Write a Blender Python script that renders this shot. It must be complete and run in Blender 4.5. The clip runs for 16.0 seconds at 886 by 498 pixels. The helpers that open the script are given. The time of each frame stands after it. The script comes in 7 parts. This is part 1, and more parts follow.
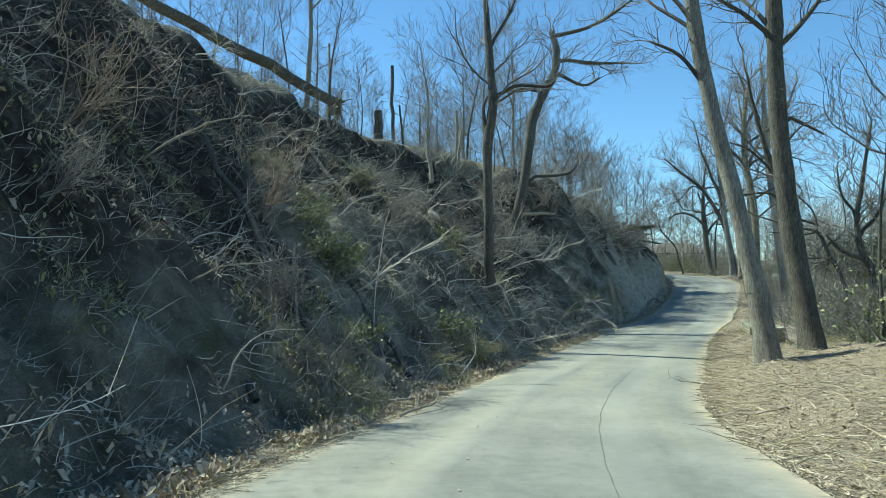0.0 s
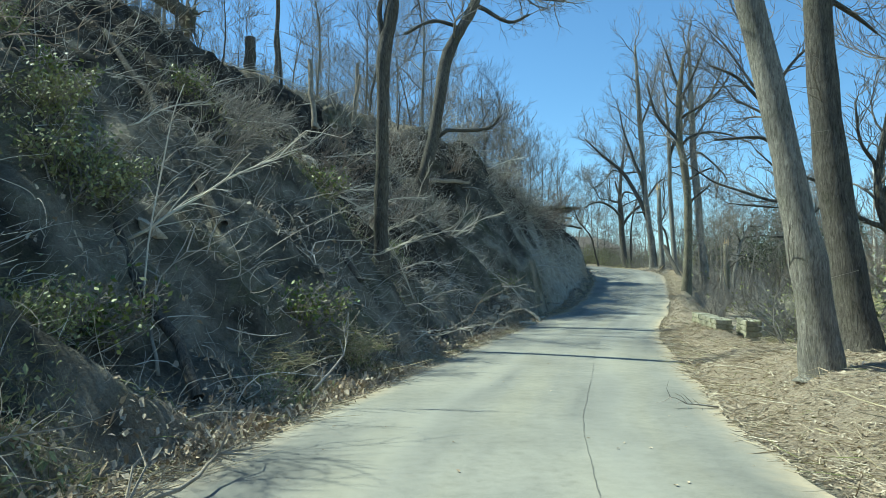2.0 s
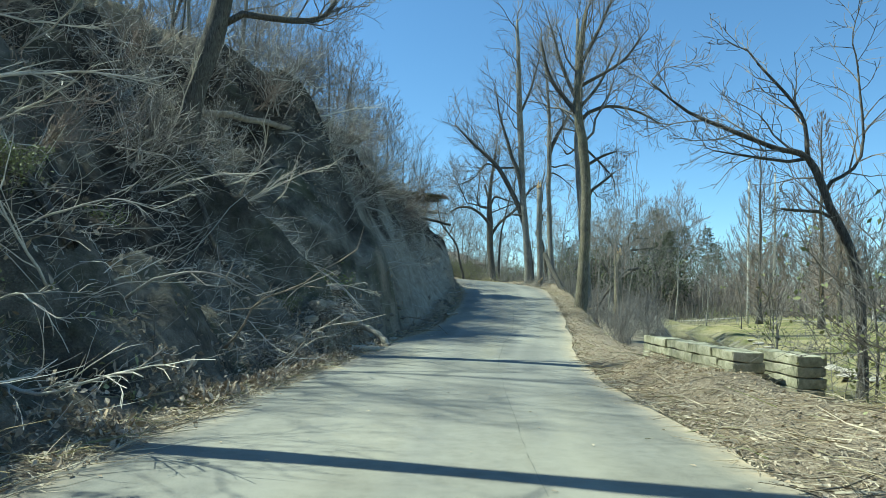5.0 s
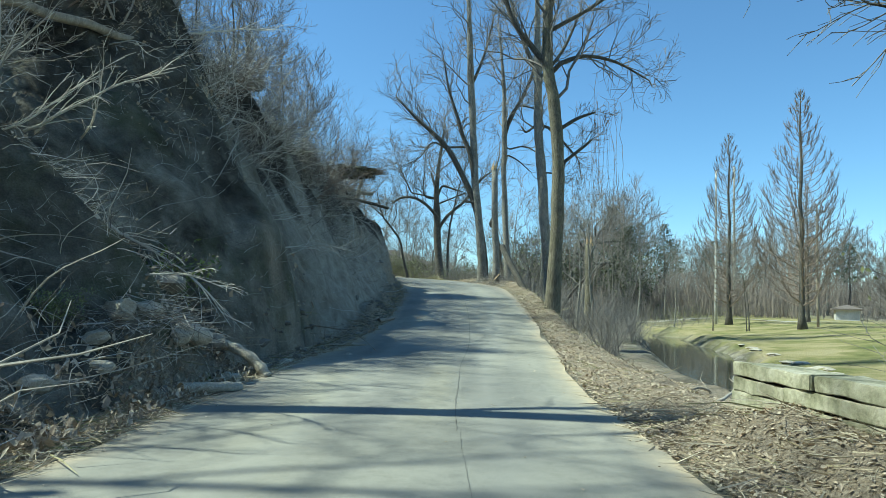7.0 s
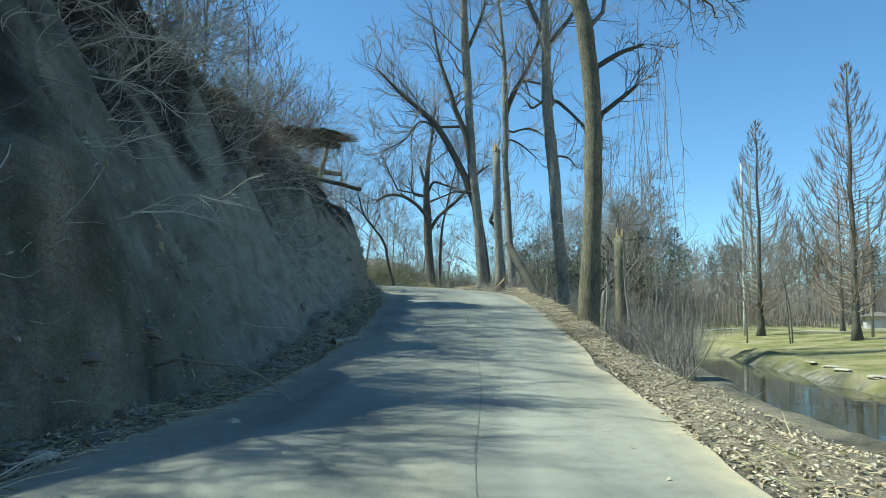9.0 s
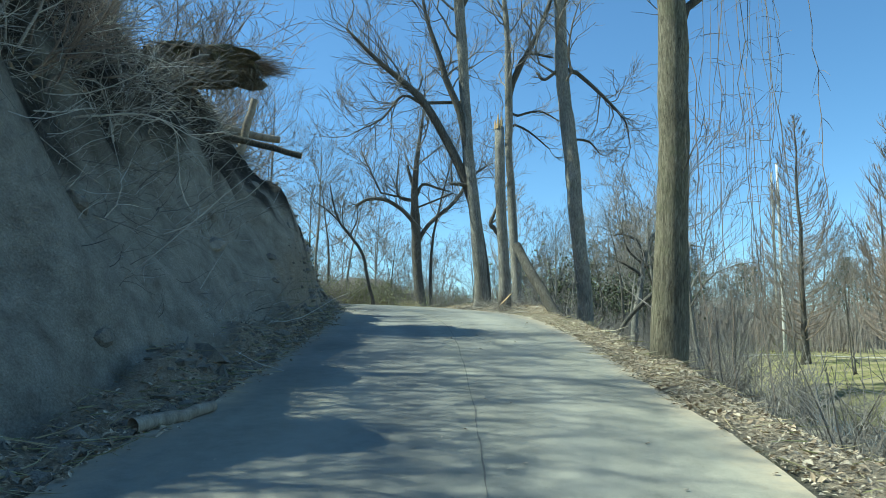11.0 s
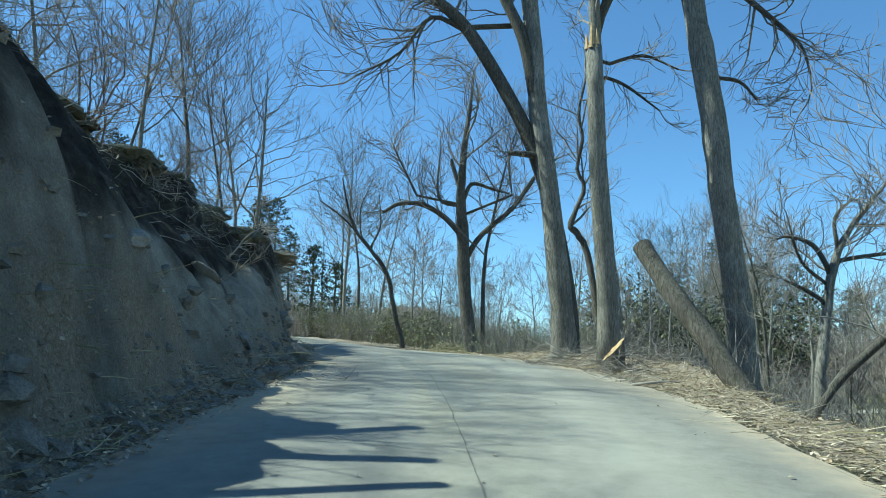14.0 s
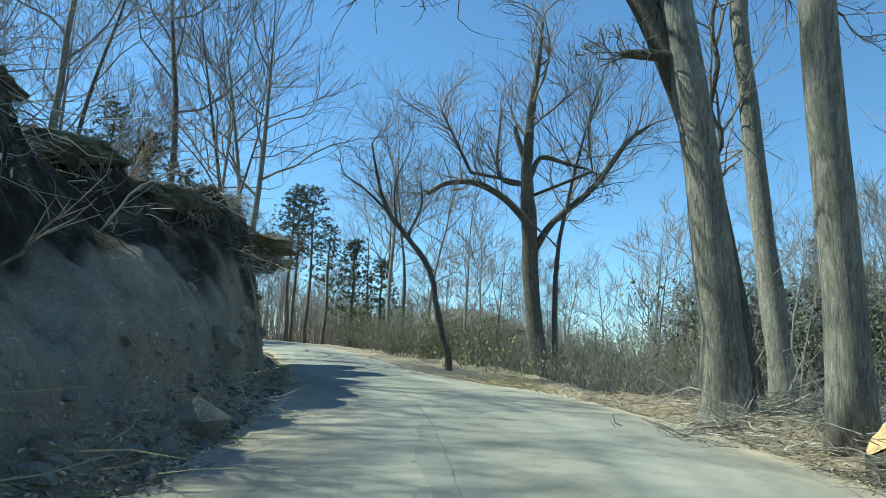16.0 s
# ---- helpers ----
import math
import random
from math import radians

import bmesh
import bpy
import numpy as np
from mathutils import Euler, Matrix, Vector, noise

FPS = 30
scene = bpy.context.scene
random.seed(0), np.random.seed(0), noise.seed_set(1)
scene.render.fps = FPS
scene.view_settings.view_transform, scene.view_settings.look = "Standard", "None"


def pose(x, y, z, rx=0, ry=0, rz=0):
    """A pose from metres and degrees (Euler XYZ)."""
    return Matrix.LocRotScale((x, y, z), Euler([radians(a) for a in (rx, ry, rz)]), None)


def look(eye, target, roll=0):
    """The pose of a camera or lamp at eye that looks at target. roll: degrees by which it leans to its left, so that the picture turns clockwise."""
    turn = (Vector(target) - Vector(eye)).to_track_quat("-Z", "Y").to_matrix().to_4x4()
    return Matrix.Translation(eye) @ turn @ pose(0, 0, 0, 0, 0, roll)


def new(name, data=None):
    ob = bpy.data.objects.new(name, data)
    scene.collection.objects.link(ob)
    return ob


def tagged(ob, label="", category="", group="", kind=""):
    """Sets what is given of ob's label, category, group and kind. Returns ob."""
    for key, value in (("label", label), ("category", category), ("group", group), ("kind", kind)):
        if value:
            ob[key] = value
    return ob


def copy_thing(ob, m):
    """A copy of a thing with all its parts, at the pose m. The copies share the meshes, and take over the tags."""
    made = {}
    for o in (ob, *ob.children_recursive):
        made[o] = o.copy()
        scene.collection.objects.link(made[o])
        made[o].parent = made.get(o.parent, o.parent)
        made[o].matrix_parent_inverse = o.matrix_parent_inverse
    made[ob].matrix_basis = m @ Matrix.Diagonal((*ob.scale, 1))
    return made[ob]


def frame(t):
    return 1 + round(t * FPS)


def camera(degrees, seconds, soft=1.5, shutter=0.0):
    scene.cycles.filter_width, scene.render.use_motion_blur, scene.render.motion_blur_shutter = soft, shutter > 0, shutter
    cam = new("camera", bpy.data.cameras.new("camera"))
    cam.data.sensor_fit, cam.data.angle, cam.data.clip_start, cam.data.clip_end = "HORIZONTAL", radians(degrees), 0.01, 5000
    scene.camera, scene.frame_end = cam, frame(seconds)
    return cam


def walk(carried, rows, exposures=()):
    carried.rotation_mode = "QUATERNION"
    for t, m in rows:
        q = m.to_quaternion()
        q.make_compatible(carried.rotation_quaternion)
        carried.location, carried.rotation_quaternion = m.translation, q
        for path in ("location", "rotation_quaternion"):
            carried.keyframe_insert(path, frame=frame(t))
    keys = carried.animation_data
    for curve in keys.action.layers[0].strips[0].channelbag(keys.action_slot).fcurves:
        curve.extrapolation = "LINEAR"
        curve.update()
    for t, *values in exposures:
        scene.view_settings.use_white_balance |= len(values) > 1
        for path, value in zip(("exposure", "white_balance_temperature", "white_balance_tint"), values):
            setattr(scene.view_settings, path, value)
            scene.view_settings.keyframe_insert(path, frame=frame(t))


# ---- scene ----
cam = camera(65.4, 16.0, soft=0.6)
METRES, EYE, TILT, LEAN, TURN = 71.429, 1.5, 0.0, 0.0, 0.0
ROWS = [
    (0.0, 0.0, 0.0, 0.0, 0.04, 2.67, 0.88),
    (0.5, 0.0022, 0.0299, -0.003, -1.9, 2.48, 0.6),
    (1.0, 0.0056, 0.0605, -0.006, -3.86, 2.28, 0.23),
    (1.5, 0.0098, 0.091, -0.0087, -5.77, 2.17, -0.15),
    (2.0, 0.0151, 0.1218, -0.0115, -7.66, 2.17, -0.48),
    (2.5, 0.0215, 0.1531, -0.0141, -9.59, 2.3, -0.77),
    (3.0, 0.0292, 0.1846, -0.0167, -11.58, 2.58, -0.94),
    (3.5, 0.0384, 0.2166, -0.0187, -13.62, 2.98, -1.15),
    (4.0, 0.0489, 0.2486, -0.0199, -15.6, 3.45, -1.55),
    (4.5, 0.0599, 0.2796, -0.0213, -17.57, 3.79, -2.04),
    (7.0, 0.1194, 0.4215, -0.0233, -23.77, 4.38, -1.77),
    (7.5, 0.1318, 0.4502, -0.0236, -23.89, 4.43, -1.55),
    (8.0, 0.1446, 0.4788, -0.0241, -23.98, 4.59, -1.2),
    (8.5, 0.1577, 0.5081, -0.0244, -24.16, 4.95, -1.0),
    (9.0, 0.1714, 0.5376, -0.0247, -24.33, 5.52, -0.95),
    (11.5, 0.2444, 0.6828, -0.02, -24.66, 8.09, -0.82),
    (12.0, 0.2587, 0.7114, -0.0178, -24.31, 8.99, -0.64),
    (12.5, 0.2722, 0.7386, -0.0148, -23.58, 9.72, -0.66),
    (13.0, 0.2844, 0.766, -0.0111, -22.49, 10.05, -0.76),
    (13.5, 0.296, 0.7927, -0.008, -21.23, 9.95, -1.03),
    (14.0, 0.3067, 0.8191, -0.0047, -19.92, 9.58, -1.31),
    (14.5, 0.3174, 0.8464, -0.0013, -18.73, 9.33, -1.6),
    (15.0, 0.3275, 0.8734, 0.0018, -17.59, 9.31, -1.92),
    (15.5, 0.337, 0.9012, 0.0053, -16.37, 9.46, -2.1),
    (16.0, 0.3458, 0.9293, 0.008, -15.04, 9.55, -2.3),
]
walk(cam, [(t, pose(0, 0, EYE, TILT, LEAN, TURN) @ pose(METRES * x, METRES * y, METRES * z, 90 + pitch, roll, yaw)) for t, x, y, z, yaw, pitch, roll in ROWS], [(0.0, 0.66, 5520, -13), (9.0, 0.68, 5510, -13), (11.5, 0.74, 5490, -13), (12.6, 0.7, 5290, -13), (14.4, 0.68, 5330, -13), (15.4, 0.72, 5540, -14), (16.0, 0.72, 5560, -13)])

# ---- world and sun: clear spring noon, sun ahead on the left behind the cut bank ----
SUN_AZ, SUN_EL = 154.0, 51.0          # degrees from +x, and above the horizon
world = bpy.data.worlds.new("sky")
scene.world = world
world.use_nodes = True
wn = world.node_tree
wn.nodes.clear()
sky = wn.nodes.new("ShaderNodeTexSky")
sky.sky_type = "NISHITA"
sky.sun_disc = False
sky.sun_elevation = radians(SUN_EL)
sky.sun_rotation = radians(90 - SUN_AZ)
sky.air_density, sky.dust_density, sky.ozone_density = 0.95, 0.05, 4.5
sky_bg = wn.nodes.new("ShaderNodeBackground")
sky_bg.inputs["Strength"].default_value = 0.106
sky_out = wn.nodes.new("ShaderNodeOutputWorld")
wn.links.new(sky.outputs[0], sky_bg.inputs["Color"])
wn.links.new(sky_bg.outputs[0], sky_out.inputs["Surface"])
sun_data = bpy.data.lights.new("sun", "SUN")
sun_data.energy, sun_data.angle, sun_data.color = 5.0, radians(0.55), (1.0, 0.91, 0.76)
sun = new("sun", sun_data)
sun.matrix_world = look((0, 0, 60), Vector((0, 0, 60)) - Vector((math.cos(radians(SUN_AZ)) * math.cos(radians(SUN_EL)), math.sin(radians(SUN_AZ)) * math.cos(radians(SUN_EL)), math.sin(radians(SUN_EL)))))

# ---- materials ----


def material(name):
    m = bpy.data.materials.new(name)
    m.use_nodes = True
    return m, m.node_tree.nodes, m.node_tree.links, m.node_tree.nodes["Principled BSDF"]


def ramp(nodes, stops):
    r = nodes.new("ShaderNodeValToRGB")
    el = r.color_ramp.elements
    while len(el) < len(stops):
        el.new(0.5)
    for e, (p, c) in zip(el, stops):
        e.position, e.color = p, (*c, 1)
    return r


def noise_tex(nodes, links, scale, detail=6, rough=0.6, coords="Object", stretch=None, distortion=0.0):
    tc = nodes.new("ShaderNodeTexCoord")
    n = nodes.new("ShaderNodeTexNoise")
    n.inputs["Scale"].default_value, n.inputs["Detail"].default_value = scale, detail
    n.inputs["Roughness"].default_value, n.inputs["Distortion"].default_value = rough, distortion
    if stretch:
        mp = nodes.new("ShaderNodeMapping")
        mp.inputs["Scale"].default_value = stretch
        links.new(tc.outputs[coords], mp.inputs[0])
        links.new(mp.outputs[0], n.inputs["Vector"])
    else:
        links.new(tc.outputs[coords], n.inputs["Vector"])
    return n


def mix(nodes, links, fac, a, b, mode="MIX"):
    m = nodes.new("ShaderNodeMix")
    m.data_type, m.blend_type = "RGBA", mode
    for sock, v in ((m.inputs[0], fac), (m.inputs[6], a), (m.inputs[7], b)):
        if isinstance(v, bpy.types.NodeSocket):
            links.new(v, sock)
        elif isinstance(v, tuple):
            sock.default_value = (*v, 1)
        else:
            sock.default_value = v
    return m.outputs[2]


def bump(nodes, links, height, strength, distance, bsdf):
    b = nodes.new("ShaderNodeBump")
    b.inputs["Strength"].default_value, b.inputs["Distance"].default_value = strength, distance
    links.new(height, b.inputs["Height"])
    links.new(b.outputs[0], bsdf.inputs["Normal"])


def simple_mat(name, stops, scale, rough=0.85, bump_s=0.4, dist=0.02, stretch=None, random_amount=0.0, fine=None):
    """Noise-coloured surface with a second finer grain, a bump and an optional change from object to object."""
    m, n, l, b = material(name)
    t1 = noise_tex(n, l, scale, 8, 0.62, stretch=stretch)
    col = ramp(n, stops)
    l.new(t1.outputs[0], col.inputs[0])
    t2 = noise_tex(n, l, fine or scale * 7, 4, 0.6, stretch=stretch)
    grain = ramp(n, ((0.3, (0.72, 0.72, 0.72)), (0.7, (1.15, 1.15, 1.15))))
    l.new(t2.outputs[0], grain.inputs[0])
    out = mix(n, l, 1.0, col.outputs[0], grain.outputs[0], "MULTIPLY")
    if random_amount:
        oi = n.new("ShaderNodeObjectInfo")
        hs = n.new("ShaderNodeHueSaturation")
        mr = n.new("ShaderNodeMapRange")
        mr.inputs[3].default_value, mr.inputs[4].default_value = 1 - random_amount, 1 + random_amount
        l.new(oi.outputs["Random"], mr.inputs[0])
        l.new(mr.outputs[0], hs.inputs["Value"])
        l.new(out, hs.inputs["Color"])
        out = hs.outputs[0]
    l.new(out, b.inputs["Base Color"])
    b.inputs["Roughness"].default_value = rough
    b.inputs["Specular IOR Level"].default_value = 0.25
    add = n.new("ShaderNodeMath")
    add.operation = "ADD"
    l.new(t1.outputs[0], add.inputs[0])
    l.new(t2.outputs[0], add.inputs[1])
    bump(n, l, add.outputs[0], bump_s, dist, b)
    return m


def island_mat(name, stops, rough=0.8, spec=0.2):
    """Colour differs from loose piece to loose piece: leaves, twigs, chips."""
    m, n, l, b = material(name)
    g = n.new("ShaderNodeNewGeometry")
    r = ramp(n, stops)
    l.new(g.outputs["Random Per Island"], r.inputs[0])
    t = noise_tex(n, l, 30, 3)
    grain = ramp(n, ((0.3, (0.75, 0.75, 0.75)), (0.7, (1.12, 1.12, 1.12))))
    l.new(t.outputs[0], grain.inputs[0])
    l.new(mix(n, l, 1.0, r.outputs[0], grain.outputs[0], "MULTIPLY"), b.inputs["Base Color"])
    b.inputs["Roughness"].default_value, b.inputs["Specular IOR Level"].default_value = rough, spec
    return m


def bark_mat(name, dark, light, moss=0.0):
    """Furrowed bark running up the trunk, with paler ridges."""
    m, n, l, b = material(name)
    t1 = noise_tex(n, l, 24, 8, 0.7, stretch=(1, 1, 0.16), distortion=1.1)
    col = ramp(n, ((0.33, dark), (0.52, tuple((a + c) / 2 for a, c in zip(dark, light))), (0.68, light)))
    l.new(t1.outputs[0], col.inputs[0])
    t2 = noise_tex(n, l, 0.9, 4, 0.6)
    tone = ramp(n, ((0.3, (0.7, 0.7, 0.68)), (0.7, (1.2, 1.18, 1.12))))
    l.new(t2.outputs[0], tone.inputs[0])
    out = mix(n, l, 1.0, col.outputs[0], tone.outputs[0], "MULTIPLY")
    if moss:
        t3 = noise_tex(n, l, 1.6, 5, 0.7)
        mr = ramp(n, ((0.5, (0, 0, 0)), (0.66, (moss, moss, moss))))
        l.new(t3.outputs[0], mr.inputs[0])
        out = mix(n, l, mr.outputs[0], out, (0.16, 0.17, 0.09))
    l.new(out, b.inputs["Base Color"])
    b.inputs["Roughness"].default_value, b.inputs["Specular IOR Level"].default_value = 0.9, 0.15
    bump(n, l, t1.outputs[0], 1.0, 0.045, b)
    return m


def ground_mat():
    """Soil, leaf litter, turf, clay and dark topsoil with painted shade, mixed by the zones of the ground."""
    m, n, l, b = material("ground_soil")

    def attr(name):
        a = n.new("ShaderNodeAttribute")
        a.attribute_name = name
        return a.outputs["Fac"]

    soil_n = noise_tex(n, l, 0.9, 10, 0.68)
    soil = ramp(n, ((0.34, (0.08, 0.073, 0.057)), (0.46, (0.175, 0.16, 0.125)), (0.59, (0.32, 0.292, 0.23)), (0.72, (0.52, 0.48, 0.385))))
    l.new(soil_n.outputs[0], soil.inputs[0])
    lit_n = noise_tex(n, l, 13, 8, 0.7, distortion=1.2)
    litter = ramp(n, ((0.3, (0.23, 0.18, 0.125)), (0.45, (0.38, 0.31, 0.22)), (0.6, (0.5, 0.42, 0.31)), (0.75, (0.62, 0.54, 0.42))))
    l.new(lit_n.outputs[0], litter.inputs[0])
    grass_n = noise_tex(n, l, 0.35, 9, 0.65)
    grass = ramp(n, ((0.3, (0.15, 0.17, 0.06)), (0.44, (0.26, 0.25, 0.1)), (0.56, (0.39, 0.34, 0.17)), (0.72, (0.47, 0.4, 0.24))))
    l.new(grass_n.outputs[0], grass.inputs[0])
    clay_n = noise_tex(n, l, 2.4, 9, 0.66)
    clay = ramp(n, ((0.3, (0.27, 0.24, 0.19)), (0.5, (0.42, 0.38, 0.305)), (0.7, (0.55, 0.505, 0.41))))
    l.new(clay_n.outputs[0], clay.inputs[0])
    moss_n = noise_tex(n, l, 0.55, 6, 0.7)
    mossy = ramp(n, ((0.5, (0, 0, 0)), (0.64, (0.55, 0.55, 0.55))))
    l.new(moss_n.outputs[0], mossy.inputs[0])
    out = mix(n, l, mossy.outputs[0], soil.outputs[0], (0.12, 0.13, 0.055))
    out = mix(n, l, attr("clay"), out, clay.outputs[0])
    # near-black topsoil tones, which also stand for shadow on the brushy bank
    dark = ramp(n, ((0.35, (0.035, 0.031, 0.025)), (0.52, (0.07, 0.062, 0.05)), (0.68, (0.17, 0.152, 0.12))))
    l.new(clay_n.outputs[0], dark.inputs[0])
    out = mix(n, l, attr("humus_and_shade"), out, dark.outputs[0])
    out = mix(n, l, attr("litter"), out, litter.outputs[0])
    out = mix(n, l, attr("grass"), out, grass.outputs[0])
    fine = noise_tex(n, l, 38, 5, 0.65)
    speck = ramp(n, ((0.3, (0.7, 0.7, 0.7)), (0.7, (1.2, 1.2, 1.2))))
    l.new(fine.outputs[0], speck.inputs[0])
    out = mix(n, l, 1.0, out, speck.outputs[0], "MULTIPLY")
    l.new(out, b.inputs["Base Color"])
    b.inputs["Roughness"].default_value, b.inputs["Specular IOR Level"].default_value = 0.95, 0.1
    add = n.new("ShaderNodeMath")
    add.operation = "MULTIPLY_ADD"
    add.inputs[1].default_value = 0.5
    l.new(lit_n.outputs[0], add.inputs[0])
    l.new(soil_n.outputs[0], add.inputs[2])
    bump(n, l, add.outputs[0], 1.0, 0.22, b)
    return m


def asphalt_mat():
    m, n, l, b = material("worn_asphalt")
    big = noise_tex(n, l, 0.35, 6, 0.6)
    base = ramp(n, ((0.3, (0.205, 0.198, 0.168)), (0.5, (0.265, 0.256, 0.218)), (0.72, (0.32, 0.306, 0.258))))
    l.new(big.outputs[0], base.inputs[0])
    grit = noise_tex(n, l, 120, 3, 0.7)
    gr = ramp(n, ((0.3, (0.72, 0.72, 0.72)), (0.7, (1.2, 1.2, 1.18))))
    l.new(grit.outputs[0], gr.inputs[0])
    out = mix(n, l, 1.0, base.outputs[0], gr.outputs[0], "MULTIPLY")
    mid_n = noise_tex(n, l, 5.5, 6, 0.72)
    mott = ramp(n, ((0.32, (0.84, 0.84, 0.83)), (0.5, (1, 1, 1)), (0.68, (1.1, 1.1, 1.09))))
    l.new(mid_n.outputs[0], mott.inputs[0])
    out = mix(n, l, 1.0, out, mott.outputs[0], "MULTIPLY")
    spots = noise_tex(n, l, 22, 2, 0.5)
    dark = ramp(n, ((0.69, (1, 1, 1)), (0.74, (0.72, 0.71, 0.69))))
    l.new(spots.outputs[0], dark.inputs[0])
    out = mix(n, l, 1.0, out, dark.outputs[0], "MULTIPLY")
    at = n.new("ShaderNodeAttribute")
    at.attribute_name = "dust"
    dn = noise_tex(n, l, 3.0, 7, 0.7)
    mul = n.new("ShaderNodeMath")
    mul.operation = "MULTIPLY"
    dr = ramp(n, ((0.35, (0.3, 0.3, 0.3)), (0.62, (1, 1, 1))))
    l.new(dn.outputs[0], dr.inputs[0])
    l.new(dr.outputs[0], mul.inputs[0])
    l.new(at.outputs["Fac"], mul.inputs[1])
    out = mix(n, l, mul.outputs[0], out, (0.52, 0.42, 0.28))
    track = n.new("ShaderNodeAttribute")
    track.attribute_name = "track"
    out = mix(n, l, track.outputs["Fac"], out, (0.33, 0.318, 0.268))
    lane = n.new("ShaderNodeAttribute")
    lane.attribute_name = "lane"
    lr = ramp(n, ((0.25, (0.8, 0.81, 0.84)), (0.5, (1, 1, 1)), (0.75, (1.1, 1.08, 1.02))))
    l.new(lane.outputs["Fac"], lr.inputs[0])
    out = mix(n, l, 1.0, out, lr.outputs[0], "MULTIPLY")
    l.new(out, b.inputs["Base Color"])
    b.inputs["Roughness"].default_value, b.inputs["Specular IOR Level"].default_value = 0.85, 0.25
    bump(n, l, grit.outputs[0], 0.35, 0.006, b)
    return m


def water_mat():
    m, n, l, b = material("creek_water")
    b.inputs["Base Color"].default_value = (0.035, 0.04, 0.03, 1)
    b.inputs["Roughness"].default_value = 0.04
    b.inputs["IOR"].default_value = 1.33
    t = noise_tex(n, l, 2.2, 3, 0.5)
    bump(n, l, t.outputs[0], 0.12, 0.05, b)
    return m


GROUND = ground_mat()
ASPHALT = asphalt_mat()
WATER = water_mat()
BARK_GREY = bark_mat("bark_grey", (0.11, 0.103, 0.092), (0.44, 0.42, 0.375), 0.2)
BARK_DARK = bark_mat("bark_dark", (0.045, 0.042, 0.037), (0.225, 0.208, 0.182), 0.15)
BARK_MOSSY = bark_mat("bark_mossy", (0.07, 0.062, 0.046), (0.35, 0.32, 0.24), 0.35)
TWIG = simple_mat("twig_bark", ((0.3, (0.15, 0.137, 0.12)), (0.7, (0.31, 0.285, 0.25))), 6, random_amount=0.15)
TWIG_FAR = simple_mat("far_twig", ((0.3, (0.17, 0.145, 0.12)), (0.7, (0.29, 0.25, 0.21))), 2, random_amount=0.2)
TWIG_RED = simple_mat("reddish_twig", ((0.3, (0.22, 0.17, 0.13)), (0.7, (0.37, 0.295, 0.235))), 5, random_amount=0.1)
CUT_WOOD = simple_mat("fresh_cut_wood", ((0.3, (0.48, 0.32, 0.15)), (0.7, (0.68, 0.5, 0.27))), 14, bump_s=0.3)
DEAD_WOOD = simple_mat("dead_wood", ((0.3, (0.22, 0.18, 0.13)), (0.7, (0.45, 0.39, 0.3))), 9, stretch=(1, 1, 0.3))
PALE_ROCK = simple_mat("pale_rock", ((0.3, (0.36, 0.32, 0.25)), (0.7, (0.62, 0.56, 0.44))), 5, bump_s=0.8, dist=0.04)
GREY_ROCK = simple_mat("grey_rock", ((0.3, (0.2, 0.18, 0.15)), (0.7, (0.38, 0.345, 0.285))), 5, bump_s=0.8, dist=0.04, random_amount=0.25)
CONCRETE = simple_mat("weathered_concrete", ((0.28, (0.2, 0.19, 0.14)), (0.5, (0.42, 0.39, 0.31)), (0.72, (0.56, 0.52, 0.43))), 2.6, bump_s=0.7, dist=0.03, random_amount=0.12)
SLAB = simple_mat("weathered_block", ((0.28, (0.13, 0.125, 0.075)), (0.44, (0.28, 0.27, 0.175)), (0.58, (0.42, 0.395, 0.285)), (0.76, (0.53, 0.5, 0.39))), 2.6, bump_s=0.45, dist=0.03, random_amount=0.12, fine=14)
TAR = simple_mat("crack_tar", ((0.3, (0.13, 0.125, 0.11)), (0.7, (0.2, 0.195, 0.165))), 8)
LEAF_DRY = island_mat("dry_leaves", ((0.0, (0.31, 0.235, 0.155)), (0.25, (0.41, 0.325, 0.225)), (0.5, (0.49, 0.405, 0.29)), (0.75, (0.58, 0.5, 0.375)), (1.0, (0.43, 0.355, 0.265))))
PALE_TWIG = island_mat("bleached_twigs", ((0.0, (0.4, 0.36, 0.29)), (0.5, (0.58, 0.54, 0.45)), (1.0, (0.74, 0.7, 0.62))))
STRAW_PALE = island_mat("bleached_straw", ((0.0, (0.26, 0.21, 0.14)), (0.5, (0.46, 0.39, 0.27)), (1.0, (0.64, 0.57, 0.43))))
BRUSH = island_mat("dry_brush", ((0.0, (0.14, 0.125, 0.105)), (0.4, (0.24, 0.215, 0.18)), (0.7, (0.48, 0.445, 0.38)), (1.0, (0.78, 0.75, 0.68))))
IVY = island_mat("evergreen_leaves", ((0.0, (0.07, 0.11, 0.03)), (0.5, (0.15, 0.19, 0.045)), (1.0, (0.32, 0.34, 0.09))), rough=0.5, spec=0.4)
SPRING = island_mat("spring_leaves", ((0.0, (0.17, 0.19, 0.08)), (0.5, (0.26, 0.275, 0.12)), (1.0, (0.37, 0.375, 0.19))), rough=0.6)
LEAF_DULL = island_mat("dull_leaves", ((0.0, (0.10, 0.115, 0.05)), (0.5, (0.17, 0.185, 0.085)), (1.0, (0.26, 0.265, 0.14))), rough=0.65)
PINE = island_mat("pine_needles", ((0.0, (0.05, 0.062, 0.036)), (0.6, (0.1, 0.115, 0.062)), (1.0, (0.16, 0.17, 0.1))), rough=0.6)
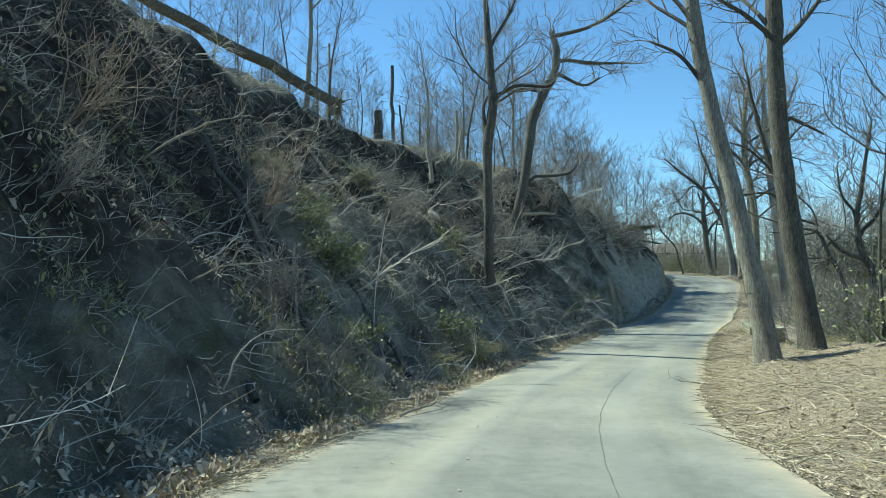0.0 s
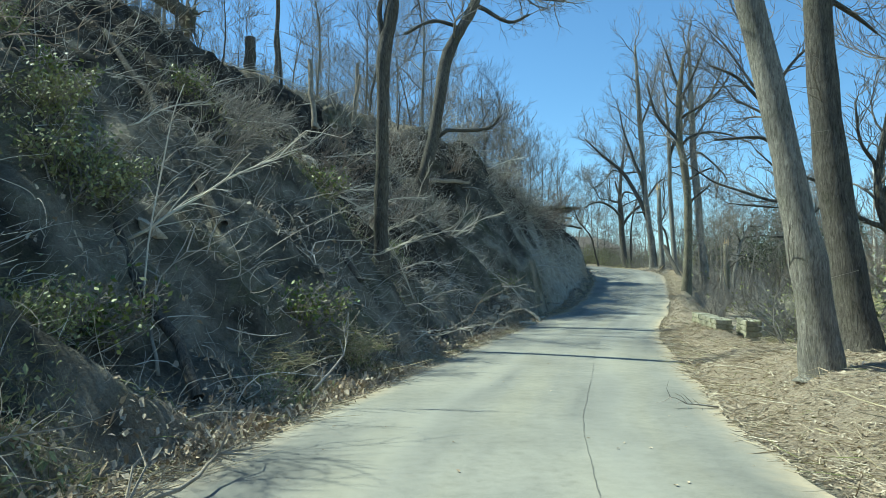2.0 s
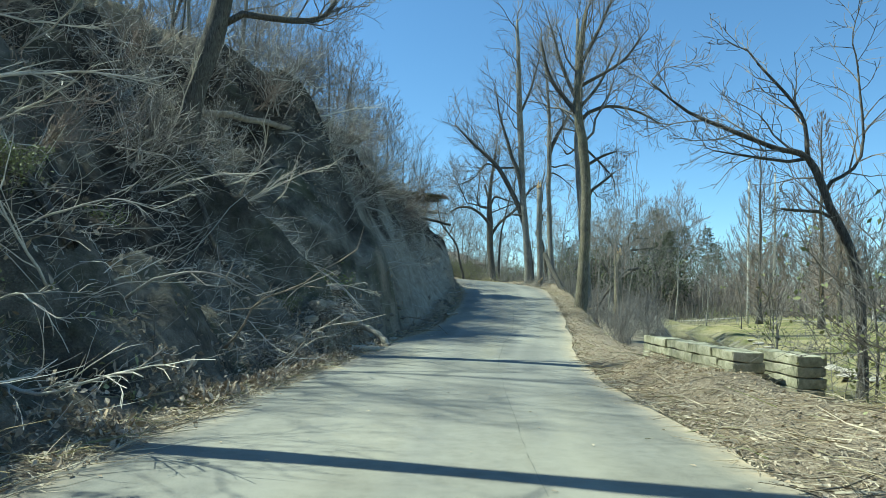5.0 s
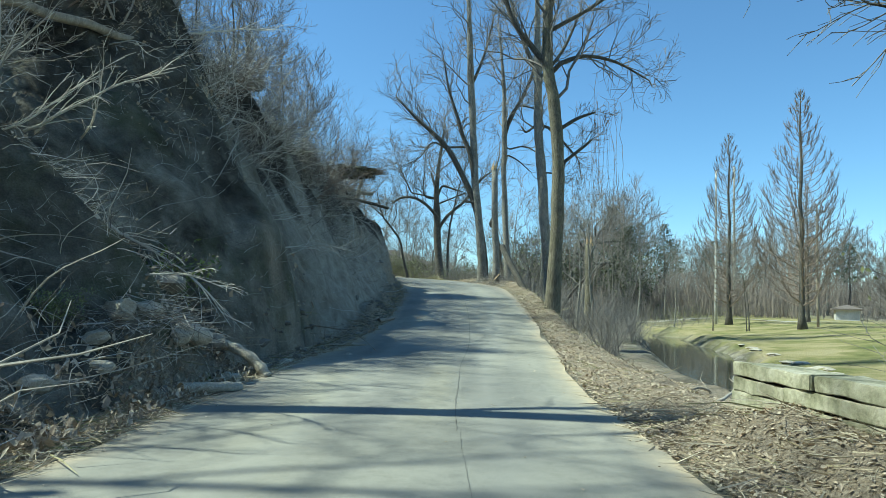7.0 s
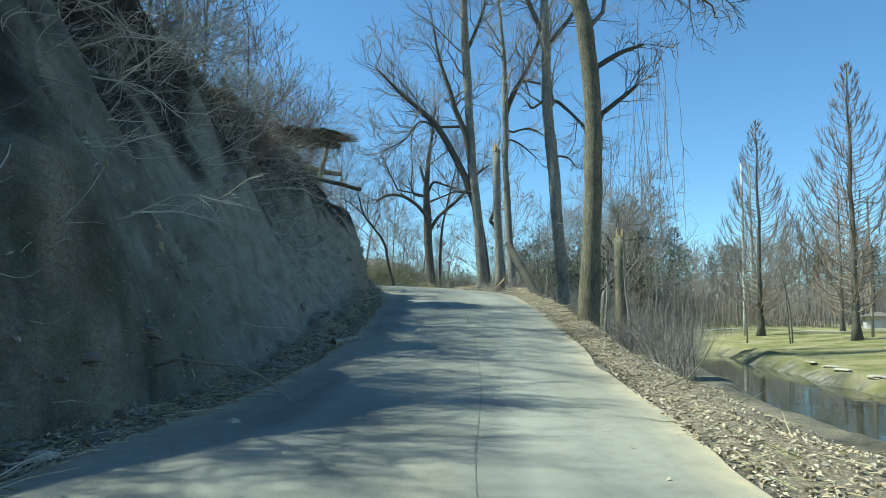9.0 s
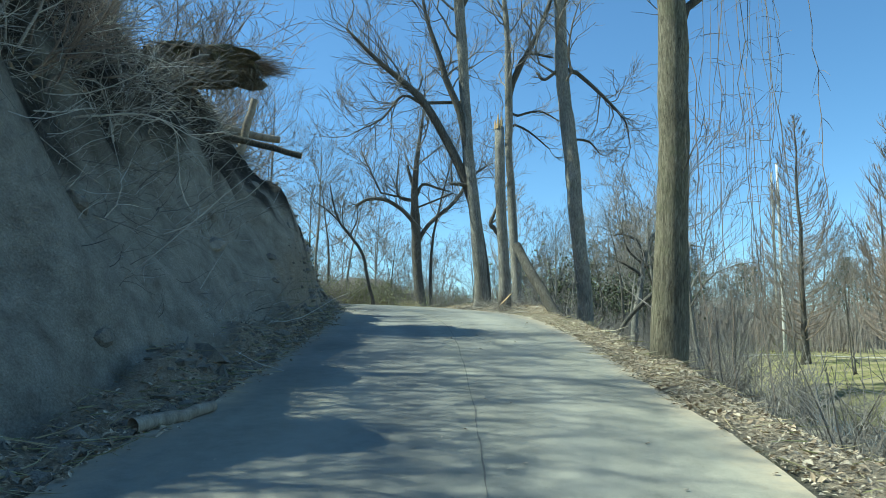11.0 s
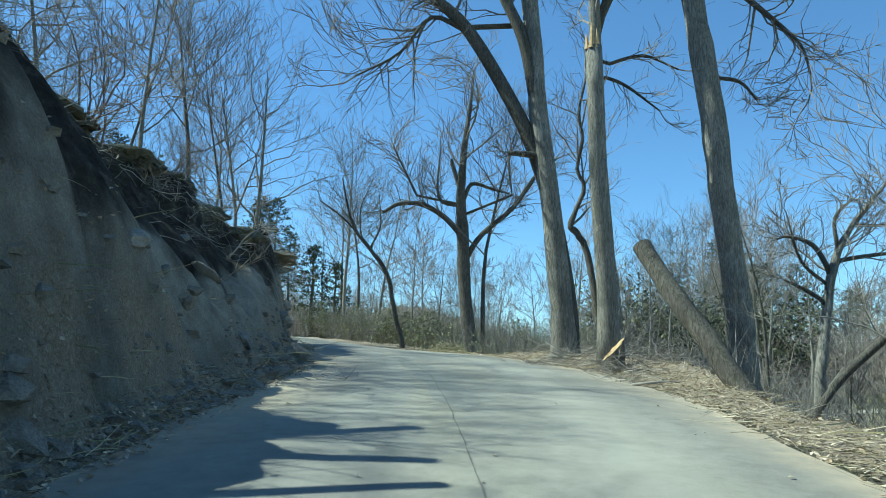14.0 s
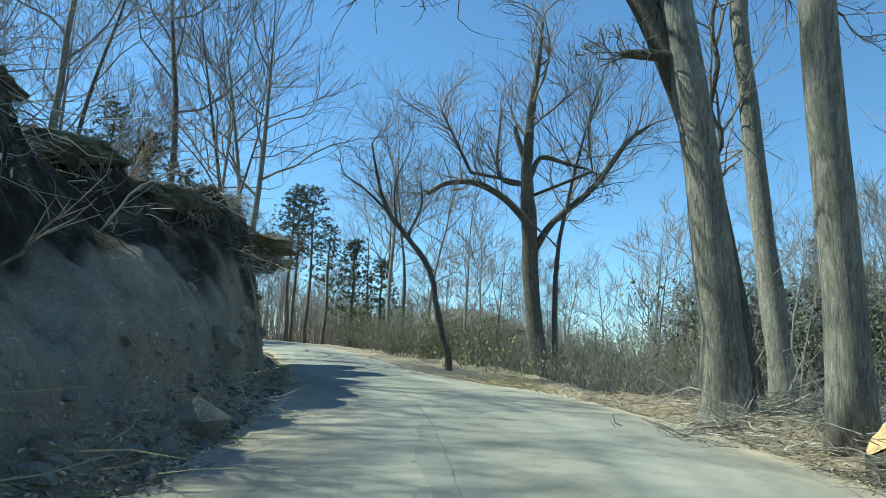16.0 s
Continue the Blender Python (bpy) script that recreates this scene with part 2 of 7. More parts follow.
STRAW = island_mat("dry_grass", ((0.0, (0.3, 0.25, 0.14)), (0.5, (0.46, 0.4, 0.25)), (1.0, (0.2, 0.22, 0.08))))

# ---- plan: the road and the ground beside it ----
# camera line extended both ways: x, y, height of the road, left edge, right edge (from that line)
LINE = [(-2.5, -60, 1.2, -3.2, 3.0), (-2.2, -40, 1.0, -3.2, 3.0), (-1.0, -14, 0.35, -3.2, 3.0), (0.0, 0.0, -0.1, -3.2, 3.0), (0.4, 4.3, -0.43, -3.25, 3.05),
        (1.1, 8.7, -0.82, -3.25, 3.05), (2.1, 13.2, -1.19, -3.2, 3.0), (3.5, 17.8, -1.42, -3.3, 2.85), (5.3, 22.3, -1.54, -3.4, 2.75), (8.5, 30.1, -1.66, -3.5, 2.7),
        (12.2, 38.4, -1.76, -3.7, 2.5), (15.1, 44.3, -1.6, -3.6, 2.5), (17.5, 48.8, -1.4, -3.3, 2.6)]
LINE += [(20.3, 54.7, -0.75, -2.9, 2.7), (22.7, 60.5, 0.05, -2.7, 2.95),
        (24.7, 66.4, 0.62, -2.6, 3.6), (26.6, 73.0, 1.06, -2.5, 4.1), (27.7, 79.0, 1.47, -2.6, 3.4), (27.9, 85.0, 1.76, -2.5, 1.7), (27.5, 92.0, 2.12, -2.3, 1.7),
        (26.8, 101.0, 2.65, -2.3, 1.8), (25.0, 112.0, 3.15, -2.3, 2.0), (21.0, 126.0, 3.6, -2.3, 2.1), (14.0, 150.0, 4.2, -2.3, 2.1)]


def smooth_rows(rows, step):
    """Catmull-Rom through the rows, in even steps."""
    p = np.array(rows, float)
    p = np.vstack([2 * p[0] - p[1], p, 2 * p[-1] - p[-2]])
    out = []
    for i in range(1, len(p) - 2):
        n = max(2, int(np.hypot(*(p[i + 1] - p[i])[:2]) / step))
        for k in range(n):
            f = k / n
            out.append(0.5 * (2 * p[i] + (p[i + 1] - p[i - 1]) * f + (2 * p[i - 1] - 5 * p[i] + 4 * p[i + 1] - p[i + 2]) * f * f + (3 * p[i] - p[i - 1] - 3 * p[i + 1] + p[i + 2]) * f ** 3))
    return np.array(out + [p[-2]])


ROAD = smooth_rows(LINE, 1.0)
RX, RY = ROAD[:, 0], ROAD[:, 1]
SEG = np.hypot(np.diff(RX), np.diff(RY))
RS = np.concatenate([[0], np.cumsum(SEG)])
RS -= RS[np.argmin(RX ** 2 + RY ** 2)]


def road_coords(x, y):
    """Distance along the line from the walk's start, and to its right, for arrays of places."""
    x, y = np.atleast_1d(np.asarray(x, float)), np.atleast_1d(np.asarray(y, float))
    s, u = np.empty(len(x)), np.empty(len(x))
    ax, ay, dx, dy = RX[:-1], RY[:-1], np.diff(RX), np.diff(RY)
    for i in range(0, len(x), 4000):
        px, py = x[i:i + 4000, None], y[i:i + 4000, None]
        k = np.clip(((px - ax) * dx + (py - ay) * dy) / SEG ** 2, 0, 1)
        qx, qy = px - ax - k * dx, py - ay - k * dy
        d2 = qx * qx + qy * qy
        j = np.argmin(d2, 1)
        r = np.arange(len(j))
        s[i:i + 4000] = RS[j] + k[r, j] * SEG[j]
        u[i:i + 4000] = np.sqrt(d2[r, j]) * np.sign(dy[j] * qx[r, j] - dx[j] * qy[r, j])
    return s, u


def at_road(s, u):
    """Place at s along and u right of the line."""
    s = np.clip(s, RS[0] + 1, RS[-1] - 1)
    x, y = np.interp(s, RS, RX), np.interp(s, RS, RY)
    e = 0.5
    tx, ty = np.interp(s + e, RS, RX) - np.interp(s - e, RS, RX), np.interp(s + e, RS, RY) - np.interp(s - e, RS, RY)
    n = np.hypot(tx, ty)
    return x + u * ty / n, y - u * tx / n


def lattice(x, y, seed):
    xi, yi = np.floor(x).astype(np.int64), np.floor(y).astype(np.int64)
    fx, fy = x - xi, y - yi
    fx, fy = fx * fx * (3 - 2 * fx), fy * fy * (3 - 2 * fy)

    def h(a, b):
        v = (a * 374761393 + b * 668265263 + seed * 974634777) & 0x7fffffff
        v = ((v ^ (v >> 13)) * 1274126177) & 0x7fffffff
        return ((v ^ (v >> 16)) & 0xffff) / 32767.5 - 1
    return (h(xi, yi) * (1 - fx) + h(xi + 1, yi) * fx) * (1 - fy) + (h(xi, yi + 1) * (1 - fx) + h(xi + 1, yi + 1) * fx) * fy


def fbm(x, y, size, octaves=4, seed=0):
    v, a = 0, 1.0
    for o in range(octaves):
        v = v + a * lattice(x / size, y / size, seed + o * 17)
        size, a = size / 2.1, a * 0.5
    return v


# the cut bank on the left: along, width of the face, height of its top, slope of the wood above, roundness of the face
BANK = np.array([(-60, 9, 9, .45, .9), (0, 9.5, 12.0, .45, .95), (12, 10.5, 12.6, .4, .95), (24, 11, 12.4, .4, .95), (34, 11, 11.6, .32, 1.0), (42, 9.8, 11.2, .35, .8), (45, 8.6, 10.9, .34, .76), (48.3, 5.9, 10.5, .33, .58), (53, 6.4, 9.6, .32, .8),
                 (57, 5.1, 8.6, .3, .75), (63, 3.5, 6.7, .2, .8), (68, 2.9, 5.5, .2, .85), (73, 3.1, 4.6, .2, .85), (77, 2.9, 4.0, .2, .85), (81, 2.3, 3.3, .25, .8), (85, 1.1, 3.3, .25, .7), (89, 1.0, 3.2, .3, .7), (92.5, 2.2, 1.9, .3, .85),
                 (110, 6, 1.5, .2, 1), (170, 6, 1.5, .15, 1)], float)
CREEK = smooth_rows([(30, -60, 3.2), (24, -20, 3.0), (23.5, 0, 2.6), (22.3, 15, 2.4), (21.8, 27, 2.2), (22.6, 36, 2.2), (26.2, 44, 2.3), (31.0, 51.5, 2.4), (37.2, 60, 2.4), (44, 69, 2.4), (52, 82, 2.6), (60, 110, 2.6), (66, 160, 3)], 1.0)
WATER_Z = -2.8


def creek_distance(x, y):
    """How far outside the water's edge a place is, and on which side (above 0: the field's)."""
    d, side = np.empty(len(x)), np.empty(len(x))
    cx, cy, w = CREEK[:, 0], CREEK[:, 1], CREEK[:, 2]
    tx, ty = np.gradient(cx), np.gradient(cy)
    for i in range(0, len(x), 4000):
        qx, qy = x[i:i + 4000, None] - cx, y[i:i + 4000, None] - cy
        r2 = qx * qx + qy * qy
        j = np.argmin(r2, 1)
        r = np.arange(len(j))
        d[i:i + 4000] = np.sqrt(r2[r, j]) - w[j]
        side[i:i + 4000] = ty[j] * qx[r, j] - tx[j] * qy[r, j]
    return d, side


def sstep(a, b, v):
    f = np.clip((v - a) / (b - a), 0, 1)
    return f * f * (3 - 2 * f)


def terrain(x, y):
    """Ground height and the zones: litter, grass, clay, dark topsoil with painted bank shade."""
    x, y = np.atleast_1d(np.asarray(x, float)), np.atleast_1d(np.asarray(y, float))
    s, u = road_coords(x, y)
    rz = np.interp(s, RS, ROAD[:, 2])
    le, re = np.interp(s, RS, ROAD[:, 3]), np.interp(s, RS, ROAD[:, 4])
    # left bank
    d = le - u
    wob = fbm(x, y, 5.0, 3, 3)
    D, H, g, p = (np.interp(s, BANK[:, 0], BANK[:, k]) for k in (1, 2, 3, 4))
    verge = 0.6
    q = np.clip((d - verge + 0.35 * wob * np.clip(d, 0, 1)) / D, 0, None)
    face = H * np.where(q < 1, np.clip(q, 1e-6, 1) ** p, 1 + 0 * q)
    over = np.clip(d - verge - D, 0, None)
    face = face + g * 28 * (1 - np.exp(-over / 28))
    rough = sstep(0.1, 1.6, d) * (0.42 * wob + 0.34 * fbm(x, y, 1.7, 4, 9)) * np.clip(D / 8, 0.75, 1) * np.where(d < D + 12, 1, 0.4)
    rough = rough + sstep(0.4, 2.0, d) * (1 - sstep(D, D + 3, d)) * np.clip(D / 7, 0.3, 1) * (0.85 * fbm(s + 0.45 * d, 0.16 * d + 7, 1.9, 3, 13) - 0.25)
    rough = rough + sstep(0.5, 1.6, d) * (1 - sstep(D + 2, D + 6, d)) * 0.22 * fbm(x, y, 0.7, 2, 15)
    talus = sstep(50, 60, s) * (1 - sstep(88, 94, s)) * 0.55 * sstep(0.05, 0.9, d) * (1 - sstep(1.2, 2.5, d))
    rough = rough + talus * (1 + 0.5 * fbm(x, y, 0.9, 3, 17))
    knoll = 1.0 * np.exp(-((x - 8.8) ** 2 + (y - 50.8) ** 2) / 3.0) - 1.3 * np.exp(-((x - 10.2) ** 2 + (y - 53.4) ** 2) / 2.2)
    left = rz - 0.02 + 0.06 * sstep(0.0, 0.4, d) + face + rough + knoll
    # right shoulder, creek bank and field
    e = u - re
    shoulder_w = np.interp(s, [-60, 0, 10, 24, 34, 44, 52, 58, 66, 76, 84, 95, 170], [7, 6, 5.5, 4.6, 3.0, 1.6, 0.9, 0.8, 1.0, 1.4, 3.0, 6, 6])
    cd, side = creek_distance(x, y)
    low = np.interp(s, [-60, 40, 60, 75, 85, 100, 170], [-2.2, -2.3, -2.2, -1.6, -0.6, 1.2, 5.0])
    rise = np.interp(s, [-60, 0, 15, 30, 37, 42, 60, 170], [.1, .14, .2, .16, .04, -.03, -.07, -.02])
    top = rz - 0.02 + rise * np.clip(e - 0.4, 0, shoulder_w)
    near = low + (top - low) * (1 - sstep(0, 1, (e - shoulder_w) / np.interp(s, [36, 46, 62, 78, 86], [3.8, 2.9, 2.5, 2.5, 3.8]))) ** 1.2
    near = near + 0.34 * sstep(10, 15, s) * (1 - sstep(24, 31, s)) * sstep(0.3, 1.8, e) * (1 - sstep(shoulder_w, shoulder_w + 3, e))
    near = near + 0.34 * sstep(72, 77, s) * (1 - sstep(82, 87, s)) * sstep(0.1, 1.1, e) * (1 - sstep(shoulder_w + 0.3, shoulder_w + 2.2, e))
    near = near + 0.1 * fbm(x, y, 1.1, 3, 21) * sstep(0.3, 1.5, e)
    off = x - 14.95 - 0.33 * (y - 34.8)
    near = near + 0.48 * np.exp(-np.clip((np.abs(off) - 0.2) / np.where(off < 0, 1.15, 0.7), 0, 9) ** 2 - (np.abs(y - 33.9) / 3.3) ** 4) * sstep(0.25, 1.3, e)
    field = -2.35 + 1.15 * sstep(0, 16, cd) + 0.12 * fbm(x, y, 9, 2, 31) + 0.25 * sstep(30, 90, cd) + sstep(85, 130, y) * np.clip((y - 85) * 0.045, 0, 5)
    right = np.where(side > 0, np.maximum(field, -9), near)
    blend = sstep(-2.0, 2.0, cd * np.where(side > 0, 1, -1))
    right = near * (1 - blend) + field * blend
    bed = WATER_Z - 0.5
    right = bed + (right - bed) * sstep(-0.9, 1.0, cd + 0.35 * fbm(x, y, 2.0, 3, 41))
    side_r = sstep(-0.5, -0.2, e)
    mid = rz - 0.09
    z = np.where(u < (le + re) / 2, np.where(d < -0.55, mid, mid + (left - mid) * sstep(-0.5, -0.2, d)), mid + (right - mid) * side_r)
    # far country: low wooded rise that closes the view
    far = np.hypot(x - 25, y - 60)
    z = z + 14 * sstep(150, 900, far) + 3 * sstep(120, 400, far) * fbm(x, y, 160, 3, 51)
    nl = fbm(x, y, 0.8, 3, 61)
    litter = np.clip(sstep(0.0, 0.25, e) * (1 - sstep(shoulder_w + 1.5, shoulder_w + 5.0, e + nl)) + sstep(-0.1, 0.1, d) * (1 - sstep(0.45, 0.9, d + 0.4 * nl)), 0, 1)
    litter = np.clip(litter + 0.5 * sstep(D + 0.5, D + 3, d), 0, 1)
    grass = np.where(u > 0, sstep(-0.3, 0.9, cd + 0.5 * nl) * (side > 0), 0.0) * (1 - sstep(86, 100, y + 3 * nl) * (1 - sstep(60, 80, x)))
    grass = grass * (1 - sstep(104, 116, y + 6 * nl)) * (1 - sstep(100, 112, x + 6 * nl))
    clay = np.where(u < 0, sstep(46, 58, s) * (1 - sstep(84, 92, s)) * sstep(0.4, 1.0, d) * (1 - sstep(0.32, 0.62, q + 0.14 * nl)), 0.0)
    humus_and_shade = np.where(u < 0, sstep(44, 52, s) * (1 - sstep(90, 96, s)) * sstep(0.42, 0.66, q + 0.2 * nl + 0.12 * wob + 0.1 + 0.12 * sstep(68, 80, s)) * (1 - sstep(D + 0.8, D + 2.5, d)), 0.0)
    # dark soil patches that paint in the shadow under roots and overhangs
    bank_shade = sstep(-0.25, 0.35, fbm(x, y, 4.2, 3, 131) + 0.5 * (q - 0.3)) * sstep(0.12, 0.3, q) * (1 - sstep(D + 0.5, D + 3.0, d)) * sstep(4, 8, s) * (1 - sstep(46, 54, s))
    bank_shade = np.maximum(bank_shade, sstep(0.55, 0.75, q + 0.2 * nl) * (1 - sstep(D + 0.3, D + 1.5, d)) * sstep(14, 22, s) * (1 - sstep(46, 54, s)))
    humus_and_shade = np.maximum(humus_and_shade, np.where(u < 0, bank_shade, 0.0))
    return z, litter, grass, clay, humus_and_shade


def ground_z(x, y):
    return float(terrain(x, y)[0][0])


# ---- mesh helpers ----


def mesh_object(name, verts, faces, mat, parent=None, smooth=False, label=""):
    me = bpy.data.meshes.new(name)
    me.from_pydata(verts, [], faces)
    me.update()
    if mat is not None:
        me.materials.append(mat)
    if smooth:
        me.polygons.foreach_set("use_smooth", [True] * len(me.polygons))
    ob = new(name, me)
    if parent is not None:
        ob.parent = parent
    if label:
        ob["label"] = label
    return ob


def thing(name, label, category, group="", kind="", at=(0, 0, 0), turn=0.0, mesh=None):
    ob = new(name, mesh)
    ob.matrix_basis = pose(*at, 0, 0, turn)
    return tagged(ob, label, category, group, kind)


def tube(V, F, pts, radii, sides, cap=True):
    """A tapered tube through the points, added to V and F."""
    base = len(V)
    ref = Vector((0.13, 0.97, 0.21))
    for i, p in enumerate(pts):
        a, b = pts[max(i - 1, 0)], pts[min(i + 1, len(pts) - 1)]
        t = (b - a)
        t = t.normalized() if t.length > 1e-9 else Vector((0, 0, 1))
        e1 = t.cross(ref)
        e1 = e1.normalized() if e1.length > 1e-3 else t.orthogonal().normalized()
        e2 = t.cross(e1)
        for k in range(sides):
            w = 2 * math.pi * k / sides
            V.append(p + (e1 * math.cos(w) + e2 * math.sin(w)) * radii[i])
    for i in range(len(pts) - 1):
        for k in range(sides):
            a, b = base + i * sides + k, base + i * sides + (k + 1) % sides
            F.append((a, b, b + sides, a + sides))
    if cap and sides > 3:
        F.append(tuple(range(base + sides - 1, base - 1, -1)))
        F.append(tuple(range(base + (len(pts) - 1) * sides, base + len(pts) * sides)))


# ---- ground, road, creek ----


def grid_axis(stretches, lo, hi):
    """Even steps in the near stretches (from, to, step), growing steps beyond them."""
    mid = np.concatenate([np.arange(a, b, w) for a, b, w in stretches])
    out, v, w = [], mid[0], stretches[0][2]
    while v > lo:
        w = min(w * 1.16, 250)
        v -= w
        out.append(v)
    out2, v, w = [], mid[-1], stretches[-1][2]
    while v < hi:
        w = min(w * 1.16, 250)
        v += w
        out2.append(v)
    return np.concatenate([out[::-1], mid, out2])


def build_ground():
    gx = grid_axis([(-14, -6, 0.28), (-6, 28, 0.16), (28, 36, 0.28)], -2500, 2500)
    gy = grid_axis([(-4, 6, 0.28), (6, 90, 0.17), (90, 102, 0.3)], -2500, 3000)
    X, Y = np.meshgrid(gx, gy)
    x, y = X.ravel(), Y.ravel()
    z, litter, grass, clay, humus_and_shade = terrain(x, y)
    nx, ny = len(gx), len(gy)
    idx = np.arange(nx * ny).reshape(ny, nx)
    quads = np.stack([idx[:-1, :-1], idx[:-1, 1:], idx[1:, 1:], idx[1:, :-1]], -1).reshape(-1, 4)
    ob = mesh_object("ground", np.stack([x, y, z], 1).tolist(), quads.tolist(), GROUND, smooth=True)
    for name, v in (("litter", litter), ("grass", grass), ("clay", clay), ("humus_and_shade", humus_and_shade)):
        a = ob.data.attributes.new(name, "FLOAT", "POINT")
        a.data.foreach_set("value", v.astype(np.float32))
    return tagged(ob, "earth ground with cut bank, leaf litter and turf", "ground", kind="structure")


def build_road():
    ss = np.arange(RS[0] + 1, RS[-1] - 1, 0.4)
    n = 25
    V, dust, track, lane = [], [], [], []
    for s in ss:
        le, re, rz = np.interp(s, RS, ROAD[:, 3]), np.interp(s, RS, ROAD[:, 4]), np.interp(s, RS, ROAD[:, 2])
        le += 0.16 * fbm(np.array([s]), np.array([3.3]), 2.6, 3, 5)[0]
        re += 0.16 * fbm(np.array([s]), np.array([9.3]), 2.6, 3, 6)[0]
        for k in range(n + 4):
            f = min(max((k - 2) / (n - 1), 0), 1)
            u = le + (re - le) * f
            x, y = at_road(s, u)
            z = rz + 0.05 * (1 - (2 * f - 1) ** 2)
            if k in (0, n + 3):
                z -= 0.1
            V.append((float(x), float(y), float(z)))
            edge = min(u - le, re - u)
            wide = 0.5 + 1.3 * float(np.clip((s - 66) / 8, 0, 1) * np.clip((88 - s) / 6, 0, 1)) * (1 if f < 0.5 else 0.6)
            dust.append(float(np.clip(0.85 - edge / wide, 0, 0.85)))
            c = (le + re) / 2
            lane.append(float(np.clip(0.5 + 0.3 * fbm(np.array([s * 0.14]), np.array([u * 1.5 + 0.03 * s]), 1.0, 3, 8)[0], 0, 1)))
            track.append(float(0.5 * np.exp(-((abs(u - c) - 1.25) / 0.32) ** 2)))
    w = n + 4
    F = [(i * w + k, i * w + k + 1, (i + 1) * w + k + 1, (i + 1) * w + k) for i in range(len(ss) - 1) for k in range(w - 1) if k not in (1, n + 1)]
    ob = mesh_object("road", V, F, ASPHALT, smooth=True)
    for name, v in (("dust", dust), ("track", track), ("lane", lane)):
        a = ob.data.attributes.new(name, "FLOAT", "POINT")
        a.data.foreach_set("value", v)
    return tagged(ob, "narrow worn grey asphalt country road without markings", "road", kind="structure")


def road_z(s, u):
    le, re, rz = np.interp(s, RS, ROAD[:, 3]), np.interp(s, RS, ROAD[:, 4]), np.interp(s, RS, ROAD[:, 2])
    f = (u - le) / (re - le)
    return rz + 0.05 * (1 - (2 * f - 1) ** 2)


ground = build_ground()
road = build_road()


def build_water():
    V, F = [], []
    tx, ty = np.gradient(CREEK[:, 0]), np.gradient(CREEK[:, 1])
    for i, (cx, cy, w) in enumerate(CREEK):
        n = math.hypot(tx[i], ty[i])
        for k in (-1, 1):
            V.append((cx + k * (w + 2.2) * ty[i] / n, cy - k * (w + 2.2) * tx[i] / n, WATER_Z))
    F = [(2 * i, 2 * i + 1, 2 * i + 3, 2 * i + 2) for i in range(len(CREEK) - 1)]
    return tagged(mesh_object("water", V, F, WATER, smooth=True), "still brown creek water reflecting the sky", "creek", kind="structure")


build_water()

# ---- trees ----


def grow(V, F, rng, p, d, length, r, level, rmin, up=0.25, wander=0.28):
    """A branch with its side branches."""
    n = {3: 8, 2: 6, 1: 4, 0: 3}[level]
    sides = {3: 6, 2: 5, 1: 3, 0: 3}[level]
    r = min(r, max(rmin, 0.017 * length))
    pts, radii = [p.copy()], [r]
    for i in range(n):
        d = (d + Vector((rng.gauss(0, 1), rng.gauss(0, 1), rng.gauss(0, 0.7) + up)) * wander).normalized()
        p = p + d * (length / n)
        pts.append(p.copy())
        radii.append(max(rmin * (0.6 if level == 0 else 1), r * (1 - 0.8 * (i + 1) / n)))
    tube(V, F, pts, radii, sides, False)
    if level > 0:
        sprout(V, F, rng, pts, radii, level, length, rmin, up)


def sprout(V, F, rng, pts, radii, level, length, rmin, up=0.25, lo=0.2, count=None):
    """Side branches along a line of points."""
    if count is None:
        count = {3: 10, 2: 7, 1: 5}[level]
    for j in range(count):
        f = lo + (1 - lo) * (j + rng.random()) / count
        k = f * (len(pts) - 1)
        i = min(int(k), len(pts) - 2)
        p = pts[i].lerp(pts[i + 1], k - i)
        along = (pts[i + 1] - pts[i]).normalized()
        side = along.cross(Vector((rng.gauss(0, 1), rng.gauss(0, 1), rng.gauss(0, 1)))).normalized()
        dd = (along * rng.uniform(0.5, 1.1) + side * rng.uniform(0.5, 0.9) + Vector((0, 0, up))).normalized()
        rr = max(rmin, radii[i] * rng.uniform(0.45, 0.7))
        grow(V, F, rng, p, dd, length * rng.uniform(0.4, 0.68) * (1.15 - 0.45 * f), rr, level - 1, rmin, up)


def smooth_line(rows, per=4):
    return [Vector(r) for r in smooth_rows_n(rows, per)]


def smooth_rows_n(rows, per):
    p = np.array(rows, float)
    p = np.vstack([2 * p[0] - p[1], p, 2 * p[-1] - p[-2]])
    out = []
    for i in range(1, len(p) - 2):
        for k in range(per):
            f = k / per
            out.append(0.5 * (2 * p[i] + (p[i + 1] - p[i - 1]) * f + (2 * p[i - 1] - 5 * p[i] + 4 * p[i + 1] - p[i + 2]) * f * f + (3 * p[i] - p[i - 1] - 3 * p[i + 1] + p[i + 2]) * f ** 3))
    return np.array(out + [p[-2]])


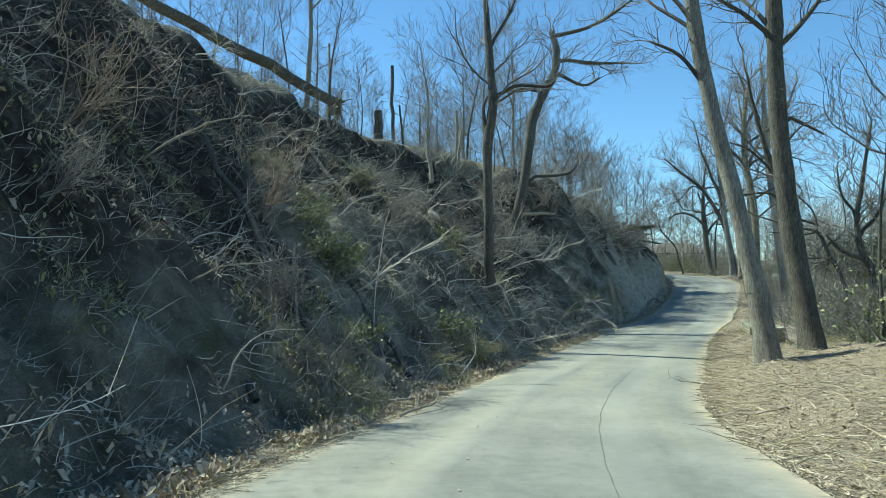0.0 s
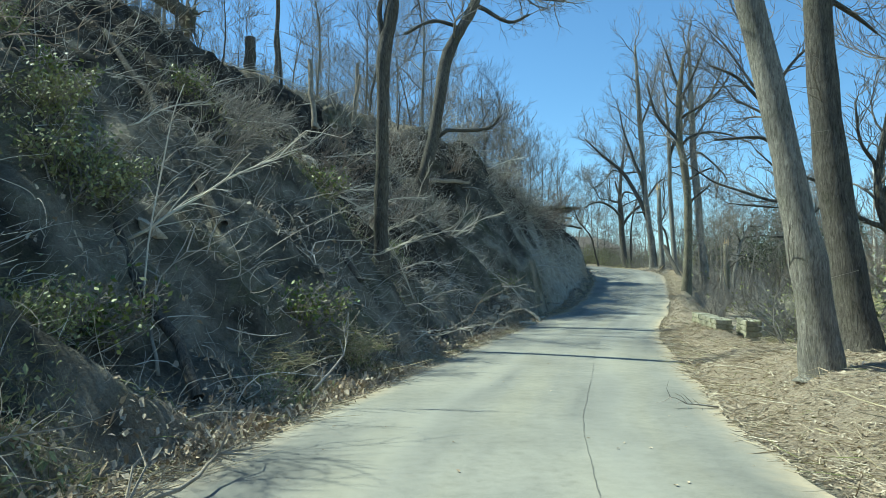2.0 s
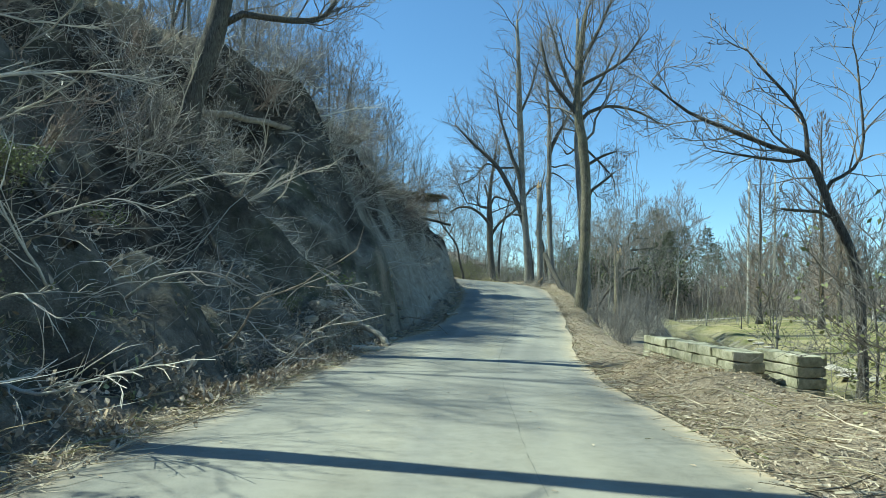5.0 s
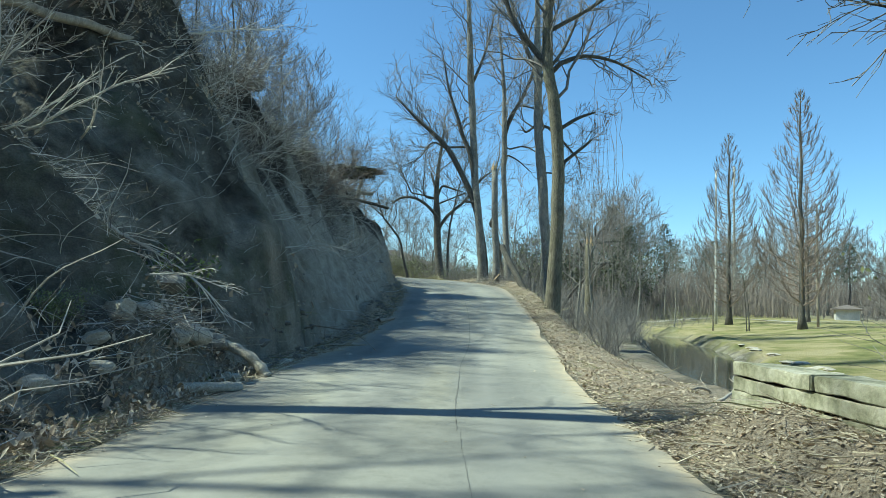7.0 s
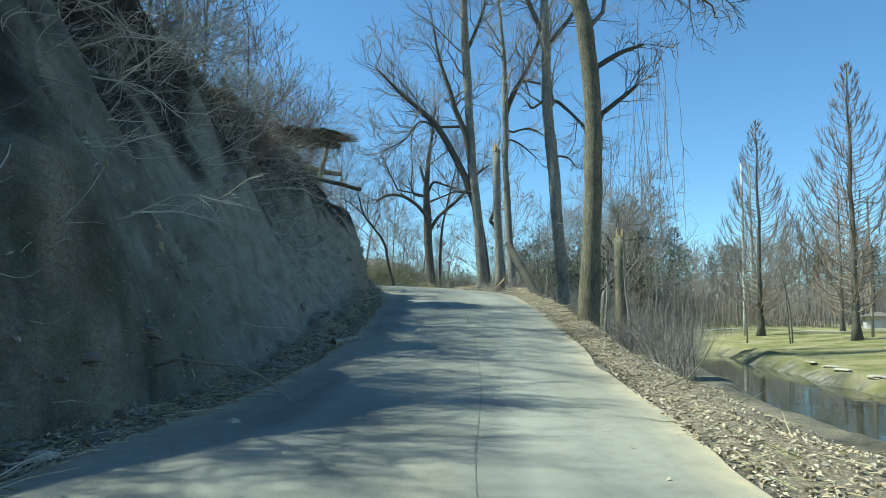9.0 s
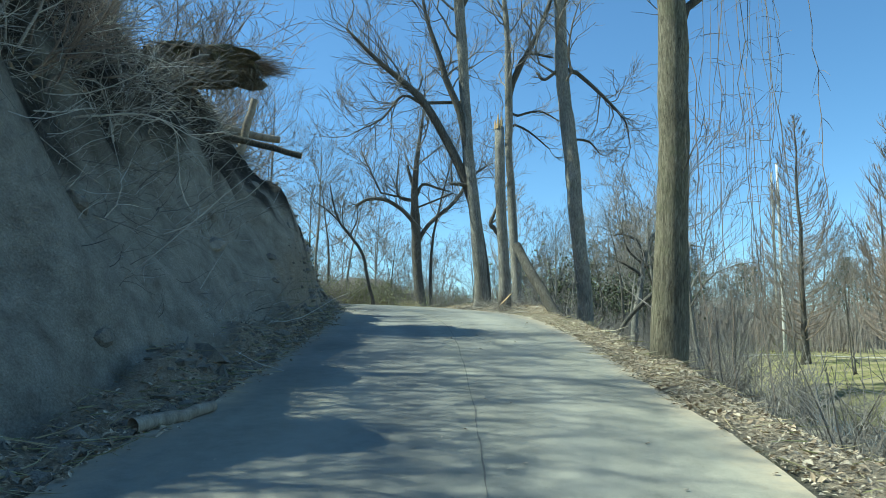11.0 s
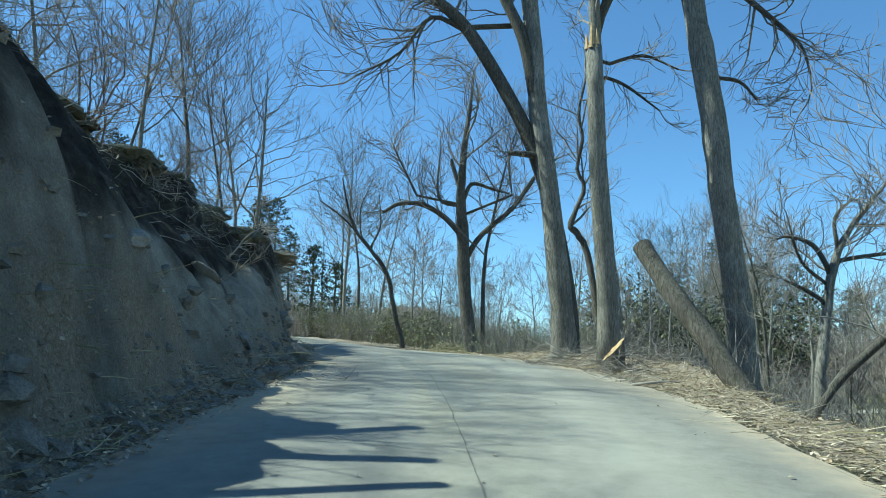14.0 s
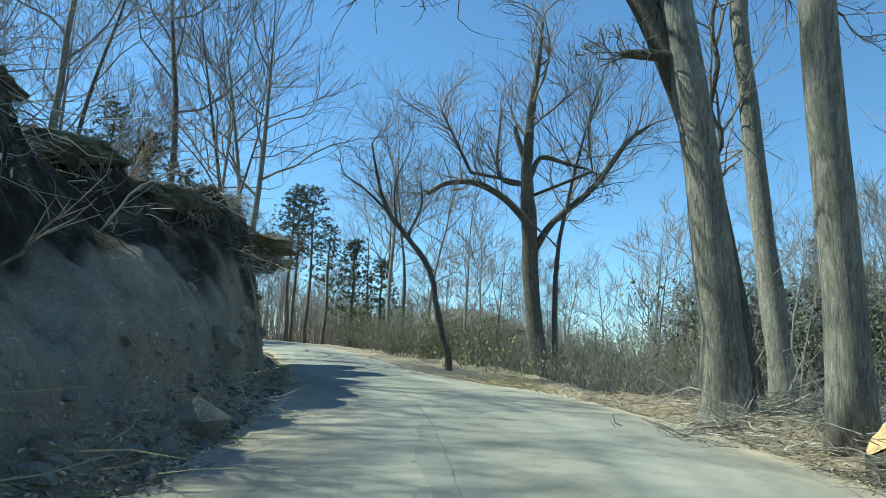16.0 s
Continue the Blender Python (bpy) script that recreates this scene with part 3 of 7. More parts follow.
def key_tree(x, y, z, turn, trunk, limbs, bark, label, seed, twig=None, name="tree", rmin=0.011, dense=1.0):
    """A bare tree from the bends of its trunk and main limbs: sideways, height, radius."""
    rng = random.Random(seed)
    g = ground_z(x, y)
    root = thing(name, label, "tree", "bare roadside trees", at=(x, y, g), turn=turn)
    dz = z - g
    line = [(a, 0, b + dz, r) for a, b, r in trunk]
    foot = line[0]
    low = [(foot[0], 0, min(-0.25, foot[2] - 0.3), foot[3] * 1.3), (foot[0], 0, max(0.25, foot[2] + 0.1) if foot[2] < 0.4 else 0.15, foot[3] * 1.06)]
    line = low + [q for q in line[0 if foot[2] > 0.5 else 1:] if q[2] > low[1][2] + 0.3]
    rows = smooth_rows_n(line, 4)
    V, F = [], []
    pts = [Vector((q[0] + rng.gauss(0, 0.012), q[1] + 0.25 * math.sin(0.35 * q[2] + seed), q[2])) for q in rows]
    sink = pts[0].y
    pts = [Vector((q.x, q.y - sink, q.z)) for q in pts]
    radii = [max(0.015, q[3]) * (1 + 0.05 * rng.gauss(0, 1)) for q in rows]
    tube(V, F, pts, radii, 14)
    for k, v in enumerate(V):
        if v.z < 1.2:
            j = k % 14
            V[k] = v + Vector((math.cos(j * 1.3 + seed), math.sin(j * 1.3 + seed), 0)) * 0.05 * max(0, 1.2 - v.z) * radii[0] * 3
    mesh_object("trunk", V, F, bark, root, True)
    TV, TF = [], []
    for limb in limbs:
        rows = smooth_rows_n([(a, 0, b + dz, r) for a, b, r in limb], 4)
        bow = rng.uniform(-1, 1)
        n = len(rows)
        near = min(pts, key=lambda p: (p.x - rows[0][0]) ** 2 + (p.z - rows[0][2] + 0.15) ** 2)
        lp = [Vector((q[0], near.y + bow * 0.25 * (i / n) * abs(q[0] - rows[0][0] + 0.5), q[2])) for i, q in enumerate(rows)]
        lr = [max(0.012, q[3]) for q in rows]
        lp, lr = [near.copy()] + lp[1:], lr
        LV, LF = [], []
        tube(LV, LF, lp, lr, 8)
        mesh_object("limb", LV, LF, BARK_DARK, root, True)
        length = sum((b - a).length for a, b in zip(lp, lp[1:]))
        if length > 1.0:
            lo = 0.25 if rows[0][2] > 3 else 0.62
            sprout(TV, TF, rng, lp, lr, 2, min(length * 0.9, 4.4), rmin, 0.14, lo, int((6 + length * 1.8) * dense))
            grow(TV, TF, rng, lp[-1], (lp[-1] - lp[-2]).normalized(), min(2.6, length * 0.5), lr[-1], 2, rmin, 0.1)
            if length > 3.5:
                sprout(TV, TF, rng, lp, [0.6 * q for q in lr], 3, min(length * 1.0, 8.0), rmin, 0.2, lo + 0.05, 4 + int(length / 3))
    top = pts[-1].z
    high = [i for i, p in enumerate(pts) if p.z > 0.45 * top]
    if high and top > 3:
        sub = pts[high[0]:]
        sprout(TV, TF, rng, sub, radii[high[0]:], 3, min(top * 0.45, 7.5), rmin, 0.16, 0.1, int(9 * dense))
        grow(TV, TF, rng, pts[-1], Vector((0, 0, 1)), min(3.5, top * 0.2), radii[-1], 2, rmin, 0.3)
    low_pts = pts[len(pts) // 5:]
    sprout(TV, TF, rng, low_pts, [0.03] * len(low_pts), 2, 2.6, 0.007, 0.05, 0.0, 5)
    mesh_object("crown", TV, TF, twig or TWIG, root, False)
    return root


def generic_tree(seed, height, r, bark, twig, lean=0.04, limbs=11, lo=0.3, rmin=0.011, up=0.3, label="bare grey woodland tree"):
    rng = random.Random(seed)
    root = thing("tree", label, "tree", "bare woodland trees")
    n = 9
    p, d = Vector((0, 0, -0.3)), Vector((rng.gauss(0, lean), rng.gauss(0, lean), 1)).normalized()
    pts, radii = [p.copy()], [r * 1.35]
    for i in range(n):
        d = (d + Vector((rng.gauss(0, 0.05), rng.gauss(0, 0.05), 0.05))).normalized()
        p = p + d * ((height + 0.3) / n)
        pts.append(p.copy())
        radii.append(max(rmin, r * (1 - 0.93 * ((i + 1) / n) ** 1.2)))
    V, F = [], []
    tube(V, F, pts, radii, 7)
    mesh_object("trunk", V, F, bark, root, True)
    V, F = [], []
    for k in range(limbs):
        f = lo + (0.97 - lo) * (k + rng.random()) / limbs
        kk = f * n
        i = min(int(kk), n - 1)
        q = pts[i].lerp(pts[i + 1], kk - i)
        w = k * 2.4 + rng.uniform(-0.5, 0.5)
        dd = Vector((math.cos(w), math.sin(w), rng.uniform(0.35, 1.1))).normalized()
        grow(V, F, rng, q, dd, height * rng.uniform(0.28, 0.44) * (1.1 - 0.65 * (f - lo)), radii[i] * rng.uniform(0.4, 0.6), 2, rmin, up)
    mesh_object("crown", V, F, twig, root, False)
    return root


def cypress(seed, height):
    """Narrow cone of fine upswept branches, bare in spring."""
    rng = random.Random(seed)
    root = thing("cypress_tree", "bare cone-shaped cypress with fine upswept reddish branches", "tree", "cypresses on the field")
    V, F = [], []
    pts = [Vector((rng.gauss(0, 0.04), rng.gauss(0, 0.04), z)) for z in np.linspace(-0.3, height, 14)]
    radii = [0.25 * (1 - i / 14) ** 0.9 + 0.012 for i in range(14)]
    radii[0] = 0.5
    tube(V, F, pts, radii, 8)
    mesh_object("trunk", V, F, BARK_DARK, root, True)
    V, F = [], []
    count = 150
    for k in range(count):
        f = 0.1 + 0.9 * (k + rng.random()) / count
        z = height * f
        w = k * 2.39996 + rng.gauss(0, 0.35)
        env = (5.3 * (1 - f) ** 0.85 * min(1, 0.5 + f * 2.2) + 0.15) * rng.uniform(0.8, 1.08)
        out = Vector((math.cos(w), math.sin(w), 0))
        q = Vector((0, 0, z - 0.4))
        lift = rng.uniform(0.75, 1.05)
        # out from the stem, then bending upwards
        lp = [q, q + out * env * 0.42 + Vector((0, 0, 0.16 * env * lift)), q + out * env * 0.76 + Vector((0, 0, 0.48 * env * lift)), q + out * env * 0.95 + Vector((0, 0, 0.95 * env * lift))]
        lp = [p + Vector((rng.gauss(0, 0.04), rng.gauss(0, 0.04), rng.gauss(0, 0.05))) * env * 0.5 if i else p for i, p in enumerate(lp)]
        tube(V, F, lp, [0.05 * (1 - f) + 0.014, 0.036 * (1 - f) + 0.013, 0.02 * (1 - f) + 0.012, 0.01], 4, False)
        for j in range(int(10 + 26 * env / 5)):
            g = rng.uniform(0.5, 3.0) if rng.random() < 0.35 else rng.uniform(1.6, 3.0)
            i = min(int(g), 2)
            b = lp[i].lerp(lp[i + 1], g - i)
            e = ((lp[i + 1] - lp[i]).normalized() * 0.8 + Vector((rng.gauss(0, 0.4), rng.gauss(0, 0.4), rng.gauss(0.55, 0.3)))).normalized()
            L = rng.uniform(0.3, 0.95) * (0.5 + 0.5 * env / 4)
            tube(V, F, [b, b + e * L * 0.6, b + e * L + Vector((0, 0, 0.15 * L))], [0.014, 0.011, 0.008], 3, False)
    mesh_object("crown", V, F, TWIG_RED, root, False)
    return root


def pine(seed, height, lo=0.45):
    rng = random.Random(seed)
    root = thing("pine_tree", "dark green pine with a bare lower trunk", "tree", "pines")
    V, F = [], []
    pts = [Vector((rng.gauss(0, 0.08), rng.gauss(0, 0.08), z)) for z in np.linspace(-0.3, height, 9)]
    tube(V, F, pts, [0.2 * (1 - i / 9.5) + 0.02 for i in range(9)], 7)
    NV, NF = [], []
    for k in range(46):
        f = lo + (1 - lo) * (k + rng.random()) / 46
        w = k * 2.4 + rng.random()
        L = (1.0 - f) ** 0.7 * height * 0.27 + 0.4
        d = Vector((math.cos(w), math.sin(w), rng.uniform(-0.05, 0.35))).normalized()
        q = Vector((0, 0, height * f))
        tube(V, F, [q, q + d * L], [0.035, 0.01], 3, False)
        for j in range(9):
            c = q + d * L * rng.uniform(0.35, 1.05) + Vector((rng.gauss(0, 0.25), rng.gauss(0, 0.25), rng.gauss(0, 0.15)))
            for m in range(9):
                e = Vector((rng.gauss(0, 1), rng.gauss(0, 1), rng.gauss(0.3, 0.8))).normalized() * rng.uniform(0.18, 0.36)
                s = e.cross(Vector((rng.gauss(0, 1), rng.gauss(0, 1), rng.gauss(0, 1)))).normalized() * 0.045
                b = len(NV)
                NV += [c - s, c + s, c + e]
                NF.append((b, b + 1, b + 2))
    mesh_object("trunk", V, F, BARK_DARK, root, True)
    mesh_object("crown", NV, NF, PINE, root, False)
    return root


def shrub(seed, height, stems, leaf, leaves, twig, label, name="shrub"):
    rng = random.Random(seed)
    root = thing(name, label, "shrub", "thicket along the road")
    LV, LF = [], []
    for k in range(stems):
        w = rng.uniform(0, 6.28)
        d = Vector((math.cos(w) * rng.uniform(0.1, 0.75), math.sin(w) * rng.uniform(0.1, 0.75), 1)).normalized()
        a = Vector((rng.gauss(0, 0.18), rng.gauss(0, 0.18), -0.1))
        V, F = [], []
        grow(V, F, rng, a, d, height * rng.uniform(0.6, 1.1), rng.uniform(0.012, 0.028), 2, 0.006, 0.1, 0.2)
        mesh_object("stem", V, F, twig, root, False)
        for v in rng.sample(V, min(leaves, len(V))):
            for m in range(2):
                c = v + Vector((rng.gauss(0, 0.08), rng.gauss(0, 0.08), rng.gauss(0, 0.08)))
                e = Vector((rng.gauss(0, 1), rng.gauss(0, 1), rng.gauss(0, 1))).normalized() * rng.uniform(0.03, 0.06)
                q = e.cross(Vector((rng.gauss(0, 1), rng.gauss(0, 1), rng.gauss(0, 1)))).normalized() * 0.025
                b = len(LV)
                LV += [c - e, c + q, c + e, c - q]
                LF.append((b, b + 1, b + 2, b + 3))
    if LV:
        mesh_object("foliage", LV, LF, leaf, root, False)
    return root


def drop_at(ob, x, y, turn, size=1.0, sink=0.0):
    """Stands a thing, or a copy of it, on the ground."""
    m = pose(x, y, ground_z(x, y) - sink, 0, 0, turn)
    c = copy_thing(ob, m)
    c.scale = (size, size, size)
    return c


# ---- trees whose shape tells them apart ----
key_tree(9.2, 19.7, -0.95, 0.0, [(-0.02, 0.04, 0.304), (-0.34, 2.6, 0.266), (-0.76, 5.04, 0.243), (-1.32, 8.0, 0.229), (-1.68, 10.5, 0.213), (-2.29, 14.73, 0.199), (-2.67, 18.7, 0.1)], [[(-1.32, 8.0, 0.065), (-2.06, 9.01, 0.057), (-2.94, 9.52, 0.033)], [(-2.15, 13.88, 0.132), (-1.09, 16.08, 0.1), (-0.51, 18.32, 0.05)]], BARK_GREY, 'tall grey-barked tree leaning over the leaf-strewn verge', seed=11, rmin=0.008)
key_tree(11.4, 21.6, -0.79, 0.0, [(0.05, -0.05, 0.352), (-0.17, 2.43, 0.327), (-0.44, 5.64, 0.303), (-0.62, 8.35, 0.268), (-0.69, 11.08, 0.252), (-0.83, 15.71, 0.182), (-0.96, 19.48, 0.082)], [[(-0.51, 9.62, 0.09), (0.52, 10.7, 0.081), (1.66, 12.15, 0.054)], [(-0.73, 9.98, 0.09), (-1.64, 10.73, 0.072), (-2.88, 11.3, 0.045)], [(-0.33, 7.44, 0.071), (0.37, 7.16, 0.054), (1.08, 6.87, 0.027)], [(-0.54, 12.18, 0.126), (0.86, 14.75, 0.091), (1.68, 16.99, 0.046)]], BARK_DARK, 'tall dark-barked bare tree beside the road', seed=12, rmin=0.008)
key_tree(14.6, 27.2, -0.90, -13.6, [(0.02, -0.32, 0.173), (-0.44, 2.45, 0.163), (-0.83, 4.67, 0.141), (-1.17, 6.04, 0.13), (-1.51, 7.17, 0.106), (-1.98, 8.99, 0.071), (-2.33, 10.83, 0.03)], [[(-1.17, 5.5, 0.059), (-1.64, 5.75, 0.047), (-2.94, 5.64, 0.029)], [(-0.83, 4.73, 0.059), (-0.36, 4.62, 0.053), (0.32, 4.4, 0.041)], [(-1.34, 6.57, 0.059), (-2.22, 7.52, 0.047), (-3.05, 7.87, 0.03)], [(-1.4, 6.93, 0.053), (-0.44, 8.17, 0.042), (0.28, 8.67, 0.024)]], BARK_DARK, 'slender leaning bare tree at the edge of the thicket', seed=13, rmin=0.008)
key_tree(25.7, 56.7, -0.75, -23.8, [(-0.05, -0.29, 0.357), (0.06, 3.68, 0.296), (0.02, 7.07, 0.273), (-0.23, 9.71, 0.261), (-0.53, 11.57, 0.249), (-0.54, 14.82, 0.212), (-0.2, 17.85, 0.107)], [[(-0.53, 11.44, 0.144), (-1.28, 12.36, 0.131), (-2.23, 13.68, 0.105), (-2.81, 15.85, 0.066)], [(-0.34, 11.44, 0.118), (1.09, 12.03, 0.092), (2.67, 11.94, 0.066), (4.11, 11.45, 0.039)], [(0.0, 8.52, 0.091), (0.87, 9.08, 0.078), (1.65, 9.37, 0.039)], [(-0.02, 6.81, 0.091), (1.28, 7.9, 0.065), (1.54, 8.17, 0.039)], [(-0.58, 14.28, 0.119), (0.49, 16.5, 0.093), (1.26, 18.45, 0.053)], [(-0.46, 13.19, 0.105), (1.84, 14.62, 0.079), (2.88, 16.02, 0.04)]], BARK_MOSSY, 'large mossy furrowed tree at the road edge above the creek', seed=14)
key_tree(36.4, 74.0, 0.16, -21.2, [(0.043, 0.161, 0.434), (-0.139, 2.579, 0.354), (-0.471, 5.468, 0.345), (-0.631, 8.303, 0.37), (-0.888, 11.267, 0.341), (-1.016, 13.322, 0.327), (-1.102, 16.521, 0.295), (-1.284, 19.87, 0.242), (-1.455, 24.61, 0.125)], [[(-0.535, 13.332, 0.116), (0.578, 12.316, 0.095), (1.477, 11.31, 0.076), (2.001, 10.518, 0.047), (2.129, 9.523, 0.028)], [(-0.578, 9.576, 0.075), (0.257, 9.491, 0.056), (0.792, 9.009, 0.028)], [(-1.177, 17.174, 0.178), (-2.686, 20.544, 0.142), (-3.659, 23.594, 0.082)], [(-1.113, 13.322, 0.087), (-1.894, 12.68, 0.077), (-2.268, 13.086, 0.058)], [(-1.198, 16.521, 0.157), (0.685, 19.003, 0.12), (2.065, 22.267, 0.061)]], BARK_GREY, 'tall straight dark-barked tree rising from the slope below the road', seed=15)
key_tree(31.9, 75.65, 1.20, -21.2, [(-0.17, 0.45, 0.325), (-0.31, 2.11, 0.301), (-0.57, 4.73, 0.28), (-0.95, 8.25, 0.268), (-1.19, 12.4, 0.266), (-1.46, 15.9, 0.253), (-1.69, 19.82, 0.187), (-1.92, 23.46, 0.096)], [[(0.1, 0.2, 0.2), (-0.02, 1.9, 0.2), (-0.42, 4.2, 0.21), (-0.95, 6.07, 0.226), (-1.62, 7.64, 0.21), (-2.99, 10.05, 0.194), (-4.18, 11.28, 0.157), (-5.39, 12.32, 0.118), (-7.04, 14.02, 0.06)], [(-0.95, 7.45, 0.171), (-1.34, 9.67, 0.174), (-2.03, 11.32, 0.157), (-2.33, 12.37, 0.138), (-3.06, 14.53, 0.09), (-3.5, 16.77, 0.051)], [(-0.76, 6.04, 0.104), (-1.32, 6.1, 0.094), (-1.76, 6.12, 0.066)], [(-2.99, 10.05, 0.087), (-4.16, 10.55, 0.068), (-5.1, 9.39, 0.048), (-6.42, 8.66, 0.029)], [(-1.36, 15.01, 0.121), (-0.45, 17.51, 0.102), (0.19, 20.33, 0.052)]], BARK_GREY, 'very tall twin-stemmed grey tree on the bend', seed=16)
key_tree(35.17, 79.66, 1.33, -24.7, [(0.805, 0.358, 0.29), (0.514, 5.053, 0.236), (0.302, 9.626, 0.225), (0.246, 13.081, 0.212), (0.157, 15.652, 0.169), (0, 17.62, 0.14), (-0.481, 21.622, 0.063)], [[(0.302, 12.768, 0.167), (1.073, 14.534, 0.153), (1.845, 15.999, 0.139), (2.471, 17.653, 0.124), (3.432, 20.661, 0.063)], [(0.246, 12.924, 0.092), (1.219, 14.858, 0.092), (2.75, 14.724, 0.061)], [(0.402, 11.191, 0.076), (1.968, 11.527, 0.06), (3.175, 10.755, 0.03)], [(0.402, 10.878, 0.075), (1.364, 10.42, 0.06), (2.56, 9.346, 0.03)]], BARK_GREY, 'tall grey tree with a forked crown', seed=17)
key_tree(35.22, 79.87, 1.06, -16.4, [(0.483, 0.35, 0.159), (0.242, 2.283, 0.133), (0, 4.228, 0.12), (-0.362, 5.001, 0.121), (-0.628, 5.351, 0.114), (-0.266, 6.221, 0.083), (-0.097, 6.861, 0.076), (-0.326, 7.502, 0.069), (-0.145, 8.649, 0.063), (-0.278, 9.64, 0.056), (-0.012, 11.174, 0.04)], [], BARK_DARK, 'thin crooked understorey tree', seed=18, rmin=0.008)
key_tree(36.8, 95.4, 2.20, -15.0, [(0.12, -0.05, 0.453), (-0.25, 3.22, 0.358), (-0.43, 6.35, 0.364), (-0.62, 9.03, 0.264), (-0.42, 12.37, 0.161), (-0.18, 14.09, 0.122), (0.05, 16.72, 0.055)], [[(-0.57, 6.61, 0.182), (-1.64, 7.64, 0.157), (-2.97, 8.26, 0.145), (-4.28, 8.12, 0.118), (-5.17, 7.49, 0.079)], [(-0.16, 5.3, 0.181), (0.73, 6.66, 0.156), (2.55, 8.34, 0.144), (4.13, 10.6, 0.12), (5.2, 11.48, 0.067)], [(-0.48, 8.49, 0.132), (0.03, 9.61, 0.119), (1.22, 9.38, 0.092), (2.28, 9.15, 0.053)], [(-0.57, 9.03, 0.158), (-1.13, 10.66, 0.12), (-1.19, 11.08, 0.08)], [(-0.6, 8.22, 0.105), (-1.93, 8.71, 0.079), (-1.88, 11.75, 0.04)], [(-2.97, 8.26, 0.079), (-3.97, 10.27, 0.066), (-4.69, 11.64, 0.04)], [(2.55, 8.34, 0.079), (2.27, 11.08, 0.053), (2.8, 12.5, 0.027)]], BARK_DARK, 'spreading bare tree with two wide arching limbs', seed=19)
key_tree(31.2, 90.5, 2.30, -15.0, [(0.19, -0.89, 0.11), (-0.15, 1.1, 0.112), (-0.65, 3.14, 0.103), (-1.53, 4.36, 0.094), (-2.2, 5.18, 0.084), (-2.64, 6.25, 0.063), (-2.98, 7.77, 0.032)], [[(-1.53, 4.36, 0.052), (-1.06, 5.45, 0.042), (-1.11, 6.52, 0.021)], [(-2.2, 5.18, 0.052), (-3.09, 6.01, 0.042), (-3.97, 6.63, 0.021)], [(-1.98, 4.87, 0.042), (-2.05, 6.27, 0.032), (-1.68, 7.38, 0.021)]], BARK_DARK, 'young crooked tree bending over the road edge', seed=20, rmin=0.008, dense=0.5)
key_tree(2.0, 30.7, -0.02, -5.8, [(0.06, -1.03, 0.237), (0.04, 2.63, 0.218), (0.07, 5.63, 0.2), (0.1, 7.64, 0.22), (0.35, 9.26, 0.201), (0.29, 10.69, 0.181), (0.14, 13.15, 0.141), (-0.02, 16.04, 0.071)], [[(0.12, 7.64, 0.09), (-0.07, 9.06, 0.08), (0.15, 9.67, 0.05)], [(0.61, 9.71, 0.09), (1.46, 10.08, 0.08), (2.66, 9.92, 0.07), (3.06, 10.08, 0.04)], [(0.24, 11.92, 0.081), (1.25, 13.56, 0.061), (1.85, 15.21, 0.03)]], BARK_DARK, 'dark bare tree standing on the cut bank', seed=21, rmin=0.008)
key_tree(4.3, 43.0, 2.34, 0.0, [(0.07, -0.1, 0.317), (0.77, 5.02, 0.283), (1.39, 8.94, 0.302), (2.14, 10.73, 0.267), (2.88, 12.16, 0.25), (3.09, 13.61, 0.214), (2.77, 14.88, 0.179)], [[(2.76, 14.52, 0.143), (5.09, 15.03, 0.107), (6.55, 15.73, 0.09), (8.19, 16.8, 0.054)], [(3.08, 13.06, 0.125), (5.4, 12.85, 0.107), (7.54, 12.99, 0.054)], [(3.06, 12.16, 0.125), (4.65, 11.34, 0.089), (5.73, 11.76, 0.053)], [(2.14, 10.91, 0.107), (0.72, 11.11, 0.089), (-0.72, 10.23, 0.071)], [(0.78, 5.56, 0.106), (3.44, 5.69, 0.089), (4.17, 6.39, 0.053)]], BARK_DARK, 'crooked dead tree with broken top on the bank', seed=22, rmin=0.008)
key_tree(19.1, 34.8, -1.90, -17.6, [(1.1, 0.48, 0.113), (0.96, 2.89, 0.114), (0.39, 4.41, 0.1), (-0.12, 5.6, 0.085), (-0.92, 5.82, 0.069), (-1.84, 6.16, 0.054), (-3.08, 6.65, 0.039), (-4.02, 7.37, 0.023)], [[(-0.12, 5.6, 0.062), (-0.3, 6.71, 0.046), (-1.39, 7.94, 0.031)], [(0.16, 4.86, 0.054), (1.08, 5.67, 0.038), (0.93, 7.86, 0.023)], [(-0.3, 5.47, 0.046), (-1.53, 5.58, 0.031), (-2.46, 5.7, 0.015)], [(0.47, 4.26, 0.046), (-0.91, 4.28, 0.031)]], BARK_DARK, 'crooked sapling arching over the slab wall', seed=23, rmin=0.008)
key_tree(15.6, 26.0, -1.02, -3.9, [(0.0, -0.09, 0.222), (0.35, 0.73, 0.194), (0.69, 1.56, 0.176), (0.75, 2.4, 0.158), (0.46, 3.14, 0.139), (0.24, 3.89, 0.121), (0.23, 4.82, 0.102), (0.5, 6.51, 0.075), (0.8, 8.39, 0.037)], [[(0.71, 1.66, 0.12), (1.46, 2.39, 0.102), (2.24, 3.69, 0.065), (2.47, 5.0, 0.037)], [(0.48, 3.1, 0.084), (-0.37, 3.42, 0.065), (-0.91, 4.08, 0.037)], [(0.23, 4.07, 0.084), (0.97, 4.82, 0.065), (1.58, 6.31, 0.037)], [(0.23, 4.82, 0.065), (-0.31, 5.57, 0.047), (-0.47, 6.7, 0.028)]], BARK_DARK, 'dark crooked forked tree in the roadside thicket', seed=25, rmin=0.008)
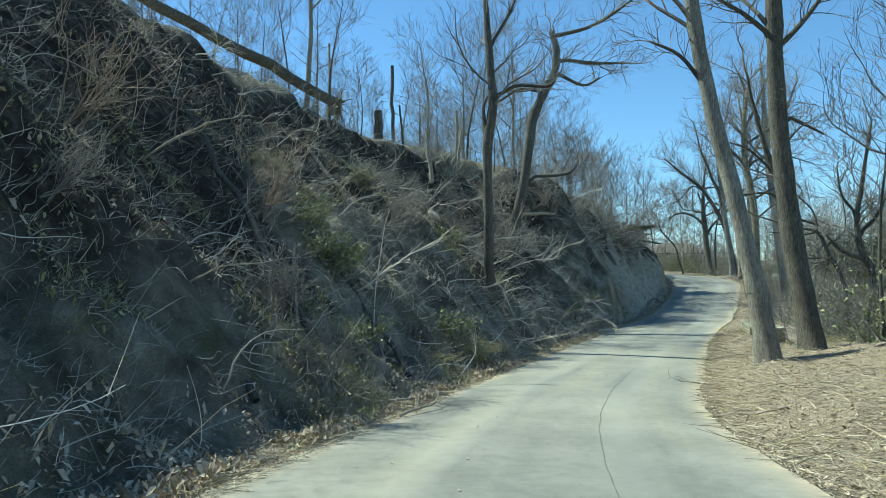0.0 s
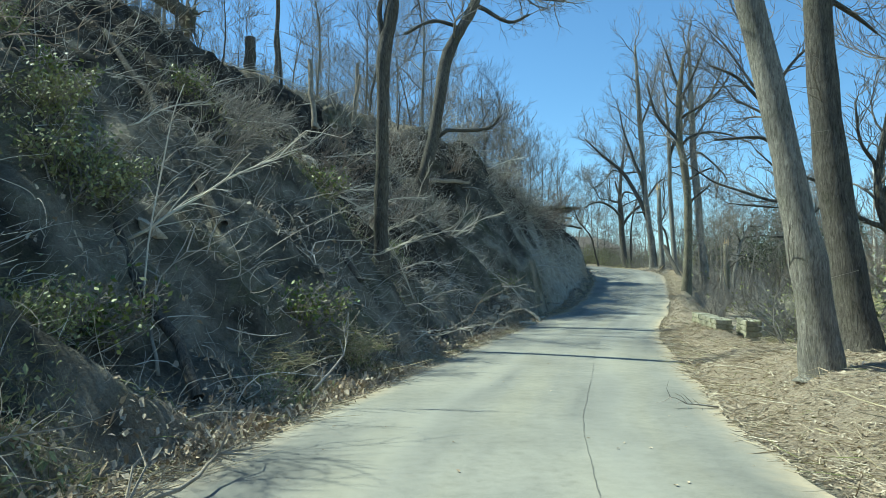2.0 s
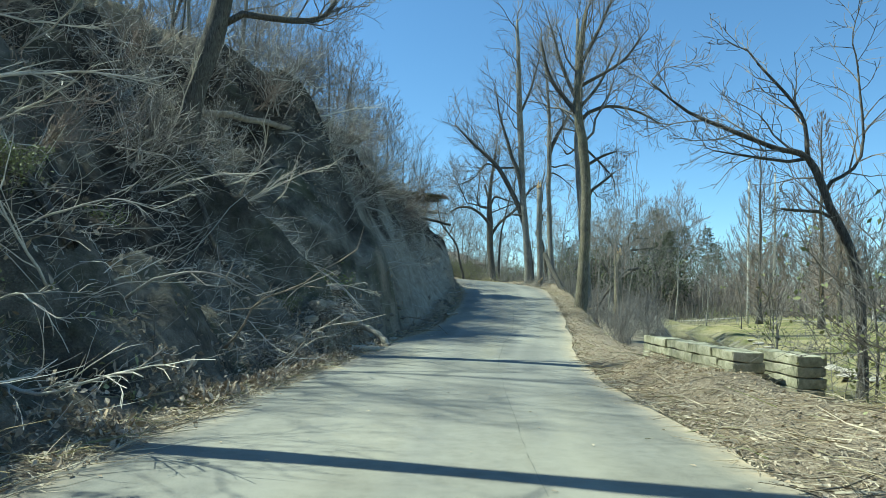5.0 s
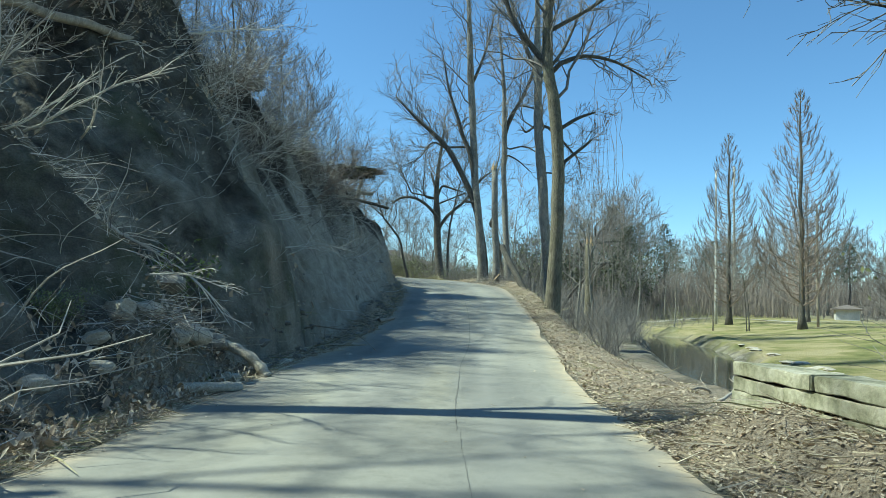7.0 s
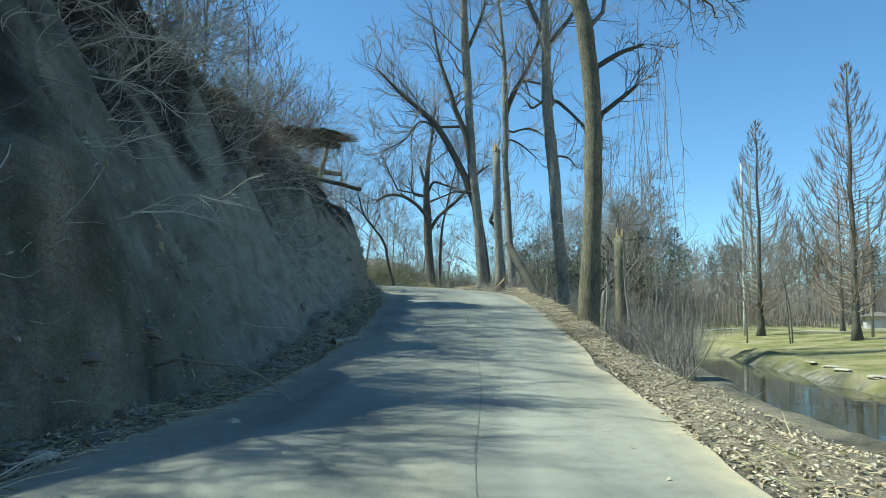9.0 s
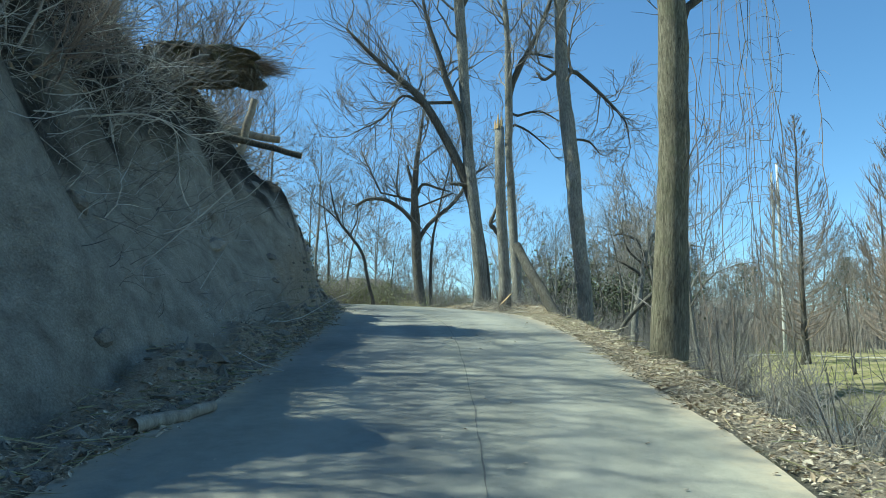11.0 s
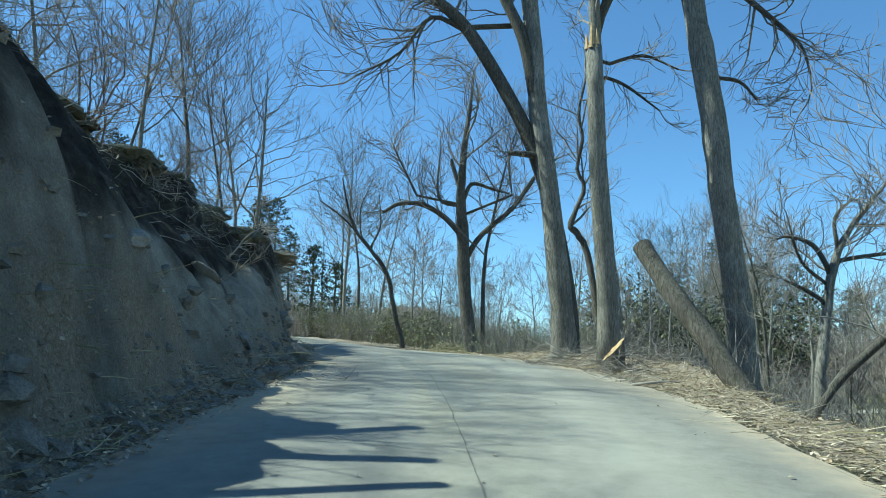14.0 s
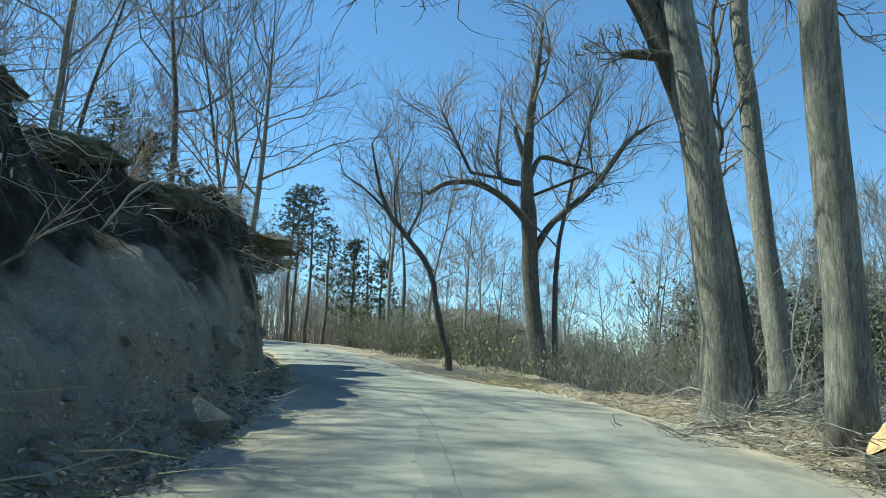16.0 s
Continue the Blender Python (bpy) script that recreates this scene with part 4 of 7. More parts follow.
key_tree(39.9, 74.6, 0.38, -21.2, [(0.0, 0.0, 0.189), (0.14, 1.03, 0.162), (0.46, 2.5, 0.154), (0.74, 3.79, 0.136), (1.03, 4.62, 0.117), (1.59, 5.53, 0.089), (2.35, 6.46, 0.069), (3.0, 7.18, 0.03)], [[(0.53, 2.95, 0.077), (-0.03, 3.33, 0.068), (-0.78, 3.7, 0.039)], [(0.75, 3.93, 0.088), (0.26, 4.81, 0.078), (-0.5, 5.09, 0.049), (-0.9, 4.99, 0.029)], [(0.91, 4.32, 0.078), (1.8, 4.5, 0.068), (2.99, 4.66, 0.049), (3.76, 4.57, 0.029)], [(1.04, 4.72, 0.069), (1.01, 5.72, 0.059), (1.55, 6.34, 0.04)], [(1.59, 5.53, 0.059), (2.67, 5.55, 0.039), (3.29, 5.97, 0.03)], [(0.65, 3.53, 0.058), (-0.16, 4.31, 0.049), (-0.47, 5.7, 0.03)]], BARK_GREY, 'small crooked spreading tree in the brush below the road', seed=24)

# ---- woods: a few kinds of bare tree, planted over and over ----
KINDS = [generic_tree(100 + i, h, r, b, t, 0.05, n, lo, up=u) for i, (h, r, b, t, n, lo, u) in enumerate((
    (13, 0.13, BARK_GREY, TWIG, 12, 0.35, 0.35), (16, 0.16, BARK_DARK, TWIG, 12, 0.4, 0.3), (9, 0.08, BARK_GREY, TWIG, 11, 0.25, 0.4), (18, 0.2, BARK_GREY, TWIG, 14, 0.42, 0.3),
    (12, 0.1, BARK_DARK, TWIG, 10, 0.45, 0.45), (7, 0.06, BARK_DARK, TWIG, 10, 0.2, 0.4)))]
FAR_KINDS = [generic_tree(140 + i, h, r, BARK_GREY, TWIG_FAR, 0.04, n, lo, rmin=0.026, up=0.35, label="distant bare woodland tree") for i, (h, r, n, lo) in enumerate((
    (15, 0.18, 13, 0.2), (19, 0.22, 14, 0.3), (12, 0.14, 13, 0.15)))]
PINES = [pine(160, 14), pine(161, 17, 0.55), pine(162, 9, 0.25)]
used = set()


def plant(kinds, x, y, rng, size=(0.8, 1.2)):
    k = rng.choice(kinds)
    if k.name not in used:
        used.add(k.name)
        k.matrix_basis = pose(x, y, ground_z(x, y), 0, 0, rng.uniform(0, 360))
        return k
    return drop_at(k, x, y, rng.uniform(0, 360), rng.uniform(*size))


def plant_zone(kinds, count, rng, su=None, xy=None, size=(0.8, 1.2)):
    for _ in range(count):
        if su:
            x, y = at_road(rng.uniform(su[0], su[1]), rng.uniform(su[2], su[3]))
        else:
            x, y = rng.uniform(xy[0], xy[1]), rng.uniform(xy[2], xy[3])
        s, u = road_coords(x, y)
        if -6.5 < u[0] < 5.5 and s[0] < 150 or creek_distance(np.array([x]), np.array([y]))[0][0] < 0.6:
            continue
        plant(kinds, float(x), float(y), rng, size)


rng = random.Random(5)
plant_zone(KINDS, 50, rng, su=(28, 66, -40, -15), size=(0.35, 0.72))
plant_zone(KINDS, 22, rng, su=(60, 84, -34, -10), size=(0.6, 1.0))
for x, y, k, z in ((21.0, 92.7, 1, 1.0), (23.2, 93.5, 4, 1.15), (23.6, 94.2, 0, 1.1), (24.4, 90.6, 3, 0.75), (22.2, 97.5, 0, 1.0), (18.5, 90.0, 4, 1.0), (16.5, 86.0, 0, 1.0), (19.6, 83.5, 2, 1.2), (14.0, 82.0, 1, 0.9)):
    drop_at(KINDS[k], x, y, 37 * x, z)
for s0, over, k, z in ((50.5, 1.2, 5, 0.75), (53, 2.4, 2, 0.6), (55.5, 0.8, 5, 0.6), (57, 3.0, 2, 0.75), (59, 1.0, 5, 0.8), (60.5, 2.6, 2, 0.7), (62, 1.2, 5, 0.65), (64, 2.2, 2, 0.7), (47, 1.5, 5, 0.7), (43.5, 1.8, 2, 0.55), (66, 1.4, 5, 0.7)):
    x, y = at_road(s0, np.interp(s0, RS, ROAD[:, 3]) - 0.6 - np.interp(s0, BANK[:, 0], BANK[:, 1]) - over)
    drop_at(KINDS[k], float(x), float(y), 71 * s0, z)
plant_zone(KINDS, 26, rng, su=(88, 135, -40, -6), size=(0.7, 1.1))
plant_zone(KINDS, 34, rng, xy=(33, 70, 92, 135), size=(0.6, 1.05))
plant_zone(KINDS, 14, rng, xy=(38, 60, 76, 95), size=(0.4, 0.7))
plant_zone(KINDS, 10, rng, su=(14, 44, 8, 15), size=(0.5, 0.85))
plant_zone(KINDS, 10, rng, su=(66, 82, 8, 14), size=(0.35, 0.6))
plant_zone(FAR_KINDS, 70, rng, xy=(66, 190, 112, 180), size=(0.7, 1.05))
plant_zone(FAR_KINDS, 40, rng, xy=(110, 170, 20, 125), size=(0.7, 1.05))
plant_zone(FAR_KINDS, 36, rng, xy=(-20, 70, 135, 200), size=(0.7, 1.05))
plant_zone(FAR_KINDS, 20, rng, su=(20, 75, -75, -40), size=(0.6, 0.9))
plant_zone(FAR_KINDS, 16, rng, xy=(-60, 60, -70, -35), size=(0.7, 1.05))
for x, y, k, z in ((19.5, 112.0, 0, 0.75), (18.0, 107.0, 2, 1.15), (20.4, 108.5, 2, 1.0), (16.6, 104.0, 0, 0.7), (26.6, 117.5, 0, 0.8), (28.2, 120.0, 1, 0.72), (29.8, 122.5, 0, 0.7), (31.4, 118.5, 2, 0.9), (27.4, 126.0, 1, 0.8), (34.5, 124.0, 2, 0.9),
                   (77.5, 121.0, 2, 0.8), (87.0, 132.0, 1, 0.85), (76.0, 115.0, 0, 0.9), (84.0, 122.0, 2, 0.8), (92.0, 131.0, 1, 0.85), (88.0, 120.0, 1, 0.8), (94.0, 124.0, 0, 0.75)):
    drop_at(PINES[k], x, y, 53 * x, z)
plant_zone(PINES, 22, rng, xy=(75, 190, 118, 175), size=(0.6, 1.0))
plant_zone(PINES, 12, rng, xy=(112, 160, 40, 115), size=(0.6, 0.9))
plant_zone(PINES, 10, rng, xy=(62, 84, 108, 124), size=(0.6, 0.85))
cyp = cypress(31, 21.3)
cyp.matrix_basis = pose(61.5, 72.7, ground_z(61.5, 72.7))
drop_at(cyp, 66.2, 85.4, 140, 0.97)
drop_at(cyp, 84.0, 90.0, 70, 0.8)

# ---- loose stuff: sticks, leaves, thickets ----


def sticks_object(name, p0, d, length, r, mat, label, category, sag=0.15, rng=None, parent=None, rings=3):
    """Many bent sticks in one mesh: start, direction, length and thickness arrays."""
    n = len(p0)
    rg = rng or np.random.RandomState(1)
    d = d / np.linalg.norm(d, axis=1)[:, None]
    ref = rg.normal(size=(n, 3))
    e1 = np.cross(d, ref)
    e1 /= np.linalg.norm(e1, axis=1)[:, None]
    e2 = np.cross(d, e1)
    V = np.empty((n, rings, 3, 3))
    bend = e1 * (rg.normal(size=(n, 1)) * sag * length[:, None])
    wave = e2 * (rg.normal(size=(n, 1)) * 0.35 * sag * length[:, None])
    for k in range(rings):
        f = k / (rings - 1)
        c = p0 + d * (length * f)[:, None] + bend * (f * f * 1.6) + wave * math.sin(5 * f)
        for j in range(3):
            w = 2 * math.pi * j / 3
            V[:, k, j] = c + (e1 * math.cos(w) + e2 * math.sin(w)) * (r * (1 - 0.7 * f))[:, None]
    base = np.arange(n)[:, None] * 3 * rings
    quads = []
    for k in range(rings - 1):
        for j in range(3):
            a, b = k * 3 + j, k * 3 + (j + 1) % 3
            quads.append(np.concatenate([base + a, base + b, base + b + 3, base + a + 3], 1))
    ob = mesh_object(name, V.reshape(-1, 3).tolist(), np.concatenate(quads).tolist(), mat, parent)
    return tagged(ob, label, category, kind="stuff")


def leaves_object(name, p, size, mat, label, category, rg, flat=0.35):
    """Many small folded leaves in one mesh."""
    n = len(p)
    w = rg.uniform(0, 2 * math.pi, n)
    a = np.stack([np.cos(w), np.sin(w), rg.normal(size=n) * flat], 1) * size[:, None]
    b = np.stack([-np.sin(w), np.cos(w), rg.normal(size=n) * flat], 1) * (size * rg.uniform(0.35, 0.6, n))[:, None]
    up = np.array([0, 0, 1.0]) * (size * 0.25)[:, None]
    V = np.stack([p - a, p + b + up, p + a, p - b + up], 1)
    idx = np.arange(n)[:, None] * 4
    F = np.concatenate([np.concatenate([idx, idx + 1, idx + 2], 1), np.concatenate([idx, idx + 2, idx + 3], 1)])
    ob = mesh_object(name, V.reshape(-1, 3).tolist(), F.tolist(), mat)
    return tagged(ob, label, category, kind="stuff")


def scatter_su(n, s0, s1, u0, u1, rg):
    s, u = rg.uniform(s0, s1, n), rg.uniform(u0, u1, n)
    x, y = at_road(s, u)
    return np.asarray(x), np.asarray(y), s, u


def on_ground(x, y, lift=0.0):
    return np.stack([x, y, terrain(x, y)[0] + lift], 1)


rg = np.random.RandomState(7)

# dry leaves on the verges
def verge_leaves():
    P = []
    for n, s0, s1, a, b in ((24000, -2, 42, 0.0, 5.5), (16000, 36, 62, 0.0, 3.6), (9000, 58, 92, -0.1, 2.2)):
        s = rg.uniform(s0, s1, n)
        e = a + (b - a) * rg.uniform(0, 1, n) ** 1.25
        x, y = at_road(s, np.interp(s, RS, ROAD[:, 4]) + e)
        P.append(on_ground(x, y, 0.02))
    n = 17000
    s = rg.uniform(2, 90, n)
    d = np.abs(rg.normal(0, 0.5, n)) - 0.3 * rg.uniform(0, 1, n) ** 2
    x, y = at_road(s, np.interp(s, RS, ROAD[:, 3]) - d)
    q = on_ground(x, y, 0.03)
    q[:, 2] = np.where(d < 0, road_z(s, np.interp(s, RS, ROAD[:, 3]) - d) + 0.015, q[:, 2])
    P.append(q)
    P = np.concatenate(P)
    keep = P[:, 2] > WATER_Z + 0.1
    P = P[keep]
    leaves_object("dry_leaves", P, 0.016 + 0.034 * rg.uniform(0, 1, len(P)) ** 1.6, LEAF_DRY, "dry brown fallen leaves strewn along the road verges", "leaves", rg)
    # few leaves blown onto the road
    s, f = rg.uniform(4, 90, 420), rg.beta(0.4, 0.4, 420)
    le, re = np.interp(s, RS, ROAD[:, 3]), np.interp(s, RS, ROAD[:, 4])
    u = le + (re - le) * f
    x, y = at_road(s, u)
    leaves_object("road_leaves", np.stack([x, y, road_z(s, u) + 0.012], 1), rg.uniform(0.015, 0.04, 420), LEAF_DRY, "scattered leaves and crumbs on the asphalt", "leaves", rg, 0.15)


verge_leaves()


# dead twigs, canes and creepers over the cut bank
def bank_brush():
    n = 13000
    s = rg.uniform(4, 66, n)
    le = np.interp(s, RS, ROAD[:, 3])
    D = np.interp(s, BANK[:, 0], BANK[:, 1])
    d = 0.7 + (D + 3) * rg.uniform(0, 1, n) ** 0.9
    # brush grows in drifts and leaves the bare clay face free
    x, y = at_road(s, le - d)
    drift = 1.25 * fbm(x, y, 2.6, 3, 71) + 0.1 - 1.1 * np.clip((s - 46) / 14, 0, 1) * (d < 0.48 * D)
    drift = drift - 0.4 * (d < 0.4 * D) * (s < 46) * (s > 24)
    keep = 1.5 * drift > rg.uniform(-0.35, 1.0, n)
    x, y, s = x[keep], y[keep], s[keep]
    P = on_ground(x, y, -0.03)
    n = len(P)
    out = np.stack([np.full(n, 0.85), np.full(n, -0.4), np.full(n, 0.55)], 1) + rg.normal(size=(n, 3)) * np.array([0.7, 0.8, 0.5])
    L = rg.gamma(2.0, 0.26, n) + 0.15
    sticks_object("bank_brush", P, out, L, (0.003 + 0.006 * L * rg.uniform(0.4, 1.5, n)) * np.interp(s, [6, 22], [0.6, 1.0]), BRUSH, "tangle of dead twigs and canes over the cut bank", "brush", 0.24, rg, rings=6)
    # thin bleached canes and vines where the bank is nearest
    m = 17000
    s2 = 4 + 50 * rg.uniform(0, 1, m) ** 1.25
    x2, y2 = at_road(s2, np.interp(s2, RS, ROAD[:, 3]) - 0.7 - 9.0 * rg.uniform(0, 1, m))
    keep = fbm(x2, y2, 2.4, 3, 73) > rg.uniform(-0.5, 0.5, m)
    P2 = on_ground(x2[keep], y2[keep], -0.02)
    m = len(P2)
    o3 = np.stack([rg.normal(0.7, 0.7, m), rg.normal(-0.3, 0.8, m), rg.normal(0.35, 0.5, m)], 1)
    L3 = (rg.gamma(1.8, 0.2, m) + 0.1) * np.interp(P2[:, 1], [6, 30], [0.7, 1.1])
    sticks_object("bank_canes", P2, o3, L3, 0.0028 + 0.006 * L3 * rg.uniform(0.4, 1.4, m), PALE_TWIG, "thin bleached canes and vines over the cut bank", "brush", 0.38, rg, rings=7)
    # side twigs
    k = rg.randint(0, n, 11000)
    f = rg.uniform(0.3, 1, 11000)
    dn = out / np.linalg.norm(out, axis=1)[:, None]
    Q = P[k] + dn[k] * (L[k] * f)[:, None]
    o2 = dn[k] + rg.normal(size=(11000, 3)) * 0.8
    L2 = L[k] * rg.uniform(0.2, 0.6, 11000)
    sticks_object("bank_twigs", Q, o2, L2, 0.002 + 0.004 * L2, BRUSH, "fine dead side twigs on the bank brush", "brush", 0.2, rg)
    # drifts of leaves on the toe of the bank
    n = 24000
    s, d = rg.uniform(4, 45, n), 0.05 + np.minimum(np.abs(rg.normal(0, 0.6, n)), 1.5)
    x, y = at_road(s, np.interp(s, RS, ROAD[:, 3]) - d)
    keep = fbm(x, y, 1.2, 3, 85) > rg.uniform(-0.5, 0.4, n)
    P = on_ground(x[keep], y[keep], 0.06) + rg.normal(size=(int(keep.sum()), 3)) * np.array([0.05, 0.05, 0.06])
    leaves_object("toe_leaves", P, rg.uniform(0.02, 0.06, len(P)), LEAF_DRY, "pale dead leaves piled at the toe of the bank", "leaves", rg, 0.9)
    # litter caught on the slope
    n = 24000
    s = rg.uniform(4, 52, n)
    le, D = np.interp(s, RS, ROAD[:, 3]), np.interp(s, BANK[:, 0], BANK[:, 1])
    x, y = at_road(s, le - 0.6 - (D + 4) * rg.uniform(0, 1, n))
    keep = fbm(x, y, 2.2, 3, 81) > rg.uniform(-0.2, 0.8, n)
    P = on_ground(x[keep], y[keep], 0.04)
    leaves_object("bank_leaves", P, rg.uniform(0.025, 0.07, len(P)), LEAF_DRY, "dead leaves caught on the bank", "leaves", rg, 0.9)

    # creeping green growth and tufts low on the bank
    n = 60000
    s = rg.uniform(5, 44, n)
    D = np.interp(s, BANK[:, 0], BANK[:, 1])
    d = 0.35 + 0.75 * D * rg.uniform(0, 1, n) ** 1.5
    x, y = at_road(s, np.interp(s, RS, ROAD[:, 3]) - d)
    keep = fbm(x, y, 2.6, 3, 121) - 0.25 - 0.3 * np.clip((s - 30) / 12, 0, 1) > rg.uniform(-0.25, 0.55, n)
    P = on_ground(x[keep], y[keep], 0.05) + rg.normal(size=(int(keep.sum()), 3)) * np.array([0.05, 0.05, 0.05])
    leaves_object("bank_greens", P, rg.uniform(0.018, 0.05, len(P)), SPRING, "low yellow-green creepers and weeds on the bank", "weeds", rg, 0.9)
    k = rg.randint(0, len(P), 9000)
    w = rg.normal(size=(9000, 3)) * np.array([0.6, 0.6, 0.25]) + np.array([0.35, -0.2, 0.75])
    L = rg.uniform(0.1, 0.34, 9000)
    sticks_object("bank_grass", P[k] - np.array([0, 0, 0.06]), w, L, 0.002 + 0.006 * L, STRAW, "dry and green grass tufts low on the bank", "grass", 0.45, rg)


bank_brush()


# fallen straw and sticks beside the road
def verge_sticks():
    n = 4200
    s = rg.uniform(2, 92, n)
    left = rg.uniform(size=n) < 0.66
    e = np.abs(rg.normal(0, 0.55, n)) + 0.02
    u = np.where(left, np.interp(s, RS, ROAD[:, 3]) - e * 0.8, np.interp(s, RS, ROAD[:, 4]) + e * 2.2)
    x, y = at_road(s, u)
    P = on_ground(x, y, 0.035)
    w = rg.uniform(0, 2 * math.pi, n)
    d = np.stack([np.cos(w), np.sin(w), rg.normal(0.08, 0.12, n)], 1)
    L = rg.gamma(1.5, 0.16, n) + 0.1
    s2, e2 = rg.uniform(58, 84, 2600), np.abs(rg.normal(0, 0.75, 2600))
    x2, y2 = at_road(s2, np.interp(s2, RS, ROAD[:, 4]) + e2 - 0.12)
    w2 = rg.uniform(0, 2 * math.pi, 2600)
    L2 = rg.gamma(1.6, 0.14, 2600) + 0.08
    s4, e4 = rg.uniform(2, 44, 8000), np.abs(rg.normal(0, 2.2, 8000)) - 0.1
    x4, y4 = at_road(s4, np.interp(s4, RS, ROAD[:, 4]) + e4)
    w4 = rg.uniform(0, 2 * math.pi, 8000)
    L4 = rg.gamma(1.5, 0.13, 8000) + 0.06
    sticks_object("shoulder_straw", on_ground(x4, y4, 0.045), np.stack([np.cos(w4), np.sin(w4), rg.normal(0.05, 0.1, 8000)], 1), L4, 0.002 + 0.012 * L4, STRAW_PALE, "bleached straw and splinters on the leafy verge", "straw", 0.1, rg)
    s3, e3 = rg.uniform(3, 52, 4200), np.abs(rg.normal(0, 0.42, 4200)) - 0.22
    x3, y3 = at_road(s3, np.interp(s3, RS, ROAD[:, 3]) - e3)
    w3 = rg.normal(1.2, 0.7, 4200)
    L3 = rg.gamma(1.6, 0.13, 4200) + 0.06
    P3 = on_ground(x3, y3, 0.04)
    P3[:, 2] = np.maximum(P3[:, 2], np.interp(s3, RS, ROAD[:, 2]) + 0.03)
    sticks_object("edge_straw", P3, np.stack([np.cos(w3), np.sin(w3), rg.normal(0.04, 0.08, 4200)], 1), L3, 0.002 + 0.008 * L3, STRAW_PALE, "bleached straw and twigs strewn on the asphalt edge", "straw", 0.1, rg)
    sticks_object("verge_straw", on_ground(x2, y2, 0.05), np.stack([np.cos(w2), np.sin(w2), rg.normal(0.05, 0.12, 2600)], 1), L2 * 0.8, 0.002 + 0.006 * L2, STRAW_PALE, "bleached straw and splinters along the road edge", "straw", 0.1, rg)
    sticks_object("verge_sticks", P, d, L, 0.003 + 0.008 * L, STRAW, "dry sticks and stalks lying along the road edge", "sticks", 0.08, rg)


verge_sticks()


# bare thicket beyond the verge, by the creek and behind the bend
def thicket():
    X, Y, H = [], [], []
    for n, s0, s1, u0, u1, h in ((2600, 6, 33, 8.2, 17, 3.3), (420, 57.5, 63, 4.9, 6.6, 2.0), (3600, 67, 92, 6.2, 24, 2.0), (900, 92, 112, 4.5, 14, 1.6)):
        x, y, s, u = scatter_su(n, s0, s1, u0, u1, rg)
        X.append(x), Y.append(y), H.append(h * rg.uniform(0.4, 1.25, n))
    n = 2600
    X.append(rg.uniform(34, 75, n)), Y.append(rg.uniform(88, 128, n)), H.append(rg.uniform(1.0, 3.4, n))
    X, Y, H = (np.concatenate(v) for v in (X, Y, H))
    s, u = road_coords(X, Y)
    cdist, cside = creek_distance(X, Y)
    keep = (cdist > 0.3) & ((cside < 0) | (Y > 88)) & (fbm(X, Y, 3.0, 2, 91) > -0.35) & (np.abs(u) > 4.2)
    X, Y, H = X[keep], Y[keep], H[keep]
    P = on_ground(X, Y, -0.05)
    n = len(P)
    d = np.stack([rg.normal(0, 0.5, n), rg.normal(0, 0.5, n), np.ones(n)], 1)
    sticks_object("thicket_stems", P, d, H, 0.006 + 0.004 * H, TWIG, "bare grey thicket stems beside the road", "thicket", 0.08, rg)
    m = 4 * n
    k = rg.randint(0, n, m)
    f = rg.uniform(0.25, 1, m)
    dn = d / np.linalg.norm(d, axis=1)[:, None]
    Q = P[k] + dn[k] * (H[k] * f)[:, None]
    o = np.stack([rg.normal(0, 0.8, m), rg.normal(0, 0.8, m), rg.uniform(0.0, 1.1, m)], 1)
    L = H[k] * rg.uniform(0.15, 0.45, m)
    sticks_object("thicket_twigs", Q, o, L, 0.003 + 0.004 * L, TWIG, "fine bare thicket twigs", "thicket", 0.15, rg)
    m = 70000
    k = rg.randint(0, n, m)
    green = (fbm(P[k, 0], P[k, 1], 4.0, 2, 95) > np.where(P[k, 1] < 45, -0.45, np.where(P[k, 1] < 90, 9.0, 0.05)))
    k = k[green]
    m = len(k)
    Q = P[k] + dn[k] * (H[k] * rg.uniform(0.1, 0.85, m))[:, None] + rg.normal(size=(m, 3)) * 0.22
    near_k = np.where(P[:, 1] < 46)[0]
    k2 = near_k[rg.randint(0, len(near_k), 36000)]
    Q2 = P[k2] + dn[k2] * (H[k2] * rg.uniform(0.1, 1.05, len(k2)))[:, None] + rg.normal(size=(len(k2), 3)) * 0.25
    Q, k, m = np.concatenate([Q, Q2]), np.concatenate([k, k2]), m + len(k2)
    Q[:, 2] = np.maximum(Q[:, 2], P[k, 2] + 0.03)
    leaves_object("thicket_leaves", Q, rg.uniform(0.025, 0.075, m), SPRING, "sparse small olive-green spring leaves in the thicket", "leaves", rg, 0.8)


thicket()


